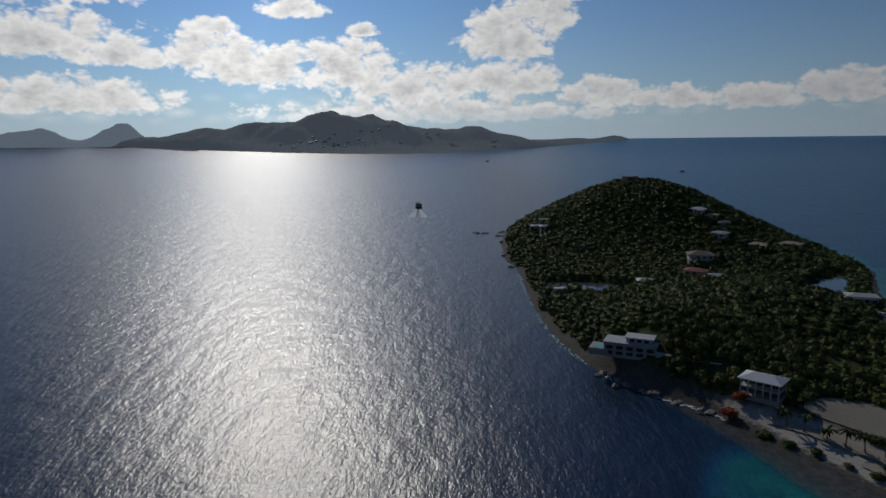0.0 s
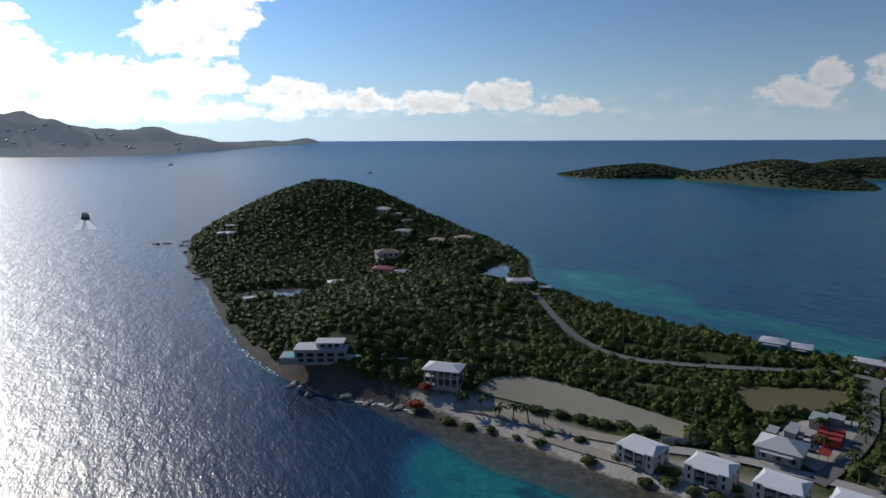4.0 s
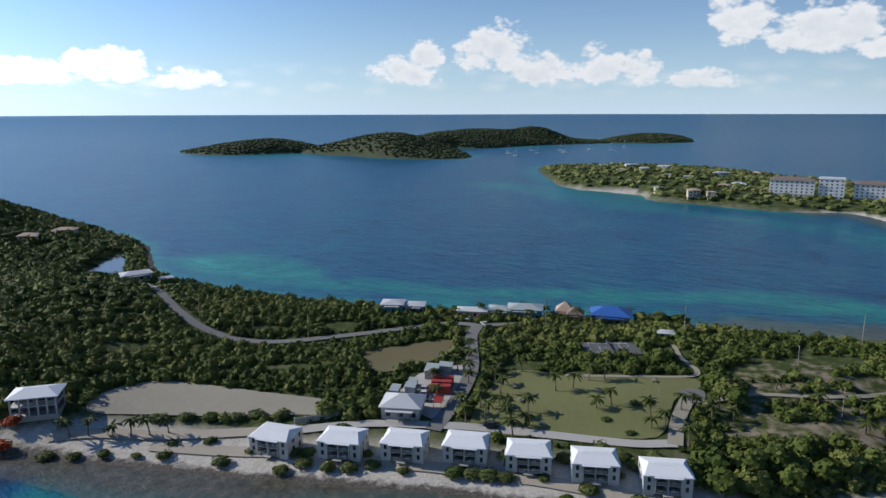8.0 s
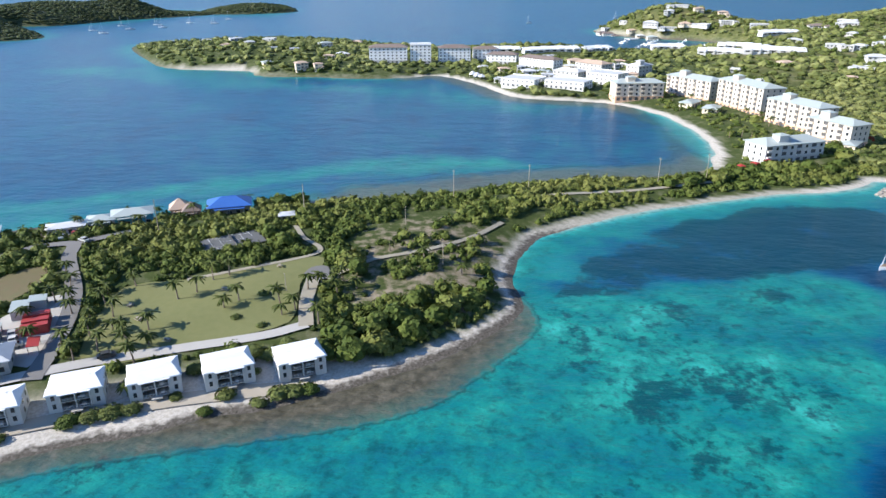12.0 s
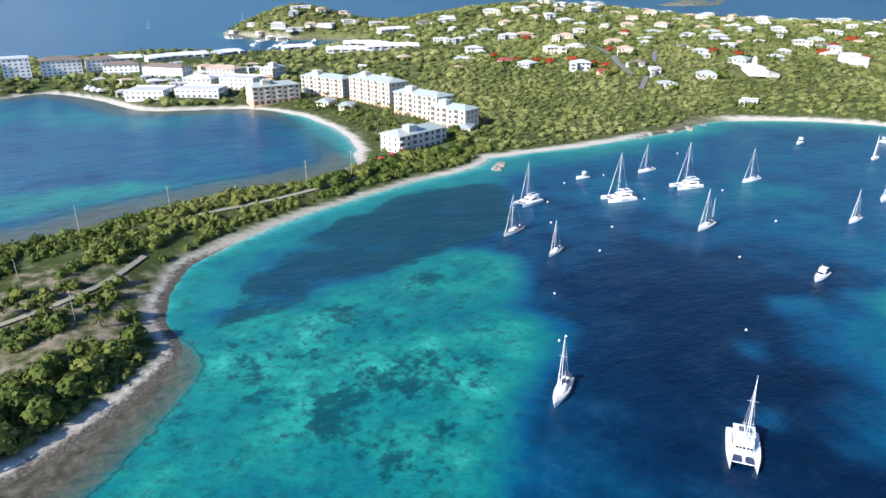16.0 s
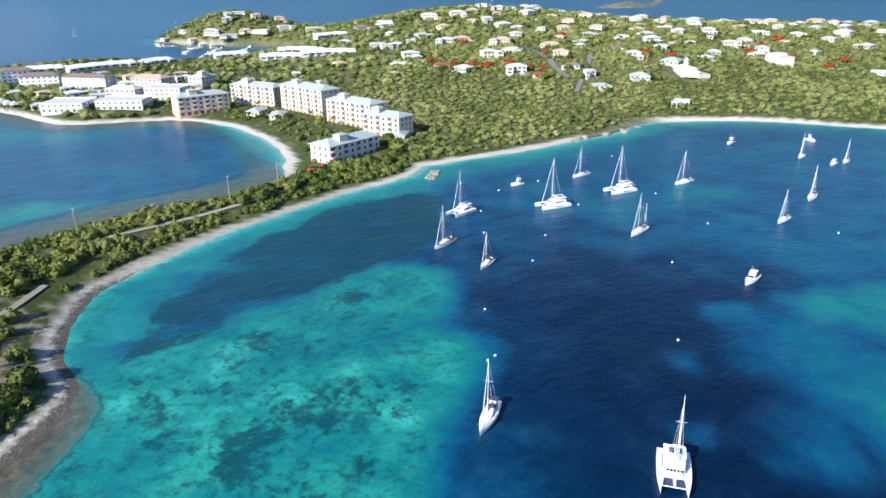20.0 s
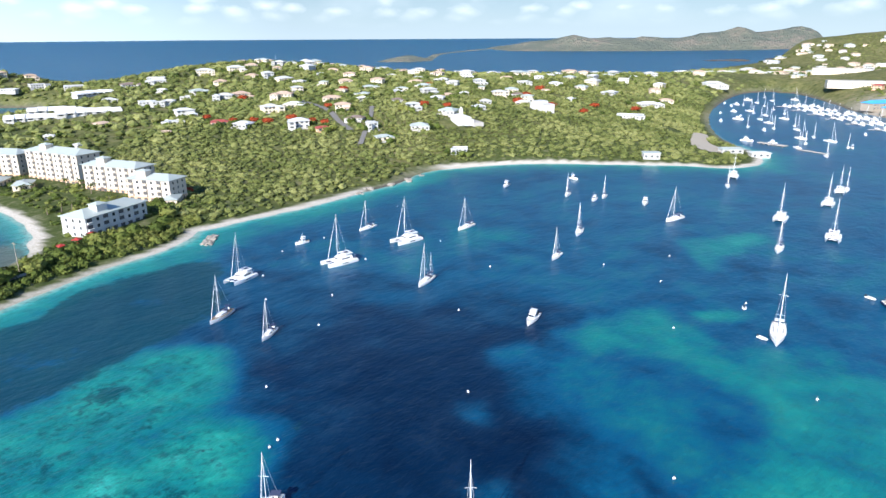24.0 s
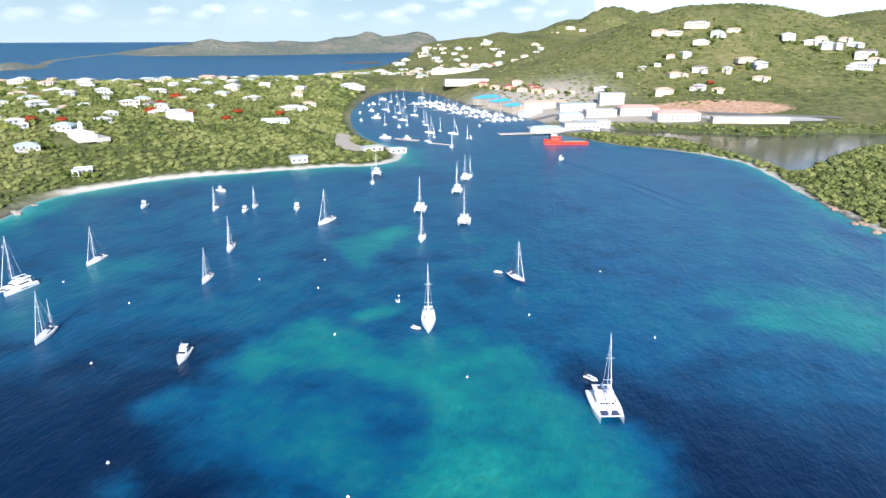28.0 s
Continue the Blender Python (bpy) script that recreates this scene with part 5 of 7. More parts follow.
# ---- yard, court and lawn furniture ----
for i, (cx, cy) in enumerate([(186.5, 122.8), (183.6, 121.4), (180.7, 120.0)]):
    c = thing("container", "dull red shipping container in the stores yard", "container", cx, cy, height_at(cx, cy) + .35, -64, "containers in the yard", 3)
    bit("shell", c, RED, (0, 0, 1.25), (6.4, 2.3, 2.5))
    for k in range(11):
        for side in (-1, 1):
            bit("corrugation", c, RED, (-2.9 + .58 * k, side * 1.17, 1.25), (.26, .07, 2.2))
    for k in (-1, 1):
        bit("door", c, RED, (3.22, k * .55, 1.25), (.06, 1.05, 2.3))
mat_ = thing("red_canopy", "low faded red canopy on posts in the yard", "canopy", 172.5, 115.2, height_at(172.5, 115.2) + .3, 26, "", 3)
bit("canopy_roof", mat_, RED, (0, 0, 2.2), (5.5, 2.8, .15), rx=5)
for px in (-2.4, 2.4):
    for py in (-1.1, 1.1):
        bit("post", mat_, WOOD, (px, py, 1.05), (.12, .12, 2.1))
for cx, cy, w, d, h, mt in [(176, 128, 4, 3, 2.5, WHITE), (180, 130, 3, 2.4, 2.2, WHITE), (190, 129.5, 7, 4, 2.6, GREYWALL), (195, 127.5, 4, 4, 2.4, GREYWALL), (172, 131, 5, 2.4, 2.4, WHITE)]:
    c = thing("yard_shed", "small flat-roofed shed in the stores yard", "shed", cx, cy, height_at(cx, cy) + .3, 26, "sheds in the yard", 3)
    bit("wall", c, mt, (0, 0, h / 2), (w, d, h))
    bit("roof", c, ROOF_GREY, (0, 0, h + .08), (w + .5, d + .5, .14), rx=3)
    bit("door", c, DARK, (w * .2, -d / 2 - .02, 1.0), (.9, .06, 2.0))


def car(x, y, rz, mat, label, z=None):
    c = thing("car", label, "car", x, y, (height_at(x, y) + .5) if z is None else z, rz, "parked cars")
    side = [(-2.1, .35), (-2.1, .95), (-1.5, 1.02), (-.95, 1.5), (.7, 1.5), (1.25, 1.02), (2.05, .9), (2.1, .35)]
    part("body", solid([[(px, py, pz) for px, pz in side] for py in (-.85, .85)]), mat, c)
    bit("windscreen", c, GLASS, (.98, 0, 1.27), (.08, 1.5, .62), ry=-48)
    bit("rear_window", c, GLASS, (-1.22, 0, 1.27), (.08, 1.5, .58), ry=48)
    for py in (-.87, .87):
        bit("side_window", c, GLASS, (-.1, py, 1.24), (1.5, .04, .36))
        for px in (-1.3, 1.3):
            part("wheel", tube((px, py - .1, .33), (px, py + .1, .33), .33, .33, 10), DARK, c)


CARS = [(176, 123, 26, WHITE, "white parked car in the yard"), (179, 125, 26, GREYWALL, "grey parked car in the yard"), (173, 121, 120, GREYWALL, "silver parked car beside the workshop"),
        (169.5, 95.5, -60, DARK, "dark parked car on the front road"), 
        (139, 128, 30, DARK, "dark parked car beside a villa"), (190, 281, 100, WHITE, "white car on the hill road"), (246, 150, 20, WHITE, "white parked car on the forecourt"),
        (249, 147, 20, RED, "red parked car on the forecourt"), (242, 140, 60, GREYWALL, "grey parked car at the road's end"), (104, 196, 60, DARK, "dark parked car beside the beach house")]
for cx, cy, rz, mt, lab in CARS:
    car(cx, cy, rz, mt, lab)
court = thing("court_lines", "faded white tennis court markings", "markings", 242.5, 88.2, height_at(242.5, 88.2) + .52, -57)
for a, b, w, d in [(-7, 0, .09, 10.9), (7, 0, .09, 10.9), (0, 5.4, 14, .09), (0, -5.4, 14, .09), (0, 4.1, 14, .09), (0, -4.1, 14, .09), (-3.8, 0, .09, 8.2), (3.8, 0, .09, 8.2), (0, 0, 7.6, .09)]:
    bit("line", court, LINE, (a, b, .012), (w, d, .02))
net = thing("tennis_net", "sagging tennis net between two posts", "net", 242.5, 88.2, height_at(242.5, 88.2) + .5, -57)
bit("mesh", net, DARK, (0, 0, .45), (.05, 10.8, .85))
for py in (-5.5, 5.5):
    bit("post", net, ALLOY, (0, py, .55), (.1, .1, 1.1))
for bx, by in [(196, 102), (205, 78), (221, 66), (188, 96), (178, 84)]:
    b = thing("picnic_table", "weathered picnic table on the lawn", "table", bx, by, height_at(bx, by) + .3, (bx * 7) % 90, "picnic tables")
    bit("tabletop", b, WOOD, (0, 0, .74), (1.9, .8, .06))
    for s in (-1, 1):
        bit("bench", b, WOOD, (0, s * .75, .45), (1.9, .28, .05))
        bit("leg", b, WOOD, (s * .7, 0, .37), (.08, 1.4, .08))
        bit("leg", b, WOOD, (s * .7, 0, .18), (.08, .7, .36))
fence = thing("wall_fence", "low pale garden wall with timber panels behind the workshop", "fence", 150, 137, height_at(150, 137) + .2, -35)
for i in range(7):
    bit("panel", fence, GREYWALL, (-9 + 3 * i, 0, .8), (2.8, .16, 1.7))
    bit("post", fence, WHITE, (-10.5 + 3 * i, 0, .9), (.25, .25, 2.0))

# ---- poles and wires ----
POLES = [(252, 118), (273, 70), (300, 13), (308, -19), (326, -79), (336, -104)]
tops = []
for px, py in POLES:
    z = height_at(px, py)
    p = thing("utility_pole", "weathered wooden utility pole with a crossarm", "pole", px, py, z, 20, "utility poles")
    part("shaft", tube((0, 0, -.5), (0, 0, 12.5), .17, .11, 8), WOOD, p)
    bit("crossarm", p, WOOD, (0, 0, 11.7), (2.2, .12, .14))
    for k in (-1, 0, 1):
        bit("insulator", p, DARK, (k, 0, 11.87), (.1, .1, .2))
    tops.append(Vector((px, py, z + 11.8)))
for a, b in zip(tops, tops[1:]):
    wire = thing("power_line", "thin dark power line slung between two poles", "cable", *a[:2], a.z)
    rings = []
    for i in range(9):
        s = i / 8
        q = (b - a) * s - Vector((0, 0, 4 * 1.3 * s * (1 - s)))
        rings.append([q + Vector((0, .025 * math.cos(k * 2.1), .025 * math.sin(k * 2.1))) for k in range(3)])
    part("cable", solid(rings), DARK, wire)
for px, py, h in [(227, 15, 9), (262, 30, 7), (187, 213, 10), (181, 238, 10), (194, 190, 10), (205, 60, 6)]:
    p = thing("lamp_post", "plain grey timber post with a short arm", "pole", px, py, None, 30, "posts in the scrub")
    part("shaft", tube((0, 0, -.4), (0, 0, h), .12, .08, 6), WOOD, p)
    bit("arm", p, WOOD, (.5, 0, h - .3), (1.2, .08, .08))

# ---- the resort round the bay ----
def hotel(x, y, rz, w, d, storeys, label, base=PEACH, roof=ROOF_GREY, wall=None, cupola=True, flat=False, z=None, bay=4.2, balconied=False):
    """A long hotel block: arcaded ground floor, window bays with balconies, pitched roof with a roof house."""
    wall = wall or (PALE if base is PEACH else VILLA_ROOF if flat or roof is ROOF_BROWN else WHITE)
    v = thing("hotel_block", label, "hotel", x, y, z, rz, "resort buildings", max(w, d) * .5)
    h = 3.15 * storeys
    bit("wall", v, wall, (0, 0, h / 2 + 1.4), (w, d, h - 2.8))
    bit("base_wall", v, base, (0, 0, .4), (w + .3, d + .3, 5.0))
    n = max(3, int(w / bay))
    front = Vector((math.sin(radians(rz)), -math.cos(radians(rz))))          # where the local -y side looks
    seen_face = -1 if front.dot(Vector((45 - x, -10 - y))) > 0 else 1
    for face in (seen_face, -seen_face):
        close = (base is PEACH or balconied) and face == seen_face
        panes = []
        for i in range(n):
            px = -w / 2 + (i + .5) * w / n
            if close:
                # flat dark panel on the wall, painted as the shade inside an arch
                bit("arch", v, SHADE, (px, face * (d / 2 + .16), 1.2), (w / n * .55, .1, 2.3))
            else:
                panes.append(((px, face * (d / 2 + .16), 1.2), (w / n * .4, 1.8), 0))
            for s in range(1, storeys):
                zc = 3.15 * s + 1.55
                if (i + (face > 0)) % 2 == 0 and close:
                    # flat dark panel whose colour imitates the shade of a deep balcony
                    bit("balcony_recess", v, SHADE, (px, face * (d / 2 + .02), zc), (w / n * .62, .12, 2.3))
                    bit("balcony", v, wall, (px, face * (d / 2 + .5), zc - 1.0), (w / n * .72, 1.0, .9))
                elif close:
                    windows(v, [((px, face * (d / 2 + .02), zc), (w / n * .32, 1.5), 0)])
                else:
                    panes.append(((px, face * (d / 2 + .02), zc), (w / n * .36, 1.3), 0))
        if panes:
            windows(v, panes, pane=GLASS_FAR)
    for end in (-1, 1):
        windows(v, [((end * (w / 2 + .02 + .16 * (s == 0)), k * d * .28, 3.15 * s + 1.6), (1.0, 1.5), 90) for s in range(storeys) for k in (-1, 0, 1)])
    if flat:
        bit("roof", v, roof, (0, 0, h + .2), (w + .8, d + .8, .4))
        bit("parapet", v, wall, (0, -d / 2 - .2, h + .7), (w + .8, .3, .7))
    else:
        part("roof", hip_roof(w, d, h, d * .17, .9, .8), roof, v)
    if cupola:
        bit("stair_tower", v, wall, (w * .18, d * .22, h + 1.8), (6, 5, 4.6))
        part("tower_roof", hip_roof(6, 5, h + 4.1, 1.0, .5), roof, v).matrix_basis = pose(w * .18, d * .22, 0)
    return v


hotel(556, -122, 96, 37, 15, 4, "four-storey white hotel with peach arcades and a grey roof", z=2.5)
hotel(557, -166, 28, 44, 15, 5, "five-storey cream hotel block with a pale grey-green roof", z=2.5)
hotel(506, -187, 14, 50, 16, 6, "six-storey cream hotel block with a pale grey-green roof", z=2.5)
hotel(448, -196, 20, 40, 15, 5, "five-storey cream hotel block behind the beach", z=2.5)
hotel(409, -199, 24, 28, 14, 4, "white hotel block with a pale roof at the garden's end", z=2.5)
hotel(376, -156, 110, 37, 15, 3, "three-storey grey-roofed hotel wing beside the beach", base=WHITE, z=1.6, balconied=True)
hotel(770, 92, 90 + 5, 40, 18, 5, "white hotel slab with rows of square windows", base=WHITE, roof=ROOF_BROWN, cupola=False)
hotel(776, 58, 95, 22, 20, 6, "taller white hotel tower with a flat roof", base=WHITE, roof=ROOF_WHITE, flat=True, cupola=False)
hotel(783, 22, 95, 34, 18, 5, "white hotel slab with rows of square windows", base=WHITE, roof=ROOF_BROWN, cupola=False)
hotel(795, -12, 95, 26, 16, 4, "white four-storey apartments with a brown roof", base=WHITE, roof=ROOF_BROWN, cupola=False)
hotel(772, -30, 76, 32, 15, 3, "white three-storey apartments with brown roofs", base=WHITE, roof=ROOF_BROWN, cupola=False)
hotel(728, -66, 45, 44, 15, 3, "white three-storey apartments with brown roofs", base=WHITE, roof=ROOF_BROWN, cupola=False)
hotel(690, -112, 40, 32, 15, 3, "pale apartments above the resort", base=WHITE, roof=ROOF_TAN, cupola=False)
hotel(612, -40, 60, 30, 22, 2, "low white flat-roofed resort hall behind the beach", base=WHITE, roof=ROOF_WHITE, flat=True, cupola=False)
hotel(598, -76, 60, 34, 20, 2, "long low white flat-roofed resort hall", base=WHITE, roof=ROOF_WHITE, flat=True, cupola=False)
hotel(622, -112, 50, 30, 18, 3, "white flat-roofed conference hall", base=WHITE, roof=ROOF_WHITE, flat=True, cupola=False)
hotel(650, -84, 50, 26, 14, 2, "low white resort building with a pale roof", base=WHITE, roof=ROOF_WHITE, cupola=False)
hotel(668, -150, 130, 20, 14, 3, "white chapel-like hall with a small tower", base=WHITE, roof=ROOF_WHITE, cupola=True)
hotel(520, -152, 140, 16, 9, 1, "low grey-roofed pool bar in the hotel garden", base=CREAM, cupola=False)
hotel(498, -160, 150, 14, 9, 1, "low grey-roofed garden pavilion", base=CREAM, cupola=False)
hotel(395, -200, 140, 18, 8, 1, "low grey-roofed service building", base=CREAM, cupola=False)
# curved white terraces on the ridge behind
for i, (tx, ty, w, rz) in enumerate([(838, -90, 70, -72), (870, -150, 46, -52), (772, -258, 44, -111), (738, -300, 58, -106), (925, -385, 56, -75), (806, -290, 44, -115), (850, -35, 40, -80), (880, -235, 40, -90)]):
    v = thing("terrace_row", "stepped row of white holiday flats along the ridge", "apartments", tx, ty, None, rz, "terraced flats", w * .45)
    n = int(w / 8)
    for k in range(n):
        px, py = -w / 2 + (k + .5) * w / n, 7.0 * math.sin(math.pi * (k + .5) / n)
        bit("unit_wall", v, WHITE, (px, py, 1.0), (w / n - .3, 10, 5.2 + (k % 2) * .5))
        bit("unit_roof", v, VILLA_ROOF, (px, py, 4.2 + (k % 2) * .3), (w / n + .3, 11.8, .5), rx=14)
        window(v, (px, py - 5.02, 1.8), (w / n * .5, 1.5))
tents = thing("beach_tent", "cluster of white peaked canopies by the resort pool", "tent", 668, -2, None, 20, "", 14)
for k in range(5):
    px, py = -12 + 6 * k, 2.5 * (k % 2)
    part("canopy", hip_roof(5.4, 5.4, 2.7, 2.6, .2), ROOF_WHITE, tents).matrix_basis = pose(px, py, 0)
    for sx in (-2.4, 2.4):
        for sy in (-2.4, 2.4):
            bit("pole", tents, ALLOY, (px + sx, py + sy, 1.3), (.12, .12, 2.8))
for k, (px, py) in enumerate([(352, -126), (356, -134), (349, -131), (360, -142)]):
    u = thing("parasol", "open red beach parasol by the shore bar", "parasol", px, py, None, k * 40, "red parasols", 3)
    part("canopy", hip_roof(3.2, 3.2, 2.2, .8, .1), RED, u)
    part("pole", tube((0, 0, 0), (0, 0, 2.9), .05, .05, 6), ALLOY, u)
    bit("base_plate", u, CONCRETE, (0, 0, .1), (.7, .7, .2))
for k, (px, py) in enumerate([(606, -34), (600, -45), (628, -24)]):
    hip_house("beach_kiosk", "tiny white beach kiosk on the sand", "kiosk", px, py, 100, 5, 4, 2.8, WHITE, ROOF_WHITE, .9, porch=False)
jet = np.random.default_rng(40)
breakwater = thing("breakwater", "short spur of dark boulders reaching into the water", "rocks", 324, -182, 0, 0)
stone_v, stone_f = ball(1)
for k in range(40):
    a = jet.uniform(-14, 8)
    s = jet.uniform(.6, 1.5)
    bm = bmesh.new()
    for p in stone_v * jet.uniform(.75, 1.15, (len(stone_v), 1)):
        bm.verts.new(p)
    bm.verts.ensure_lookup_table()
    for q in stone_f:
        bm.faces.new([bm.verts[i] for i in q])
    part("boulder", bm, STONE, breakwater).matrix_basis = pose(a * .55 + jet.normal() * 1.2, -a * .5 + jet.normal() * 1.4 + 2, .25, 0, 0, jet.uniform(0, 360)) @ Matrix.Diagonal((s * 1.2, s, s * .6, 1))

# ---- houses ----
HILLSIDE = [(934, -433, 29, 0), (909, -459, 33, 0), (837, -427, 15, 0), (731, -355, 23, 0), (757, -416, 17, 0), (702, -427, 23, 0), (701, -446, 23, 2), (665, -280, 17, 0), (613, -321, 24, 0),
            (579, -344, 18, 3), (556, -353, 21, 0), (591, -405, 21, 0), (597, -438, 26, 0), (649, -464, 25, 0), (515, -380, 22, 0), (489, -384, 15, 3), (595, -485, 24, 0), (533, -445, 19, 2),
            (491, -424, 18, 5), (582, -518, 15, 0), (458, -411, 12, 1)]
HILLSIDE_2 = [(427, -394, 17, 4), (476, -480, 16, 0), (363, -411, 15, 1), (895, -518, 29, 0), (820, -495, 19, 2), (868, -549, 29, 0), (817, -539, 20, 0), (804, -554, 19, 0), (770, -554, 26, 0),
              (804, -620, 24, 0), (695, -591, 22, 2), (750, -679, 24, 0), (655, -608, 21, 0), (572, -555, 19, 0), (668, -797, 25, 0), (587, -722, 19, 0), (515, -575, 18, 0), (515, -666, 20, 0),
              (508, -694, 17, 0), (587, -888, 21, 0), (460, -734, 14, 0)]
HILLSIDE_3 = [(513, -882, 25, 0), (458, -832, 19, 0), (549, -1002, 19, 0), (390, -794, 34, 0), (391, -846, 19, 2), (360, -685, 37, 1), (463, -640, 19, 0), (564, -787, 23, 0), (534, -818, 20, 0),
              (484, -1195, 26, 0), (415, -1069, 37, 0), (700, -720, 22, 0), (640, -760, 22, 0), (720, -620, 20, 2), (600, -800, 20, 0), (560, -900, 22, 0), (620, -860, 22, 0), (500, -950, 20, 0),
              (450, -960, 20, 0), (430, -900, 18, 2), (520, -1080, 24, 0)]
HEADLAND = [(1010, 427, 13, 0), (1030, 385, 19, 1), (822, 284, 12, 2), (839, 262, 15, 0), (794, 199, 14, 1), (730, 212, 14, 4), (709, 172, 16, 2), (707, 155, 10, 2), (763, 155, 13, 0),
            (789, 145, 17, 0), (877, 181, 21, 0), (791, 221, 9, 0), (1020, 164, 18, 0), (905, 300, 22, 1), (880, 250, 20, 1), (940, 340, 14, 0)]
KNOLL = [(1200, -215, 22, 0), (1184, -222, 25, 0), (1224, -225, 18, 1), (1121, -247, 28, 1), (1135, -262, 17, 0), (1115, -275, 21, 0), (1127, -302, 33, 1), (1150, -280, 29, 0), (1121, -325, 24, 2),
         (1190, -333, 40, 1), (1160, -355, 20, 2), (1110, -345, 36, 1), (1100, -380, 28, 1), (1165, -395, 20, 2), (1160, -310, 19, 0), (1064, -415, 37, 1), (1205, -250, 18, 0), (1165, -255, 19, 0)]
RIDGE = [(936, -470, 30, 0), (718, -372, 16, 0), (786, -444, 25, 0), (640, -345, 22, 0), (579, -294, 10, 2), (654, -232, 10, 0), (595, -232, 9, 0), (760, -300, 14, 0), (830, -360, 18, 0)]
HILL = [(27, -1008, 20, 0), (70, -999, 11, 0), (-50, -971, 29, 2), (-70, -1042, 27, 0), (-102, -1050, 26, 5), (-137, -1042, 15, 4), (-95, -981, 19, 0), (-117, -974, 19, 0), (-166, -1073, 36, 2),
        (-179, -1052, 25, 0), (-172, -1010, 24, 0), (-59, -1186, 25, 0), (-113, -1134, 28, 0), (-136, -1149, 25, 0), (-114, -1185, 39, 0), (-81, -1174, 25, 0), (-29, -1076, 9, 0), (4, -1057, 10, 0),
        (-69, -1103, 14, 0), (-88, -1101, 20, 0), (-48, -1081, 11, 0)]
HILL_2 = [(-162, -1159, 19, 0), (-230, -1132, 25, 0), (-257, -1119, 28, 0), (-276, -1107, 28, 0), (-315, -1120, 29, 0), (-327, -1097, 28, 0), (-305, -1136, 21, 0), (-303, -1045, 36, 0),
          (-326, -1069, 28, 0), (-272, -1124, 21, 0), (-312, -1080, 22, 0), (182, -2582, 34, 0), (123, -2605, 50, 0), (83, -2606, 35, 0)]
STREETS = [(HILLSIDE, "houses on the hillside", "on the hillside"), (HILLSIDE_2, "houses on the hillside", "on the hillside"), (HILLSIDE_3, "houses on the hillside", "on the hillside"),
           (HEADLAND, "houses on the headland", "on the wooded headland"), (KNOLL, "houses on the knoll", "on the crowded knoll"), (RIDGE, "houses on the ridge", "above the resort"),
           (HILL, "houses on the harbour hill", "on the harbour hill"), (HILL_2, "houses on the harbour hill", "on the far slopes")]
for n, (places, group, where) in enumerate(STREETS):
    for i, (hx, hy, hw, hk) in enumerate(places):
        house(hx, hy, hw, hk, 1000 * n + i, group, where=where)
more = np.random.default_rng(31)
placed = [(hx, hy) for places, _, _ in STREETS for hx, hy, _, _ in places] + [(415, -475), (424, -616)]
for i in range(900):
    hx, hy = more.uniform(390, 960), more.uniform(-1050, -360)
    if len(placed) > 234 or min(math.hypot(hx - a, hy - b) for a, b in placed) < 34 or hy > -430 - .35 * (hx - 480) * (hx > 480) or hx < 330 - .18 * (hy + 500) + 90 or land_parts([hx], [hy], ["hillside"])[0][0] < 30:
        continue
    placed.append((hx, hy))
    house(hx, hy, more.uniform(12, 22), int(more.choice([0, 0, 0, 2, 4, 7])), 5000 + i, "houses on the hillside", where="on the hillside")
RESORT = [(640, -22, 12, 1), (655, -48, 16, 0), (632, -62, 14, 1), (678, -62, 14, 0), (702, -92, 16, 6), (655, -122, 14, 0), (702, -28, 14, 0), (722, -8, 12, 6), (748, -104, 20, 2), (640, -138, 12, 0), (716, -132, 18, 1),
          (764, -152, 16, 0), (690, -44, 10, 1), (762, -66, 16, 5), (736, -150, 12, 0), (806, -84, 18, 0)]
for i, (hx, hy, hw, hk) in enumerate(RESORT):
    house(hx, hy, hw, hk, 7000 + i, "resort buildings", where="in the resort")
town = np.random.default_rng(77)
for i in range(130):
    hx, hy = town.uniform(180, 720), town.uniform(-2350, -1230)
    if hx > 640 - .0002 * (hy + 1800) ** 2 or land_parts([hx], [hy], MAIN)[0][0] < 25:
        continue
    house(hx, hy, town.uniform(14, 34), int(town.choice([0, 0, 0, 1, 1, 2, 4])), 9000 + i, "houses in the far town", where="in the far town")
for i in range(40):
    hx, hy = town.uniform(-900, 700), town.uniform(3560, 3800)
    if inside_by(OUTLINES["big_island"], [hx], [hy])[0] < 20:
        continue
    v = thing("far_house", "tiny white house on the distant island's shore", "house", hx, hy, None, town.uniform(0, 90), "houses on the far island")
    bit("wall", v, WHITE, (0, 0, 2), (16, 10, 8))
    part("roof", hip_roof(16, 10, 6, 2), ROOF_WHITE, v)

church = thing("white_church", "white house with a curved gable and pointed tower", "house", 415, -475, None, -30, "", 20)
bit("wall", church, WHITE, (0, 0, 1.9), (19, 12, 7))
part("roof", hip_roof(19, 12, 5.4, 1.8, .3, .75), ROOF_WHITE, church)
bit("tower", church, WHITE, (7.5, -3, 4.5), (2.8, 2.8, 11))
part("tower_roof", hip_roof(2.8, 2.8, 10, 2.6, .2), ROOF_WHITE, church).matrix_basis = pose(7.5, -3, 0)
bit("terrace_wall", church, CONCRETE, (0, -9, .2), (38, 9, 3.2))
bit("wing_wall", church, WHITE, (-12, -2, 1.6), (8, 8, 5))
for i in range(5):
    window(church, (-7 + 2.8 * i, -6.02, 3), (1.4, 2.2))
mansion = thing("white_mansion", "large white flat-roofed mansion with many dark windows", "house", 424, -616, None, -32, "", 22)
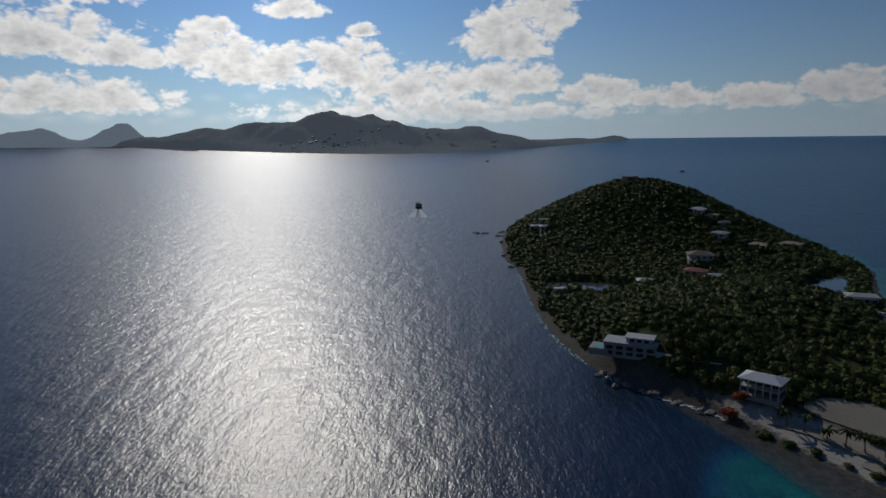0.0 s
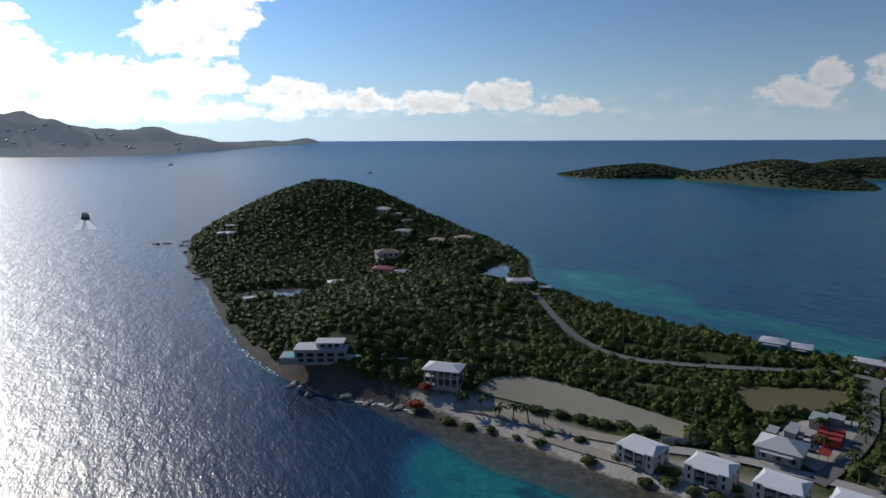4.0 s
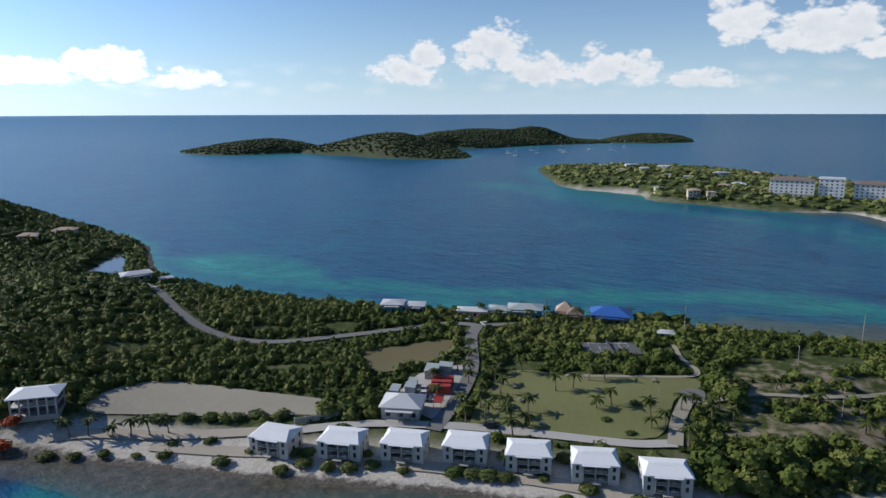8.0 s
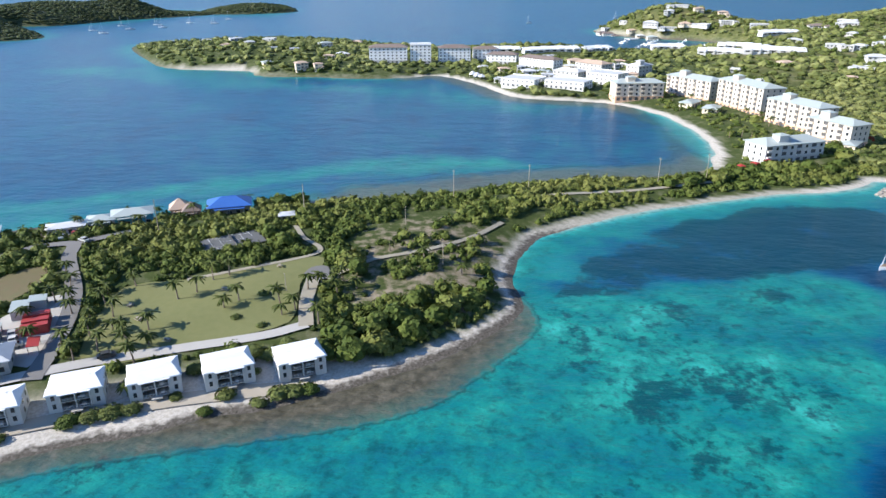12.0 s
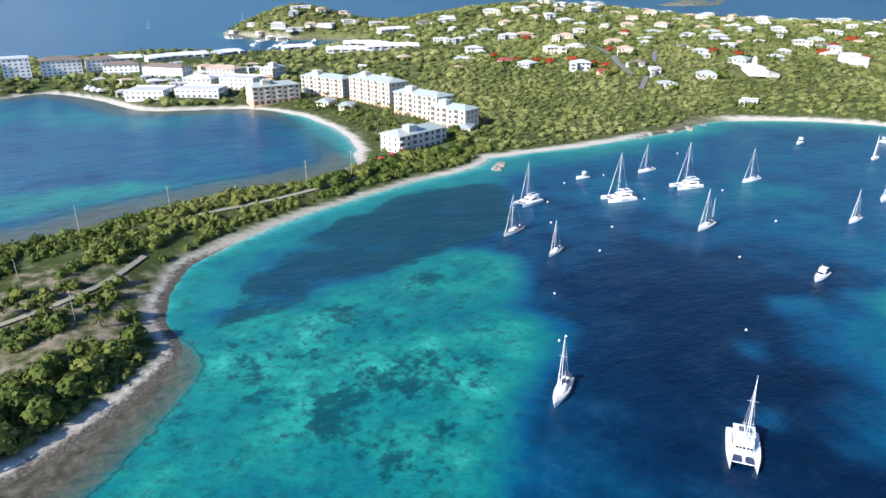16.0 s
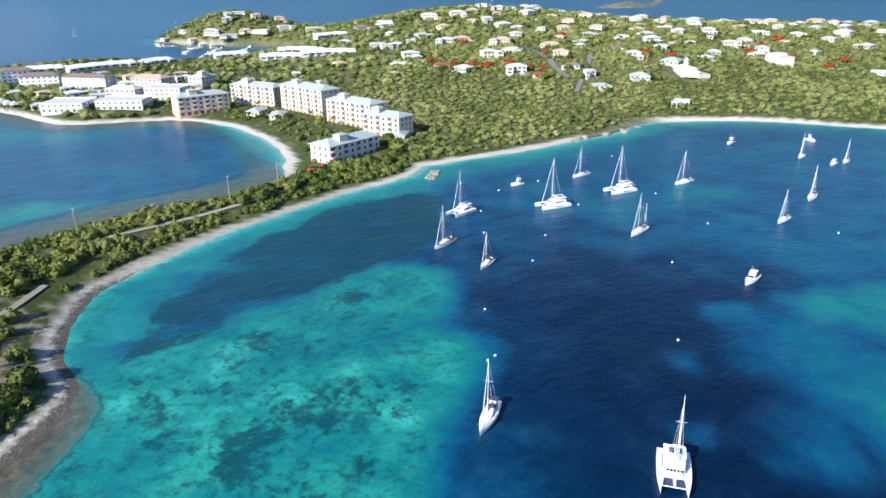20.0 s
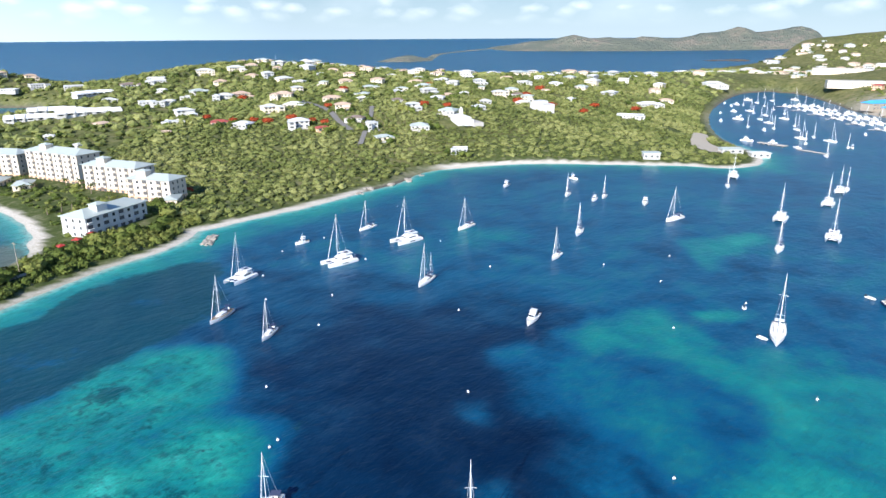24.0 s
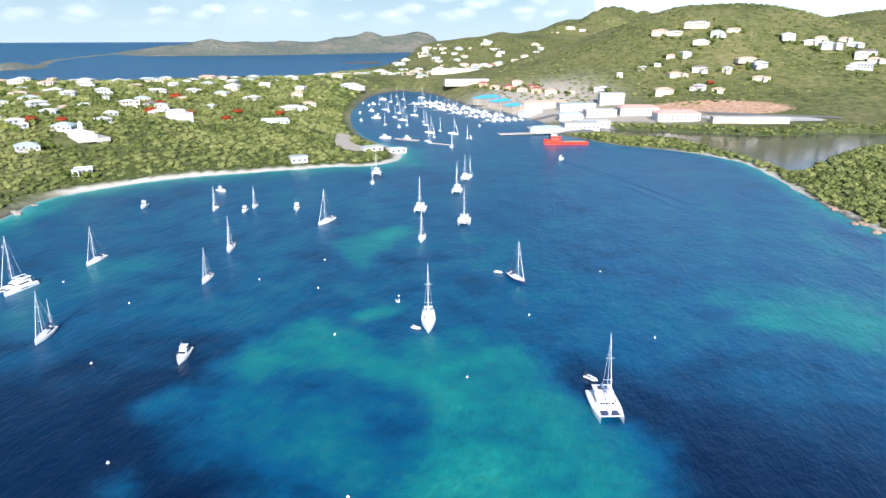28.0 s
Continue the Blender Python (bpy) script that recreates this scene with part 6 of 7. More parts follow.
for a, b, w, h in [(-10, 0, 14, 7), (3, 1, 12, 9), (13, -1, 9, 6.4)]:
    bit("wall", mansion, WHITE, (a, b, h / 2 - 1), (w, 12, h + 2))
    bit("roof", mansion, ROOF_WHITE, (a, b, h + .2), (w + .7, 12.7, .4))
    for i in range(int(w / 3)):
        for s in range(2):
            window(mansion, (a - w / 2 + 1.6 + 3 * i, b - 6.02, 1.7 + 3.1 * s), (1.6, 1.7))

# ---- harbour front ----
def dock(x, y, rz, w, d, label, piles=8, z=1.3):
    v = thing("jetty", label, "jetty", x, y, 0, rz, "jetties")
    bit("deck", v, CONCRETE, (0, 0, z), (w, d, .4))
    for i in range(piles):
        for s in (-1, 1):
            part("post", tube((-w / 2 + (i + .5) * w / piles, s * d * .42, -1), (-w / 2 + (i + .5) * w / piles, s * d * .42, z), .3, .3, 6), WOOD, v)
    return v


def shed(x, y, rz, w, d, h, wall, roof, label, rise=2.0, flat=False, n=None, name="harbour_building"):
    v = thing(name, label, "building", x, y, None, rz, "harbour buildings", max(w, d) * .55)
    bit("wall", v, wall, (0, 0, h / 2 - 1), (w, d, h + 2))
    if flat:
        bit("roof", v, roof, (0, 0, h + .2), (w + 1, d + 1, .5))
    else:
        part("roof", hip_roof(w, d, h, rise, .8, .7), roof, v)
    n = max(3, int(w / 4.5)) if n is None else n
    windows_at = []
    for s in range(max(1, int(h / 3.4))):
        for face in (-1, 1):
            for i in range(n):
                windows_at.append(((-w / 2 + (i + .5) * w / n, face * (d / 2 + .02), 1.8 + 3.3 * s), (w / n * .42, 1.5), 0))
    if windows_at:
        windows(v, windows_at, pane=GLASS_FAR)
    return v


shed(85, -712, 20, 34, 15, 5.5, WHITE, ROOF_GREY, "open ferry terminal with a pale teal roof on the quay", 2.4)
dock(100, -694, 22, 60, 10, "long concrete ferry quay on piles", 12)
shed(52, -728, 20, 36, 16, 6, WHITE, CONCRETE, "white flat-roofed ferry hall beside the quay", flat=True)
shed(38, -752, 15, 30, 14, 5, GREYWALL, ROOF_WHITE, "grey harbour office with a white roof", flat=True)
shed(181, -962, 60, 40, 16, 7, WOOD, ROOF_SKY, "marina building with a bright blue roof", 3.2)
shed(158, -926, 60, 30, 15, 7, WOOD, ROOF_SKY, "marina shops with a bright blue roof", 3.2)
shed(133, -892, 55, 34, 15, 6, WOOD, ROOF_SKY, "marina restaurant with a bright blue roof", 3.0)
shed(112, -850, 50, 26, 14, 5, WHITE, ROOF_WHITE, "low white marina store with a pitched roof", 1.6)
shed(100, -900, 30, 60, 16, 7, CREAM, ROOF_TAN, "long cream shop row behind the marina", 2.4)
shed(60, -880, 20, 44, 18, 8, WHITE, ROOF_GREY, "white shop building behind the marina", flat=True)
shed(18, -925, 10, 30, 18, 13, WHITE, ROOF_WHITE, "white four-storey office block on the slope", flat=True)
shed(-10, -848, 14, 44, 20, 8, WHITE, ROOF_PINK, "long white shopping arcade with pink roofs", 3)
shed(-48, -806, 14, 46, 20, 8, WHITE, ROOF_PINK, "long white shopping arcade with pink roofs", 3)
shed(32, -830, 14, 34, 18, 7, WHITE, ROOF_WHITE, "flat-roofed white store above the harbour", flat=True)
shed(64, -800, 14, 26, 14, 6, WHITE, ROOF_GREY, "white harbour store with a grey roof", 2)
shed(-120, -795, 6, 76, 12, 6, PALE, CONCRETE, "long concrete retaining terrace below the cut slope", flat=True, n=0)
for i, (hx, hy) in enumerate([(96, -1002), (118, -1018), (140, -1034), (162, -1050), (184, -1070), (128, -1052), (152, -1078), (206, -1096)]):
    house(hx, hy, 19, 2 + i % 2, 7700 + i, "terracotta roofed houses", where="above the marina")
shed(240, -1130, 20, 70, 24, 8, CREAM, CONCRETE, "long pale warehouse above the harbour head", flat=True)
shed(300, -1330, 10, 80, 26, 8, CREAM, CONCRETE, "pale warehouse in the valley", flat=True)
shed(220, -1480, 10, 70, 30, 9, CREAM, ROOF_RED, "large store with a red front", 2)
shed(330, -1560, 10, 60, 30, 8, WHITE, ROOF_WHITE, "white school building in the valley", flat=True)
shed(196, -566, 40, 14, 8, 3.4, WHITE, ROOF_WHITE, "small white building on the sandy point", 1, name="point_house")
shed(214, -556, 40, 16, 9, 3.4, WHITE, ROOF_GREY, "low white building on the sandy point", 1, name="point_house")
shed(252, -498, 35, 12, 8, 4, GREYWALL, ROOF_GREY, "roofless grey stone ruin behind the beach", flat=True, name="ruin")
draped("car_park.001", loop([(205, -560), (230, -575), (248, -600), (262, -640), (275, -640), (250, -570), (225, -545)], 3), SAND, .5, 8)
for plot_ in (loop([(205, -560), (230, -575), (248, -600), (262, -640), (275, -640), (250, -570), (225, -545)], 3), loop([(30, -700), (66, -700), (90, -725), (70, -760), (30, -770), (14, -730)], 3)):
    CLEAR.append(plot_)
draped("quay_yard", loop([(30, -700), (66, -700), (90, -725), (70, -760), (30, -770), (14, -730)], 3), ASPHALT, .6, 12)
draped("harbour_road", lane([(120, -800), (60, -850), (-30, -870), (-120, -850), (-220, -830)], 12), ASPHALT, .6, 12)
draped("quarry_floor", loop([(-80, -838), (-150, -838), (-190, -828), (-190, -808), (-90, -812)], 3), CONCRETE, .6, 12)
dock(205, -632, -20, 26, 5, "concrete jetty on the point's sheltered side", 6)
dock(170, -616, -20, 26, 2.0, "thin floating pontoon off the point", 6, .5)
ship = thing("supply_ship", "orange-red supply ship moored at the quay", "ship", 62, -640, 0, 15)
hull = []
for px, hw, hz in [(-19, 3.2, 2.2), (-16, 3.8, 2.2), (6, 3.8, 2.3), (13, 3.3, 3.6), (18, 1.6, 4.3), (20, .2, 4.6)]:
    hull.append([(px, -hw, hz), (px, -hw * .8, -.6), (px, hw * .8, -.6), (px, hw, hz)])
part("hull", solid(hull), ORANGE, ship)
bit("bridge", ship, ORANGE, (11, 0, 5.4), (7, 6, 4.2))
bit("bridge_windows", ship, GLASS, (11, 0, 6.4), (7.1, 6.1, .9))
bit("wheelhouse", ship, WHITE, (11.5, 0, 8.2), (5, 5, 1.6))
part("mast", tube((11, 0, 8), (11, 0, 13.5), .25, .12), ORANGE, ship)
part("funnel", tube((6, 1.6, 3), (6, 1.6, 7.5), .7, .6, 8), ORANGE, ship)
bit("cargo_deck", ship, WOOD, (-7, 0, 2.35), (20, 6.2, .2))

# ---- boats ----
def loft(length, beam, free, sheer=.35, stern=.75, deep=.5):
    """A boat's hull along +y, from stern to bow."""
    rings = []
    for s in np.linspace(0, 1, 11):
        half = beam / 2 * (stern + (1 - stern) * math.sin(min(s / .45, 1) * math.pi / 2)) * (1 if s < .45 else max(1 - ((s - .45) / .55) ** 2.1, .015))
        top = free + sheer * (2 * s - .7) ** 2 * (1 if s > .35 else .4)
        y = (s - .5) * length + (.04 * length * s**3)
        low = -deep * math.sin(math.pi * min(.15 + s * .85, 1)) - .05
        rings.append([(-half, y, top), (-half * .94, y, top * .35), (-half * .55, y - .02 * length * s, low * .8), (0, y - .03 * length * s, low), (half * .55, y - .02 * length * s, low * .8),
                      (half * .94, y, top * .35), (half, y, top)])
    return solid(rings)


def rig(b, y, height, boom, z, spreaders=2, cover=CANVAS, bow=None, stern=None):
    mast = part("mast", tube((0, y, z), (0, y - .01 * height, z + height), .11, .07, 8), ALLOY, b)
    for k in range(spreaders):
        zz = z + height * (k + 1) / (spreaders + 1.1)
        bit("spreader", mast, ALLOY, (0, y, zz), (height * .13, .08, .08))
    if boom:
        m = part("boom", tube((0, y - .2, z + 1.7), (0, y - boom, z + 1.6), .09, .08), ALLOY, b)
        part("sail_cover", tube((0, y - .3, z + 1.95), (0, y - boom + .3, z + 1.8), .26, .16, 8), cover, m)
    if bow is not None:
        part("furled_jib", tube((0, bow, z * .8), (0, y + .1, z + height * .94), .10, .04), HULL, b)
        part("backstay", tube((0, stern, z * .8), (0, y, z + height), .03, .03, 4), ALLOY, b)
    for s in (-1, 1):
        part("shroud", tube((s * height * .085, y - .3, z * .9), (0, y, z + height * .9), .025, .025, 4), ALLOY, b)


def sailboat(length, masts=1, hull_mat=HULL, label="", canvas=CANVAS, deck=DECK, far=False):
    """A single-hulled sailing yacht with its bow towards +y."""
    b = thing("sailboat", label or "white sailing yacht at anchor in the bay", "sailboat", 0, 0, 0, 0, "moored sailing yachts")
    beam, free = length * .29, length * .085
    part("hull", loft(length, beam, free), hull_mat, b, smooth=False)
    part("deck", loft(length * .96, beam * .93, free + .12, .33, .75, -free * .9), deck, b)
    cabin = [[(-w, y, free + .1), (-w * .85, y, free + h), (w * .85, y, free + h), (w, y, free + .1)] for y, w, h in
             [(-length * .16, beam * .30, .75), (length * .08, beam * .29, .7), (length * .2, beam * .2, .45), (length * .27, beam * .1, .15)]]
    c = part("cabin", solid(cabin), HULL, b)
    if far:
        part("mast", tube((0, length * .1, free), (0, length * .09, length * 1.3), .16, .1, 6), ALLOY, b)
        part("boom", tube((0, length * .08, free + 1.8), (0, -length * .26, free + 1.7), .24, .16, 6), canvas, b)
        part("furled_jib", tube((0, length * .49, free), (0, length * .1, length * 1.2), .14, .05), HULL, b)
        return b
    for s in (-1, 1):
        bit("cabin_window", c, GLASS, (s * beam * .278, -length * .02, free + .5), (.07, length * .18, .2))
    bit("cockpit", b, TEAK, (0, -length * .30, free + .14), (beam * .42, length * .2, .12))
    bit("sprayhood", b, canvas, (0, -length * .19, free + .95), (beam * .52, length * .07, .55), rx=-12)
    bimini = bit("bimini", b, canvas, (0, -length * .34, free + 1.9), (beam * .6, length * .14, .08))
    part("wheel", tube((0, -length * .36, free + .7), (0, -length * .365, free + .7), .45, .45, 10), ALLOY, b)
    rig(b, length * .10, length * 1.22, length * .36, free + .1, 2, canvas, length * .49, -length * .48)
    if masts == 2:
        rig(b, -length * .38, length * .8, length * .16, free + .1, 1, canvas)
    for s in (-1, 1):
        bm = bmesh.new()
        for k in range(7):
            bmesh.ops.create_cube(bm, size=1, matrix=pose(s * beam * (.44 - .028 * max(0, k - 2) ** 1.3), -length * .40 + k * length * .13, free + .45) @ Matrix.Diagonal((.05, .05, .65, 1)))
        part("guard_rail", bm, ALLOY, b)
    return b


def catamaran(length, label="", dark=True):
    b = thing("catamaran", label or "white cruising catamaran moored in the bay", "catamaran", 0, 0, 0, 0, "moored catamarans")
    beam, free = length * .54, length * .105
    for s in (-1, 1):
        h = part("hull", loft(length, length * .135, free, .2, .8), HULL, b)
        h.matrix_basis = pose(s * beam * .385, 0, 0)
        bit("hull_window", h, GLASS, (s * length * .064, -length * .05, free * .62), (.06, length * .22, .28))
        bit("stern_step", h, DECK, (0, -length * .5, free * .35), (length * .09, length * .06, free * .5))
    bit("bridge_deck", b, HULL, (0, -length * .10, free * .85), (beam * .78, length * .62, free * .5))
    house_ = [[(-w, y, free), (-w * .86, y + dy, free + h), (w * .86, y + dy, free + h), (w, y, free)] for y, w, h, dy in
              [(-length * .36, beam * .36, 1.5, 0), (-length * .05, beam * .36, 1.55, 0), (length * .10, beam * .33, 1.25, -.4), (length * .19, beam * .26, .25, -.2)]]
    saloon = part("saloon", solid(house_), HULL, b)
    for s in (-1, 1):
        bit("saloon_window", saloon, GLASS, (s * beam * .335, -length * .12, free + .85), (.12, length * .3, .5), ry=s * -6)
    for k in range(5):
        bit("front_window", saloon, GLASS, (-beam * .2 + k * beam * .1, length * .125, free + .98), (beam * .075, .1, .5), rx=38)
    bit("hardtop", b, HULL, (0, -length * .24, free + 2.35), (beam * .66, length * .30, .16))
    bit("cockpit_shade", b, CANVAS if dark else HULL, (0, -length * .2, free + 2.9), (beam * .34, length * .13, .12))
    bit("helm_seat", b, CANVAS, (beam * .14, -length * .2, free + 1.95), (beam * .2, length * .08, .6))
    bit("cockpit", b, TEAK, (0, -length * .38, free * 1.12), (beam * .6, length * .12, .14))
    net = bit("trampoline", b, CANVAS, (0, length * .31, free * .86), (beam * .62, length * .22, .05))
    part("crossbeam", tube((-beam * .39, length * .425, free * .95), (beam * .39, length * .425, free * .95), .13, .13), ALLOY, b)
    bit("catwalk", b, HULL, (0, length * .32, free * .92), (beam * .08, length * .23, .1))
    for s in (-1, 1):
        part("davit", tube((s * beam * .2, -length * .44, free), (s * beam * .2, -length * .52, free + 1.3), .06, .06), ALLOY, b)
    rig(b, length * .06, length * 1.35, length * .42, free + 1.2, 2, HULL, length * .42, -length * .3)
    return b


def motorboat(length, label="", far=False):
    b = thing("motorboat", label or "white motor yacht at a mooring", "motorboat", 0, 0, 0, 0, "motorboats")
    beam, free = length * .34, length * .11
    part("hull", loft(length, beam, free, .45, .92), HULL, b)
    part("deck", loft(length * .94, beam * .9, free + .1, .42, .92, -free * .9), DECK, b)
    c = part("cabin", solid([[(-w, y, free), (-w * .84, y + d, free + h), (w * .84, y + d, free + h), (w, y, free)] for y, w, h, d in
                             [(-length * .18, beam * .38, 1.7, 0), (length * .05, beam * .37, 1.7, -.3), (length * .2, beam * .26, .3, -.2)]]), HULL, b)
    bit("hardtop", b, HULL, (0, -length * .12, free + 2.4), (beam * .66, length * .28, .14))
    if far:
        return b
    bit("windscreen", c, GLASS, (0, length * .115, free + 1.1), (beam * .54, .1, .8), rx=38)
    for s in (-1, 1):
        bit("side_window", c, GLASS, (s * beam * .345, -length * .06, free + 1.1), (.1, length * .18, .55))
        bit("rail", b, ALLOY, (s * beam * .38, length * .22, free + .75), (.05, length * .3, .05), rz=s * 14)
    for s in (-1, 1):
        bit("hardtop_post", b, ALLOY, (s * beam * .28, -length * .2, free + 1.9), (.09, .09, 1.1))
    bit("cockpit", b, TEAK, (0, -length * .34, free + .14), (beam * .66, length * .24, .12))
    for s in (-1, 1):
        bit("outboard", b, DARK, (s * beam * .16, -length * .52, free * .8), (.45, .6, 1.0))
    part("aerial", tube((beam * .2, -length * .1, free + 2.4), (beam * .2, -length * .16, free + 4.8), .04, .02, 5), ALLOY, b)
    return b


def dinghy():
    b = thing("dinghy", "small pale inflatable dinghy afloat", "dinghy", 0, 0, 0, 0, "dinghies")
    for s in (-1, 1):
        part("tube", tube((s * .62, -1.5, .3), (s * .55, 1.0, .35), .24, .22, 8), HULL, b)
        part("bow_tube", tube((s * .55, 1.0, .35), (0, 1.75, .45), .22, .2, 8), HULL, b)
    bit("floor", b, GREYWALL, (0, -.2, .2), (1.1, 2.6, .1))
    bit("seat", b, WOOD, (0, -.4, .45), (1.1, .3, .08))
    bit("outboard", b, DARK, (0, -1.7, .55), (.35, .4, .8))
    return b


def place(first_one, spots_):
    for k, (x, y, heading, size) in enumerate(spots_):
        m = pose(x, y, 0, 0, 0, heading)
        ob = copy_thing(first_one, m) if k else first_one
        ob.matrix_basis = m @ Matrix.Diagonal((size, size, size, 1))


place(catamaran(13.0), [(109, -105, 42, .93), (265, -158, 16, .95), (251, -196, -8, 1.05), (251, -236, -6, 1.05), (36, -194, 13, 1.05), (103, -363, 8, .95), (131, -383, 8, .95)])
place(catamaran(12.0, "white catamaran with a pale canopy moored off the point", False), [(185, -476, 15, 1.0), (122, -470, 10, .9), (120, -432, 6, 1.0)])
place(sailboat(13.2), [(143, -85, 38, .92), (280, -239, 5, .84), (244, -271, 3, .92), (197, -298, 20, .90), (172, -350, -13, 1.0), (117, -330, 8, .9)])
place(sailboat(11.0, label="smaller white sloop on its mooring"), [(214, -135, 30, .86), (186, -260, 12, .92), (242, -363, 20, .95), (120, -479, 10, 1.0), (178, -445, 20, .9), (223, -372, 18, .9)])
place(sailboat(12.5, 2, HULL, "white two-masted ketch at anchor", CANVAS), [(208, -202, 17, .97)])
place(sailboat(12.5, 1, HULL, "classic yacht with a wooden deck on its mooring", CANVAS, TEAK), [(238, -133, 24, .95)])
place(sailboat(15.5, 1, HULL, "large white racing yacht with broad spreaders", HULL), [(92, -237, 13, 1.05)])
place(sailboat(13.0, 1, HULL_BLUE, "navy-hulled cutter with a pale deck", CANVAS), [(68, -284, 35, .95)])
place(motorboat(10.5), [(157, -198, 16, .92), (198, -372, 22, .95), (284, -360, 20, .95), (224, -362, 15, .8)])
place(motorboat(7.0, "small open motorboat at a buoy"), [(285, -203, 0, 1.0), (263, -406, 70, 1.0), (63, -558, 150, 1.1), (150, -655, 20, 1.0), (162, 2399, -60, 2.2), (575, 1613, 40, 1.8)])
place(dinghy(), [(76, -291, 60, 1.1), (39.5, -209, 50, 1.2), (95, -232, 70, 1.0), (107, -253, 20, .9), (226, -367, 80, 1.0), (101, -361, 90, 1.0)])
MOORED = [(258, -739), (332, -956), (328, -999), (303, -889), (292, -868), (307, -960), (274, -852), (251, -783), (285, -922), (234, -740), (267, -808), (249, -831), (262, -882), (223, -771),
          (214, -744), (196, -686), (185, -656), (189, -700), (184, -627), (172, -683), (153, -655), (157, -599), (320, -1040), (300, -1075), (345, -1090), (278, -985)]
place(sailboat(11.5, label="white yacht moored in the crowded harbour", far=True), [(bx, by, 4 + 17 * (k % 4), .85 + .09 * (k % 4)) for k, (bx, by) in enumerate(MOORED)])
CRUISERS = [(322, -843), (295, -768), (316, -872), (287, -799), (294, -828), (237, -720), (207, -641), (229, -643), (359, -965), (340, -935), (342, -961), (350, -1033), (156, -743)]
place(motorboat(9.5, "white cabin cruiser at a harbour mooring", True), [(bx, by, 6 + 23 * (k % 4), .8 + .12 * (k % 4)) for k, (bx, by) in enumerate(CRUISERS)])
BERTHS = []
for k in range(6):
    bx, by = 116 + 26.4 * k, -822 - 35.5 * k
    dock(bx + 24, by + 18.5, 37.7, 54, 3, "marina pontoon lined with boats", 4, .7)
    BERTHS += [(bx + .79 * a - .61 * s, by + .61 * a + .79 * s, 37.7 + 180 * (s < 0), .78 + .1 * ((j + k) % 4)) for j, a in enumerate((9, 18, 27, 36, 45)) for s in (-7.5, 7.5)]
place(motorboat(11.0, "white cabin cruiser in the marina", True), [b for n, b in enumerate(BERTHS) if n % 4])
place(sailboat(12.0, label="white yacht berthed at a marina pontoon", far=True), [b for n, b in enumerate(BERTHS) if n % 4 == 0])
CAY_BOATS = [(1230, 640, 20, 1.3), (1290, 690, 20, 1.2), (1330, 640, 30, 1.4), (1380, 600, 20, 1.3), (1450, 640, 20, 1.3), (1520, 600, 10, 1.2), (1500, 540, 20, 1.3), (1650, 560, 20, 1.2), (1420, 700, 20, 1.2)]
place(sailboat(12.0, label="white yacht at anchor off the wooded cay", far=True), CAY_BOATS)
place(sailboat(12.0, label="white yacht under bare poles out at sea", far=True), [(1650, -330, 30, 1.3), (2450, -1750, 40, 1.5), (1500, -120, 30, 1.2)])
COVE = [(960 + 22 * (k % 6) + 7 * (k // 6), -215 - 26 * (k // 6) - 9 * (k % 4), 30 * (k % 5), .9) for k in range(24)]
place(motorboat(9.0, "white boat moored in the crowded cove", True), COVE)
ferry = thing("ferry", "broad dark-hulled ferry heading out to sea", "ferry", -31, 855, 0, 4)
part("hull", loft(24, 9, 2.2, .4, .95), HULL_BLUE, ferry)
bit("lower_cabin", ferry, WHITE, (0, -1, 3.4), (8, 17, 2.6))
bit("cabin_windows", ferry, GLASS, (0, -1, 3.7), (8.1, 16, 1.0))
bit("upper_deck", ferry, WHITE, (0, -2, 5.0), (8, 15, .3))
bit("wheelhouse", ferry, WHITE, (0, 5, 6.1), (5, 4, 2))
bit("wheelhouse_window", ferry, GLASS, (0, 7.02, 6.4), (4.4, .1, .8))
bit("awning", ferry, CANVAS, (0, -4, 7.2), (7.4, 10, .15))
for s in (-1, 1):
    for k in range(4):
        bit("awning_post", ferry, ALLOY, (s * 3.5, -8.5 + 3 * k, 6.1), (.12, .12, 2.2))


def wake(name, line, w0, w1, label, mat):
    """A spreading pair of foam trails that lies on the sea behind a boat."""
    p = np.array(line, float)
    v = thing(name, label, "wake", *p[0], 0)
    d = np.gradient(p, axis=0)
    side = np.stack([-d[:, 1], d[:, 0]], 1) / np.linalg.norm(d, axis=1)[:, None]
    w = np.linspace(w0, w1, len(p))[:, None]
    for s in (-1, 1):
        a, b = p + s * side * w * .25, p + s * side * w * 1.0
        bm = bmesh.new()
        ra, rb = [[bm.verts.new((*(q - p[0]), .05 + .06 * (k % 2))) for k, q in enumerate(row)] for row in (a, b)]
        for i in range(len(p) - 1):
            bm.faces.new((ra[i], ra[i + 1], rb[i + 1], rb[i]))
        part("trail", bm, mat, v)


wake("boat_wake", [(-31 + .3 * i, 846 - 9 * i) for i in range(12)], 3, 12, "pale spreading wake behind the ferry", FOAM)
wake("boat_wake", [(168 + 16 * i, 2402 + 5 * i) for i in range(10)], 3, 10, "thin white wake behind a distant motorboat", FOAM)
wake("boat_wake", [(62 - 6.5 * i + .02 * i * i, -552 + 9.5 * i + .1 * i * i) for i in range(13)], 1.6, 9.0, "pale wake behind a speeding motorboat", WAKE)
BUOYS = [(240, -152), (187, -115), (164, -102), (144, -148), (181, -189), (208, -150), (88, -148), (166, -264), (119, -222), (73, -203), (108, -258), (262, -166), (246, -206), (284, -215), (239, -246),
         (200, -232), (150, -292), (60, -250), (36, -300), (140, -260), (163, -99), (225, -170), (282, -190), (20, -240), (300, -280)]
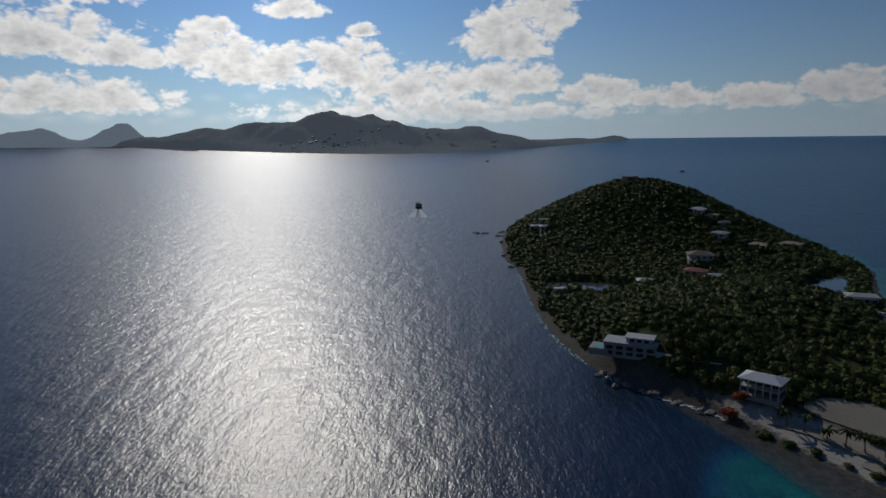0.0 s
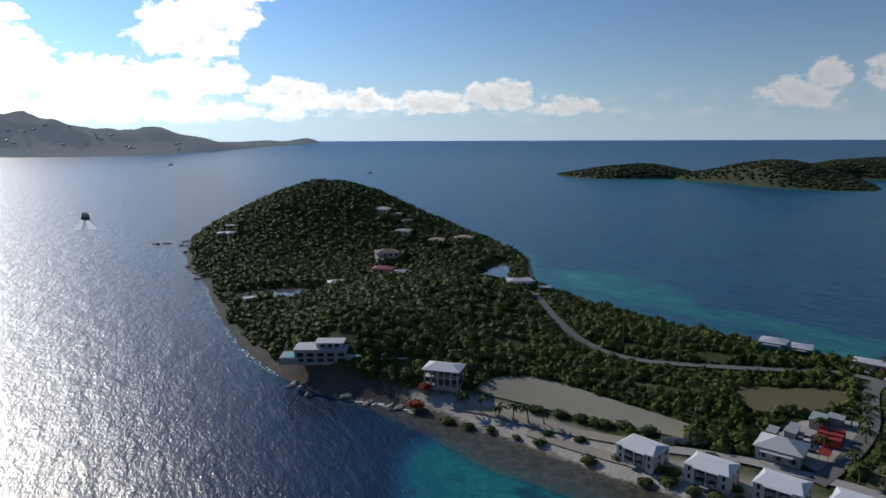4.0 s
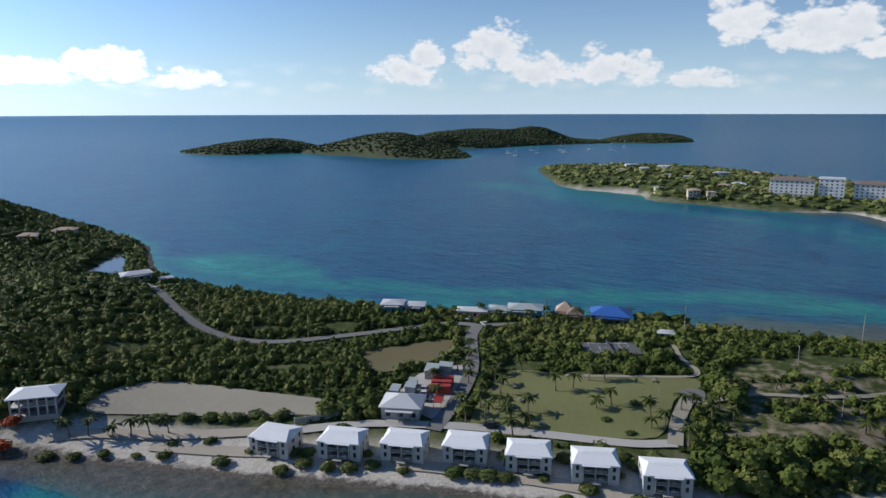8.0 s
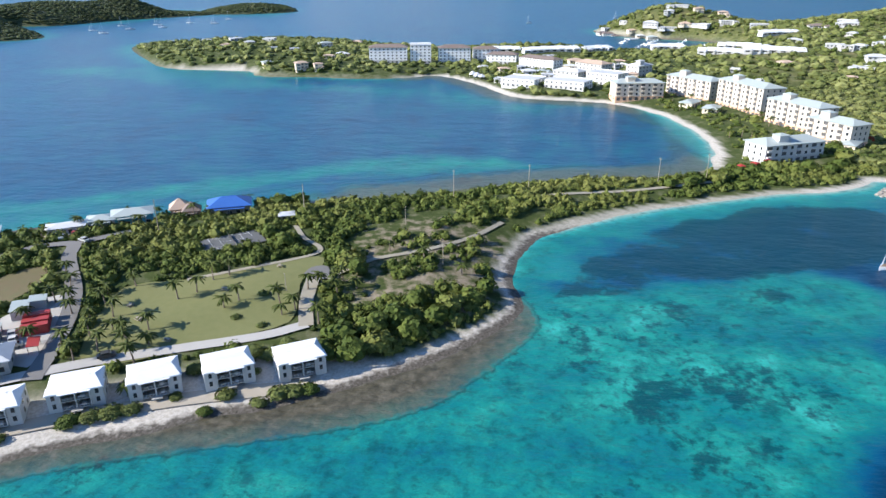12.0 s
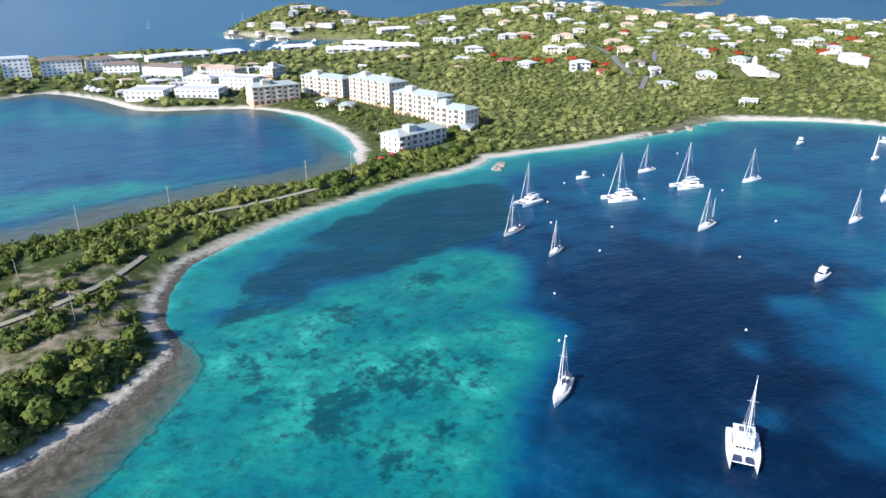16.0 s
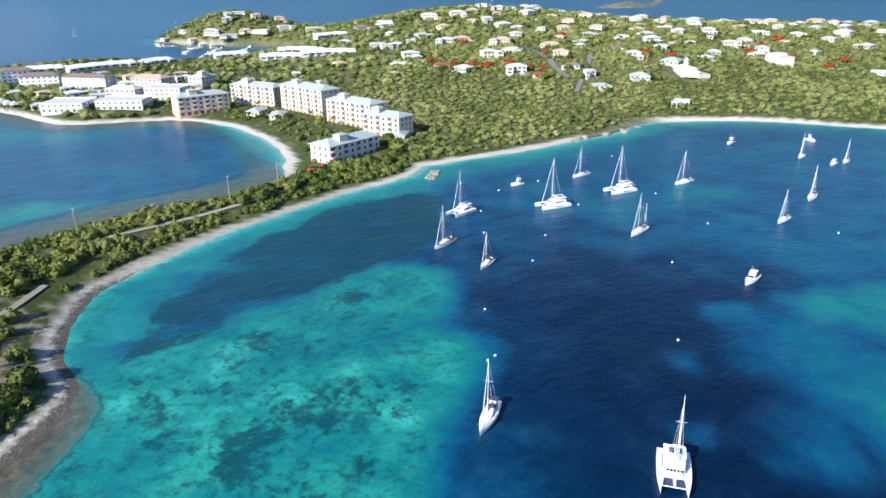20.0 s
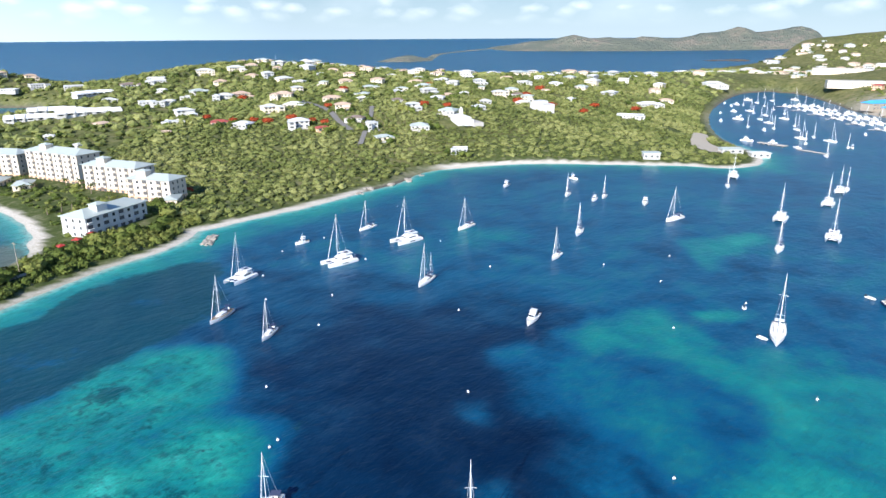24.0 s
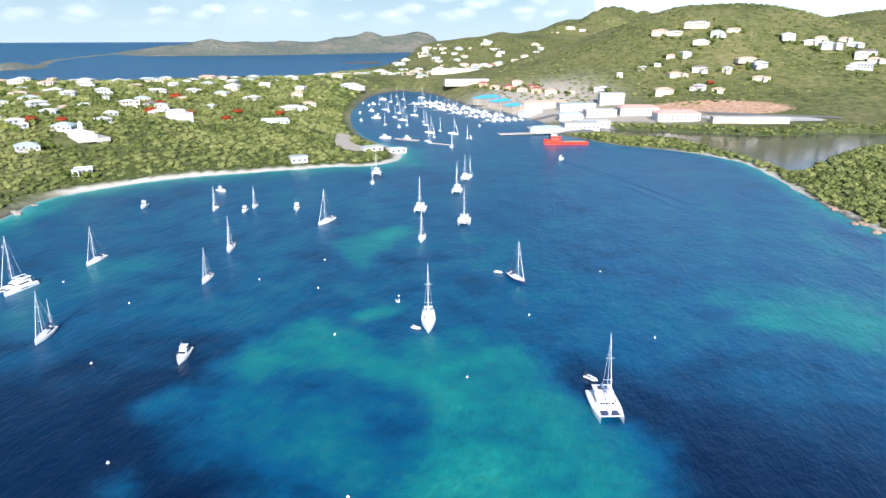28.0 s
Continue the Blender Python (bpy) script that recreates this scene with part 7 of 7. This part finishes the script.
for k, (bx, by) in enumerate(BUOYS):
    b = thing("mooring_buoy", "small white mooring buoy afloat", "buoy", bx, by, 0, 0, "mooring buoys")
    bm = bmesh.new()
    bmesh.ops.create_uvsphere(bm, u_segments=10, v_segments=6, radius=.38)
    part("float", bm, HULL, b).matrix_basis = pose(0, 0, .15)
    part("pickup_post", tube((0, 0, .4), (0, .1, .95), .05, .03, 5), ALLOY, b)
    bit("band", b, HULL_BLUE, (0, 0, .16), (.78, .78, .07))


def surf():
    """Broken foam along the exposed rocks of the cape."""
    rng = np.random.default_rng(61)
    o = loop(COASTS["peninsula"], 24)
    o = o[(o[:, 0] < 130) & (o[:, 1] > 200) & (o[:, 1] < 470)]
    o = o[np.argsort(o[:, 1])]
    d = np.gradient(o, axis=0)
    d /= np.linalg.norm(d, axis=1)[:, None] + 1e-6
    side = np.stack([d[:, 1], -d[:, 0]], 1)
    side *= np.sign(side[:, 0:1] * -1)
    bm = bmesh.new()
    for k in range(len(o) - 1):
        if wobble(o[k : k + 1, 0], o[k : k + 1, 1], 17.0, 4.0)[0] < -.35:
            continue
        for _ in range(2):
            a = o[k] + (o[k + 1] - o[k]) * rng.uniform() + side[k] * rng.uniform(.2, 2.2) + rng.normal(0, .4, 2)
            n, r = 7, rng.uniform(.2, .45)
            ring = [bm.verts.new((*(a + d[k] * math.cos(t) * r * 2.6 * rng.uniform(.6, 1.2) + side[k] * math.sin(t) * r * rng.uniform(.6, 1.2)), .12 + .04 * rng.uniform())) for t in np.linspace(0, 2 * math.pi, n + 1)[:-1]]
            f = bm.faces.new(ring)
            f.normal_update()
            if f.normal.z < 0:
                f.normal_flip()
    me = bpy.data.meshes.new("surf")
    bm.to_mesh(me)
    bm.free()
    me.materials.append(FOAM)
    tagged(new("surf", me), "broken white foam along the rocky shore", "surf", kind="stuff")


surf()

# ---- palms, trees and shrubs that stand by themselves ----
def frond_mesh(seed):
    r = random.Random(seed)
    bm = bmesh.new()
    left, mid, right = [], [], []
    for i in range(7):
        s = i / 6
        x, z, w = 2.7 * s, .55 * s - 1.75 * s * s, .42 * math.sin(math.pi * (.12 + .86 * s)) + .03
        mid.append(bm.verts.new((x, 0, z)))
        left.append(bm.verts.new((x - .15, w, z - .28 * w - r.uniform(0, .1))))
        right.append(bm.verts.new((x - .15, -w, z - .28 * w - r.uniform(0, .1))))
    for i in range(6):
        bm.faces.new((mid[i], mid[i + 1], left[i + 1], left[i]))
        bm.faces.new((right[i], right[i + 1], mid[i + 1], mid[i]))
    me = bpy.data.meshes.new("frond")
    bm.to_mesh(me)
    bm.free()
    me.materials.append(PALM)
    return me


FRONDS = [frond_mesh(i) for i in range(3)]


def palm(h, lean, seed):
    r = random.Random(seed)
    p = thing("palm_tree", "coconut palm with a slender trunk and drooping fronds", "palm", 0, 0, 0, 0, "palms")
    rings = []
    for i in range(6):
        s = i / 5
        rad = .24 - .1 * s + (.1 if i == 0 else 0)
        rings.append([(lean * s * s + rad * math.cos(k * math.pi / 3), rad * math.sin(k * math.pi / 3), h * s - .3) for k in range(6)])
    part("trunk", solid(rings), BARK, p)
    for k in range(13):
        shared("frond", FRONDS[k % 3], p, pose(lean, 0, h - .35, 0, r.uniform(-32, 22), k * 27.7 + r.uniform(-12, 12)))
    return p


PALMS = [(168, 103), (172, 99), (178, 104), (182, 100), (186, 108), (190, 104), (196, 109), (203, 112), (208, 106), (174, 92), (179, 95), (176, 88), (183, 91), (200, 90), (204, 86), (195, 75),
         (199, 72), (212, 84), (215, 80), (192, 58), (195, 55), (198, 60), (207, 54), (212, 47), (214, 45), (208, 50), (227, 21), (222, 9), (185, 125.5), (197, 124), (205, 124), (210, 128)]
PALMS_2 = [(215, 131), (172, 108), (258, 128), (264, 122), (272, 127), (258, 150), (275, 114), (277, 109), (251, 138), (103, 190), (106, 186), (110, 181), (113, 177), (116, 173), (119.5, 169.5),
           (156, 84), (176, 118), (168, 88), (205, 45), (209, 40), (290, 110), (291, 98), (272, 140), (247, 158), (191, 116), (196, 118), (188, 47), (236, 33)]
pr = random.Random(5)
palms = [palm(pr.uniform(3.6, 6.2), pr.uniform(-.8, 1.0), i) for i in range(4)]
used = set()
garden = [(pr.uniform(425, 545), pr.uniform(-190, -140)) for _ in range(18)] + [(pr.uniform(585, 690), pr.uniform(-60, 10)) for _ in range(10)] + [(pr.uniform(385, 425), pr.uniform(-190, -150)) for _ in range(9)]
garden = [g for g in garden if land_parts([g[0]], [g[1]], MAIN)[0][0] > 12]
for i, (px, py) in enumerate(PALMS + PALMS_2 + garden):
    m = pose(px, py, height_at(px, py) + .1, 0, 0, pr.uniform(0, 360))
    k = i % 4
    if k in used:
        copy_thing(palms[k], m)
    else:
        palms[k].matrix_basis = m
        used.add(k)


def crown_mesh(seed, mat, cards=150):
    rr = np.random.default_rng(seed)
    v, f = bush_shape(rr, cards, 2, 8)
    return mesh_object("crown", v, f, mat, False, {"tone": np.full(len(v), rr.uniform(.2, .9))}, link=False)


CROWNS = [crown_mesh(i, LEAF) for i in range(5)] + [crown_mesh(9, LEAF_RED), crown_mesh(11, LEAF_LIGHT)]


def tree(name, x, y, size, tall, trunk, kind, label, category, group, seed):
    r = random.Random(seed)
    t = thing(name, label, category, x, y, None, r.uniform(0, 360), group)
    part("trunk", tube((0, 0, -.3), (.1 * size, 0, trunk + size * .4), .09 * size, .05 * size, 7), BARK, t)
    for k in range(3):
        part("limb", tube((.05 * size, 0, trunk * .7), (size * .5 * math.cos(k * 2.1), size * .5 * math.sin(k * 2.1), trunk + size * .45), .045 * size, .02 * size, 5), BARK, t)
    shared("crown", CROWNS[kind], t, pose(0, 0, trunk + size * .2) @ Matrix.Diagonal((size, size * r.uniform(.85, 1.1), size * tall, 1)))
    return t


SHRUBS = [(112, 161, 2.0), (117, 164, 1.5), (123, 156, 1.8), (118, 146, 2.3), (126, 143, 1.7), (124, 130, 2.0), (129, 127, 2.4), (133, 129.5, 2.2), (131, 121, 2.3), (134, 116, 2.2), (138, 112, 2.0),
          (140, 104, 1.6), (146, 92, 2.6), (148, 88.5, 2.4), (149.5, 85, 2.6), (151, 81, 2.2), (156, 73, 1.6), (152, 65, 1.7), (157, 62, 2.2), (155, 54, 2.0), (158.5, 50, 2.8), (160, 47, 2.6),
          (161, 43.5, 2.2), (166, 58, 1.5), (160, 86, 1.4), (133, 136.5, 2.6), (131.5, 133, 2.0)]
SHRUBS_2 = [(146, 129, 2.4), (152, 116, 1.8), (141, 116, 1.6), (166, 72, 2.4), (170, 68, 2.8), (169, 62, 3.0), (173, 60, 2.6), (172, 55, 3.0), (177, 52, 2.6), (108, 167, 1.4), (104, 175, 1.8),
            (186, 62, 1.5), (190, 70, 1.4), (203, 66, 1.7), (206, 63, 1.5), (99, 181, 1.8), (95, 187, 2.2), (143, 150, 2.6), (139, 156, 2.4), (135, 160, 2.2), (131, 166, 2.4), (127, 172, 2.2), (122, 178, 2.4)]
for i, (sx, sy, s) in enumerate(SHRUBS + SHRUBS_2):
    tree("shrub", sx, sy, s, .5, .1, (6, 6, 1, 6, 6)[i % 5], "rounded sea-grape shrub on the pale shore sand", "shrub", "shore shrubs", 50 + i)
TREES = [(174, 36, 4.2), (180, 40, 4.4), (178, 30, 4.0), (186, 32, 4.6), (185, 22, 4.0), (191, 26, 4.4), (193, 16, 3.8), (199, 12, 4.0), (205, 6, 3.4), (199, 22, 3.6), (173, 43, 3.6), (212, 2, 3.2),
         (224, 44, 4.0), (229, 48, 4.2), (219, 41, 3.6), (160, 131, 3.8), (155, 135, 3.4), (151, 140, 3.6), (240, 69, 3.6), (246, 76, 3.4), (296, 86, 4.2), (299, 78, 3.8), (291, 92, 3.6)]
for i, (sx, sy, s) in enumerate(TREES):
    tree("tree", sx, sy, s, .8, .9, i % 5, "broad green sea-grape tree with a dense crown", "tree", "broad trees", 150 + i)
SPIT = [(330, -97, 4.0), (325, -93, 3.6), (331, -108, 4.2), (337, -113, 4.0), (340, -120, 3.6), (344, -128, 4.0), (322, -83, 3.4), (350, -140, 4.2), (346, -150, 3.6), (352, -158, 4.0), (350, -168, 3.8),
        (358, -176, 4.0), (366, -182, 4.2), (375, -186, 4.0), (384, -188, 3.8), (392, -190, 4.0)]
for i, (sx, sy, s) in enumerate(SPIT):
    tree("tree", sx, sy, s, .75, .6, i % 5, "grey-green shore tree beside the narrow spit's beach", "tree", "spit trees", 250 + i)
REDS = [(560, -365, 5), (548, -372, 5), (575, -355, 4), (545, -395, 5), (520, -398, 4), (505, -400, 4), (610, -420, 4), (560, -450, 4), (480, -500, 5), (460, -510, 4), (470, -640, 6), (440, -660, 6),
        (500, -700, 6), (420, -720, 5), (400, -660, 5), (560, -600, 5), (600, -640, 5), (520, -760, 6), (380, -740, 5), (640, -540, 5), (90, 200, 2.6), (96, 206, 2.4), (-90, -985, 5), (-110, -1000, 5),
        (690, -440, 5), (610, -350, 4), (150, 392, 3), (405, -215, 3)]
for i, (sx, sy, s) in enumerate(REDS):
    tree("flame_tree", sx, sy, s, .55, 1.2, 5, "flame tree in full red blossom between houses", "tree", "flame trees", 350 + i)
rocks = np.random.default_rng(61)
ROCKS = [(56, 622), (52, 600), (50, 560), (47, 500), (49, 452), (60, 240), (63, 234), (70, 223), (73, 221), (78, 214), (84, 206), (66, 229), (344, -300), (343, -315), (346, -335), (350, -350), (341, -288),
         (-92, -400), (-95, -385), (-98, -372), (-88, -430), (50, 470), (1010, 765), (40, 618), (30, 624)]
for k, (rx_, ry_) in enumerate(ROCKS):
    b = thing("shore_rock", "rough brown shore rock at the water's edge", "rock", rx_, ry_, max(0, height_at(rx_, ry_)), rocks.uniform(0, 360), "shore rocks")
    for j in range(4):
        bm = bmesh.new()
        for p in stone_v * rocks.uniform(.7, 1.2, (len(stone_v), 1)):
            bm.verts.new(p)
        bm.verts.ensure_lookup_table()
        for q in stone_f:
            bm.faces.new([bm.verts[i] for i in q])
        s = rocks.uniform(.8, 2.0)
        part("stone", bm, STONE if rx_ > -50 else REDROCK, b).matrix_basis = pose(rocks.normal() * 1.8, rocks.normal() * 1.8, 0, 0, 0, rocks.uniform(0, 360)) @ Matrix.Diagonal((s * 1.3, s, s * .7, 1))

# ---- woods and scrub ----
rng = np.random.default_rng(7)
NEAR_SHAPES = [bush_shape(rng, 44) for _ in range(9)]
MID_SHAPES = [bush_shape(rng, 16) for _ in range(6)]
FAR_SHAPES = [bush_shape(rng, 8, 1, 4) for _ in range(5)]


def shore_gap(x, y):
    west = near01(-y, -215, -185) * near01(y, 22, 50) * near01(-x, -270, -200)
    return 7 + 17 * west + .5 * near01(-y, 30, 120) * near01(x, 270, 310)


def dense(x, y):
    return wobble(x, y, 14, 3.0) + .6 * wobble(x, y, 6, 8.0) > -.62 + .85 * near01(x, 198, 214) * near01(-y, -58, -40) * near01(-x, -300, -270) * near01(y, -45, -20)


def patchy(x, y, seed):
    """Lighter and darker stands of growth."""
    r = np.random.default_rng(seed).uniform(-.5, .5, len(x))
    return np.clip(.45 + .38 * wobble(x, y, 45, 1.5) + .25 * wobble(x, y, 14, 5.5) + .7 * r, 0, 1)


x, y, z = spots((60, -190), (360, 262), 2.4, 11, shore_gap, dense)
s = (.95 + 1.9 * np.random.default_rng(1).uniform(0, 1, len(x)) ** 2.2) * (1 + .25 * wobble(x, y, 30, 4))
scattered("scrub", NEAR_SHAPES, x, y, z + .15 * s, s, 1.0, LEAF, "dense green and olive coastal scrub on the peninsula", 12, patchy(x, y, 1))
x, y, z = spots((44, 262), (300, 715), 3.6, 13, 4.0)
s = 1.5 + 1.9 * np.random.default_rng(2).uniform(0, 1, len(x)) ** 1.8
scattered("scrub", MID_SHAPES, x, y, z + .1 * s, s, 1.05, LEAF, "dark green scrub over the headland hill", 14)


def e_gap(x, y):
    return 9.0 + 0 * x


x, y, z = spots((190, -1000), (800, -190), 4.7, 15, e_gap, lambda x, y: (x < 345 + .9 * (-y)) & (wobble(x, y, 40, 6) > -.9), names=["resort", "hillside"])
s = 1.4 + 2.4 * np.random.default_rng(3).uniform(0, 1, len(x)) ** 1.8
scattered("hillside_scrub", MID_SHAPES, x, y, z + .1 * s, s, .75, LEAF_LIGHT, "light green scrub over the settled hillside", 16, patchy(x, y, 3))
gr = np.random.default_rng(44)
gx, gy, gw = np.repeat(np.array(GARDENS, float), 6, 0).T
turn, out = gr.uniform(0, 2 * np.pi, len(gx)), gr.uniform(.62, 1.15, len(gx))
x, y = gx + np.cos(turn) * gw * out, gy + np.sin(turn) * gw * out
ok = (land_parts(x, y, MAIN)[0] > 8) & (np.array([min(math.hypot(a - kx, b - ky) - kr for kx, ky, kr in KEEP_OFF) for a, b in zip(x, y)]) > .5)
x, y = x[ok], y[ok]
s = gr.uniform(2.2, 4.4, len(x))
scattered("yard_trees", MID_SHAPES, x, y, land_height(x, y, MAIN) + .35 * s, s, .95, LEAF, "dark green shade trees round the hillside houses", 45, patchy(x, y, 9))
x, y, z = spots((375, -215), (600, -100), 6.5, 27, 13.0, names=["resort", "peninsula"])
s = np.random.default_rng(10).uniform(1.6, 3.4, len(x))
scattered("garden_trees", MID_SHAPES, x, y, z + .1 * s, s, .8, LEAF, "green trees and hedges of the hotel garden", 28)
x, y, z = spots((380, -2000), (1380, 480), 12.0, 17, 8.0, lambda x, y: (x > 560) | (y < -900), names=["resort", "hillside"])
s = np.random.default_rng(4).uniform(3.5, 7, len(x))
scattered("resort_trees", FAR_SHAPES, x, y, z + .1 * s, s, .7, LEAF_LIGHT, "trees and shrubs between the resort buildings and villas", 18, patchy(x, y, 4))
x, y, z = spots((-330, -720), (120, -290), 5.0, 19, 4.0, lambda x, y: y > -700 + .0 * x, names=["harbour"])
s = np.random.default_rng(5).uniform(1.8, 3.6, len(x))
scattered("mangrove", MID_SHAPES, x, y, z + .1 * s, s, .85, LEAF_LIGHT, "low green mangrove along the lagoon's bank", 20)
x, y, z = spots((-360, -800), (30, -680), 7.0, 33, 4.0, lambda x, y: inside_by(LAGOON, x, y) > -32, names=["harbour"])
s = np.random.default_rng(11).uniform(1.8, 3.4, len(x))
scattered("mangrove", MID_SHAPES, x, y, z + .1 * s, s, .85, LEAF_LIGHT, "low green mangrove along the lagoon's far bank", 34)
x, y, z = spots((-1000, -2400), (500, -780), 12.0, 21, 10.0, lambda x, y: (y < -865 + .3 * (x - 60)) & (wobble(x, y, 70, 2) > -.35), names=["harbour"])
s = np.random.default_rng(6).uniform(1.8, 4.2, len(x))
scattered("hill_trees", FAR_SHAPES, x, y, z + .05 * s, s, .55, LEAF_LIGHT, "scattered trees on the grassy harbour hill", 22, patchy(x, y, 6))
x, y, z = spots((915, 480), (2210, 1400), 7.6, 23, 5.0, names=CAYS)
s = np.random.default_rng(8).uniform(3.4, 7.0, len(x))
scattered("cay_trees", FAR_SHAPES, x, y, z + .02 * s, s, .5, LEAF_FAR, "low dark green woods over the cays", 24, patchy(x, y, 8))
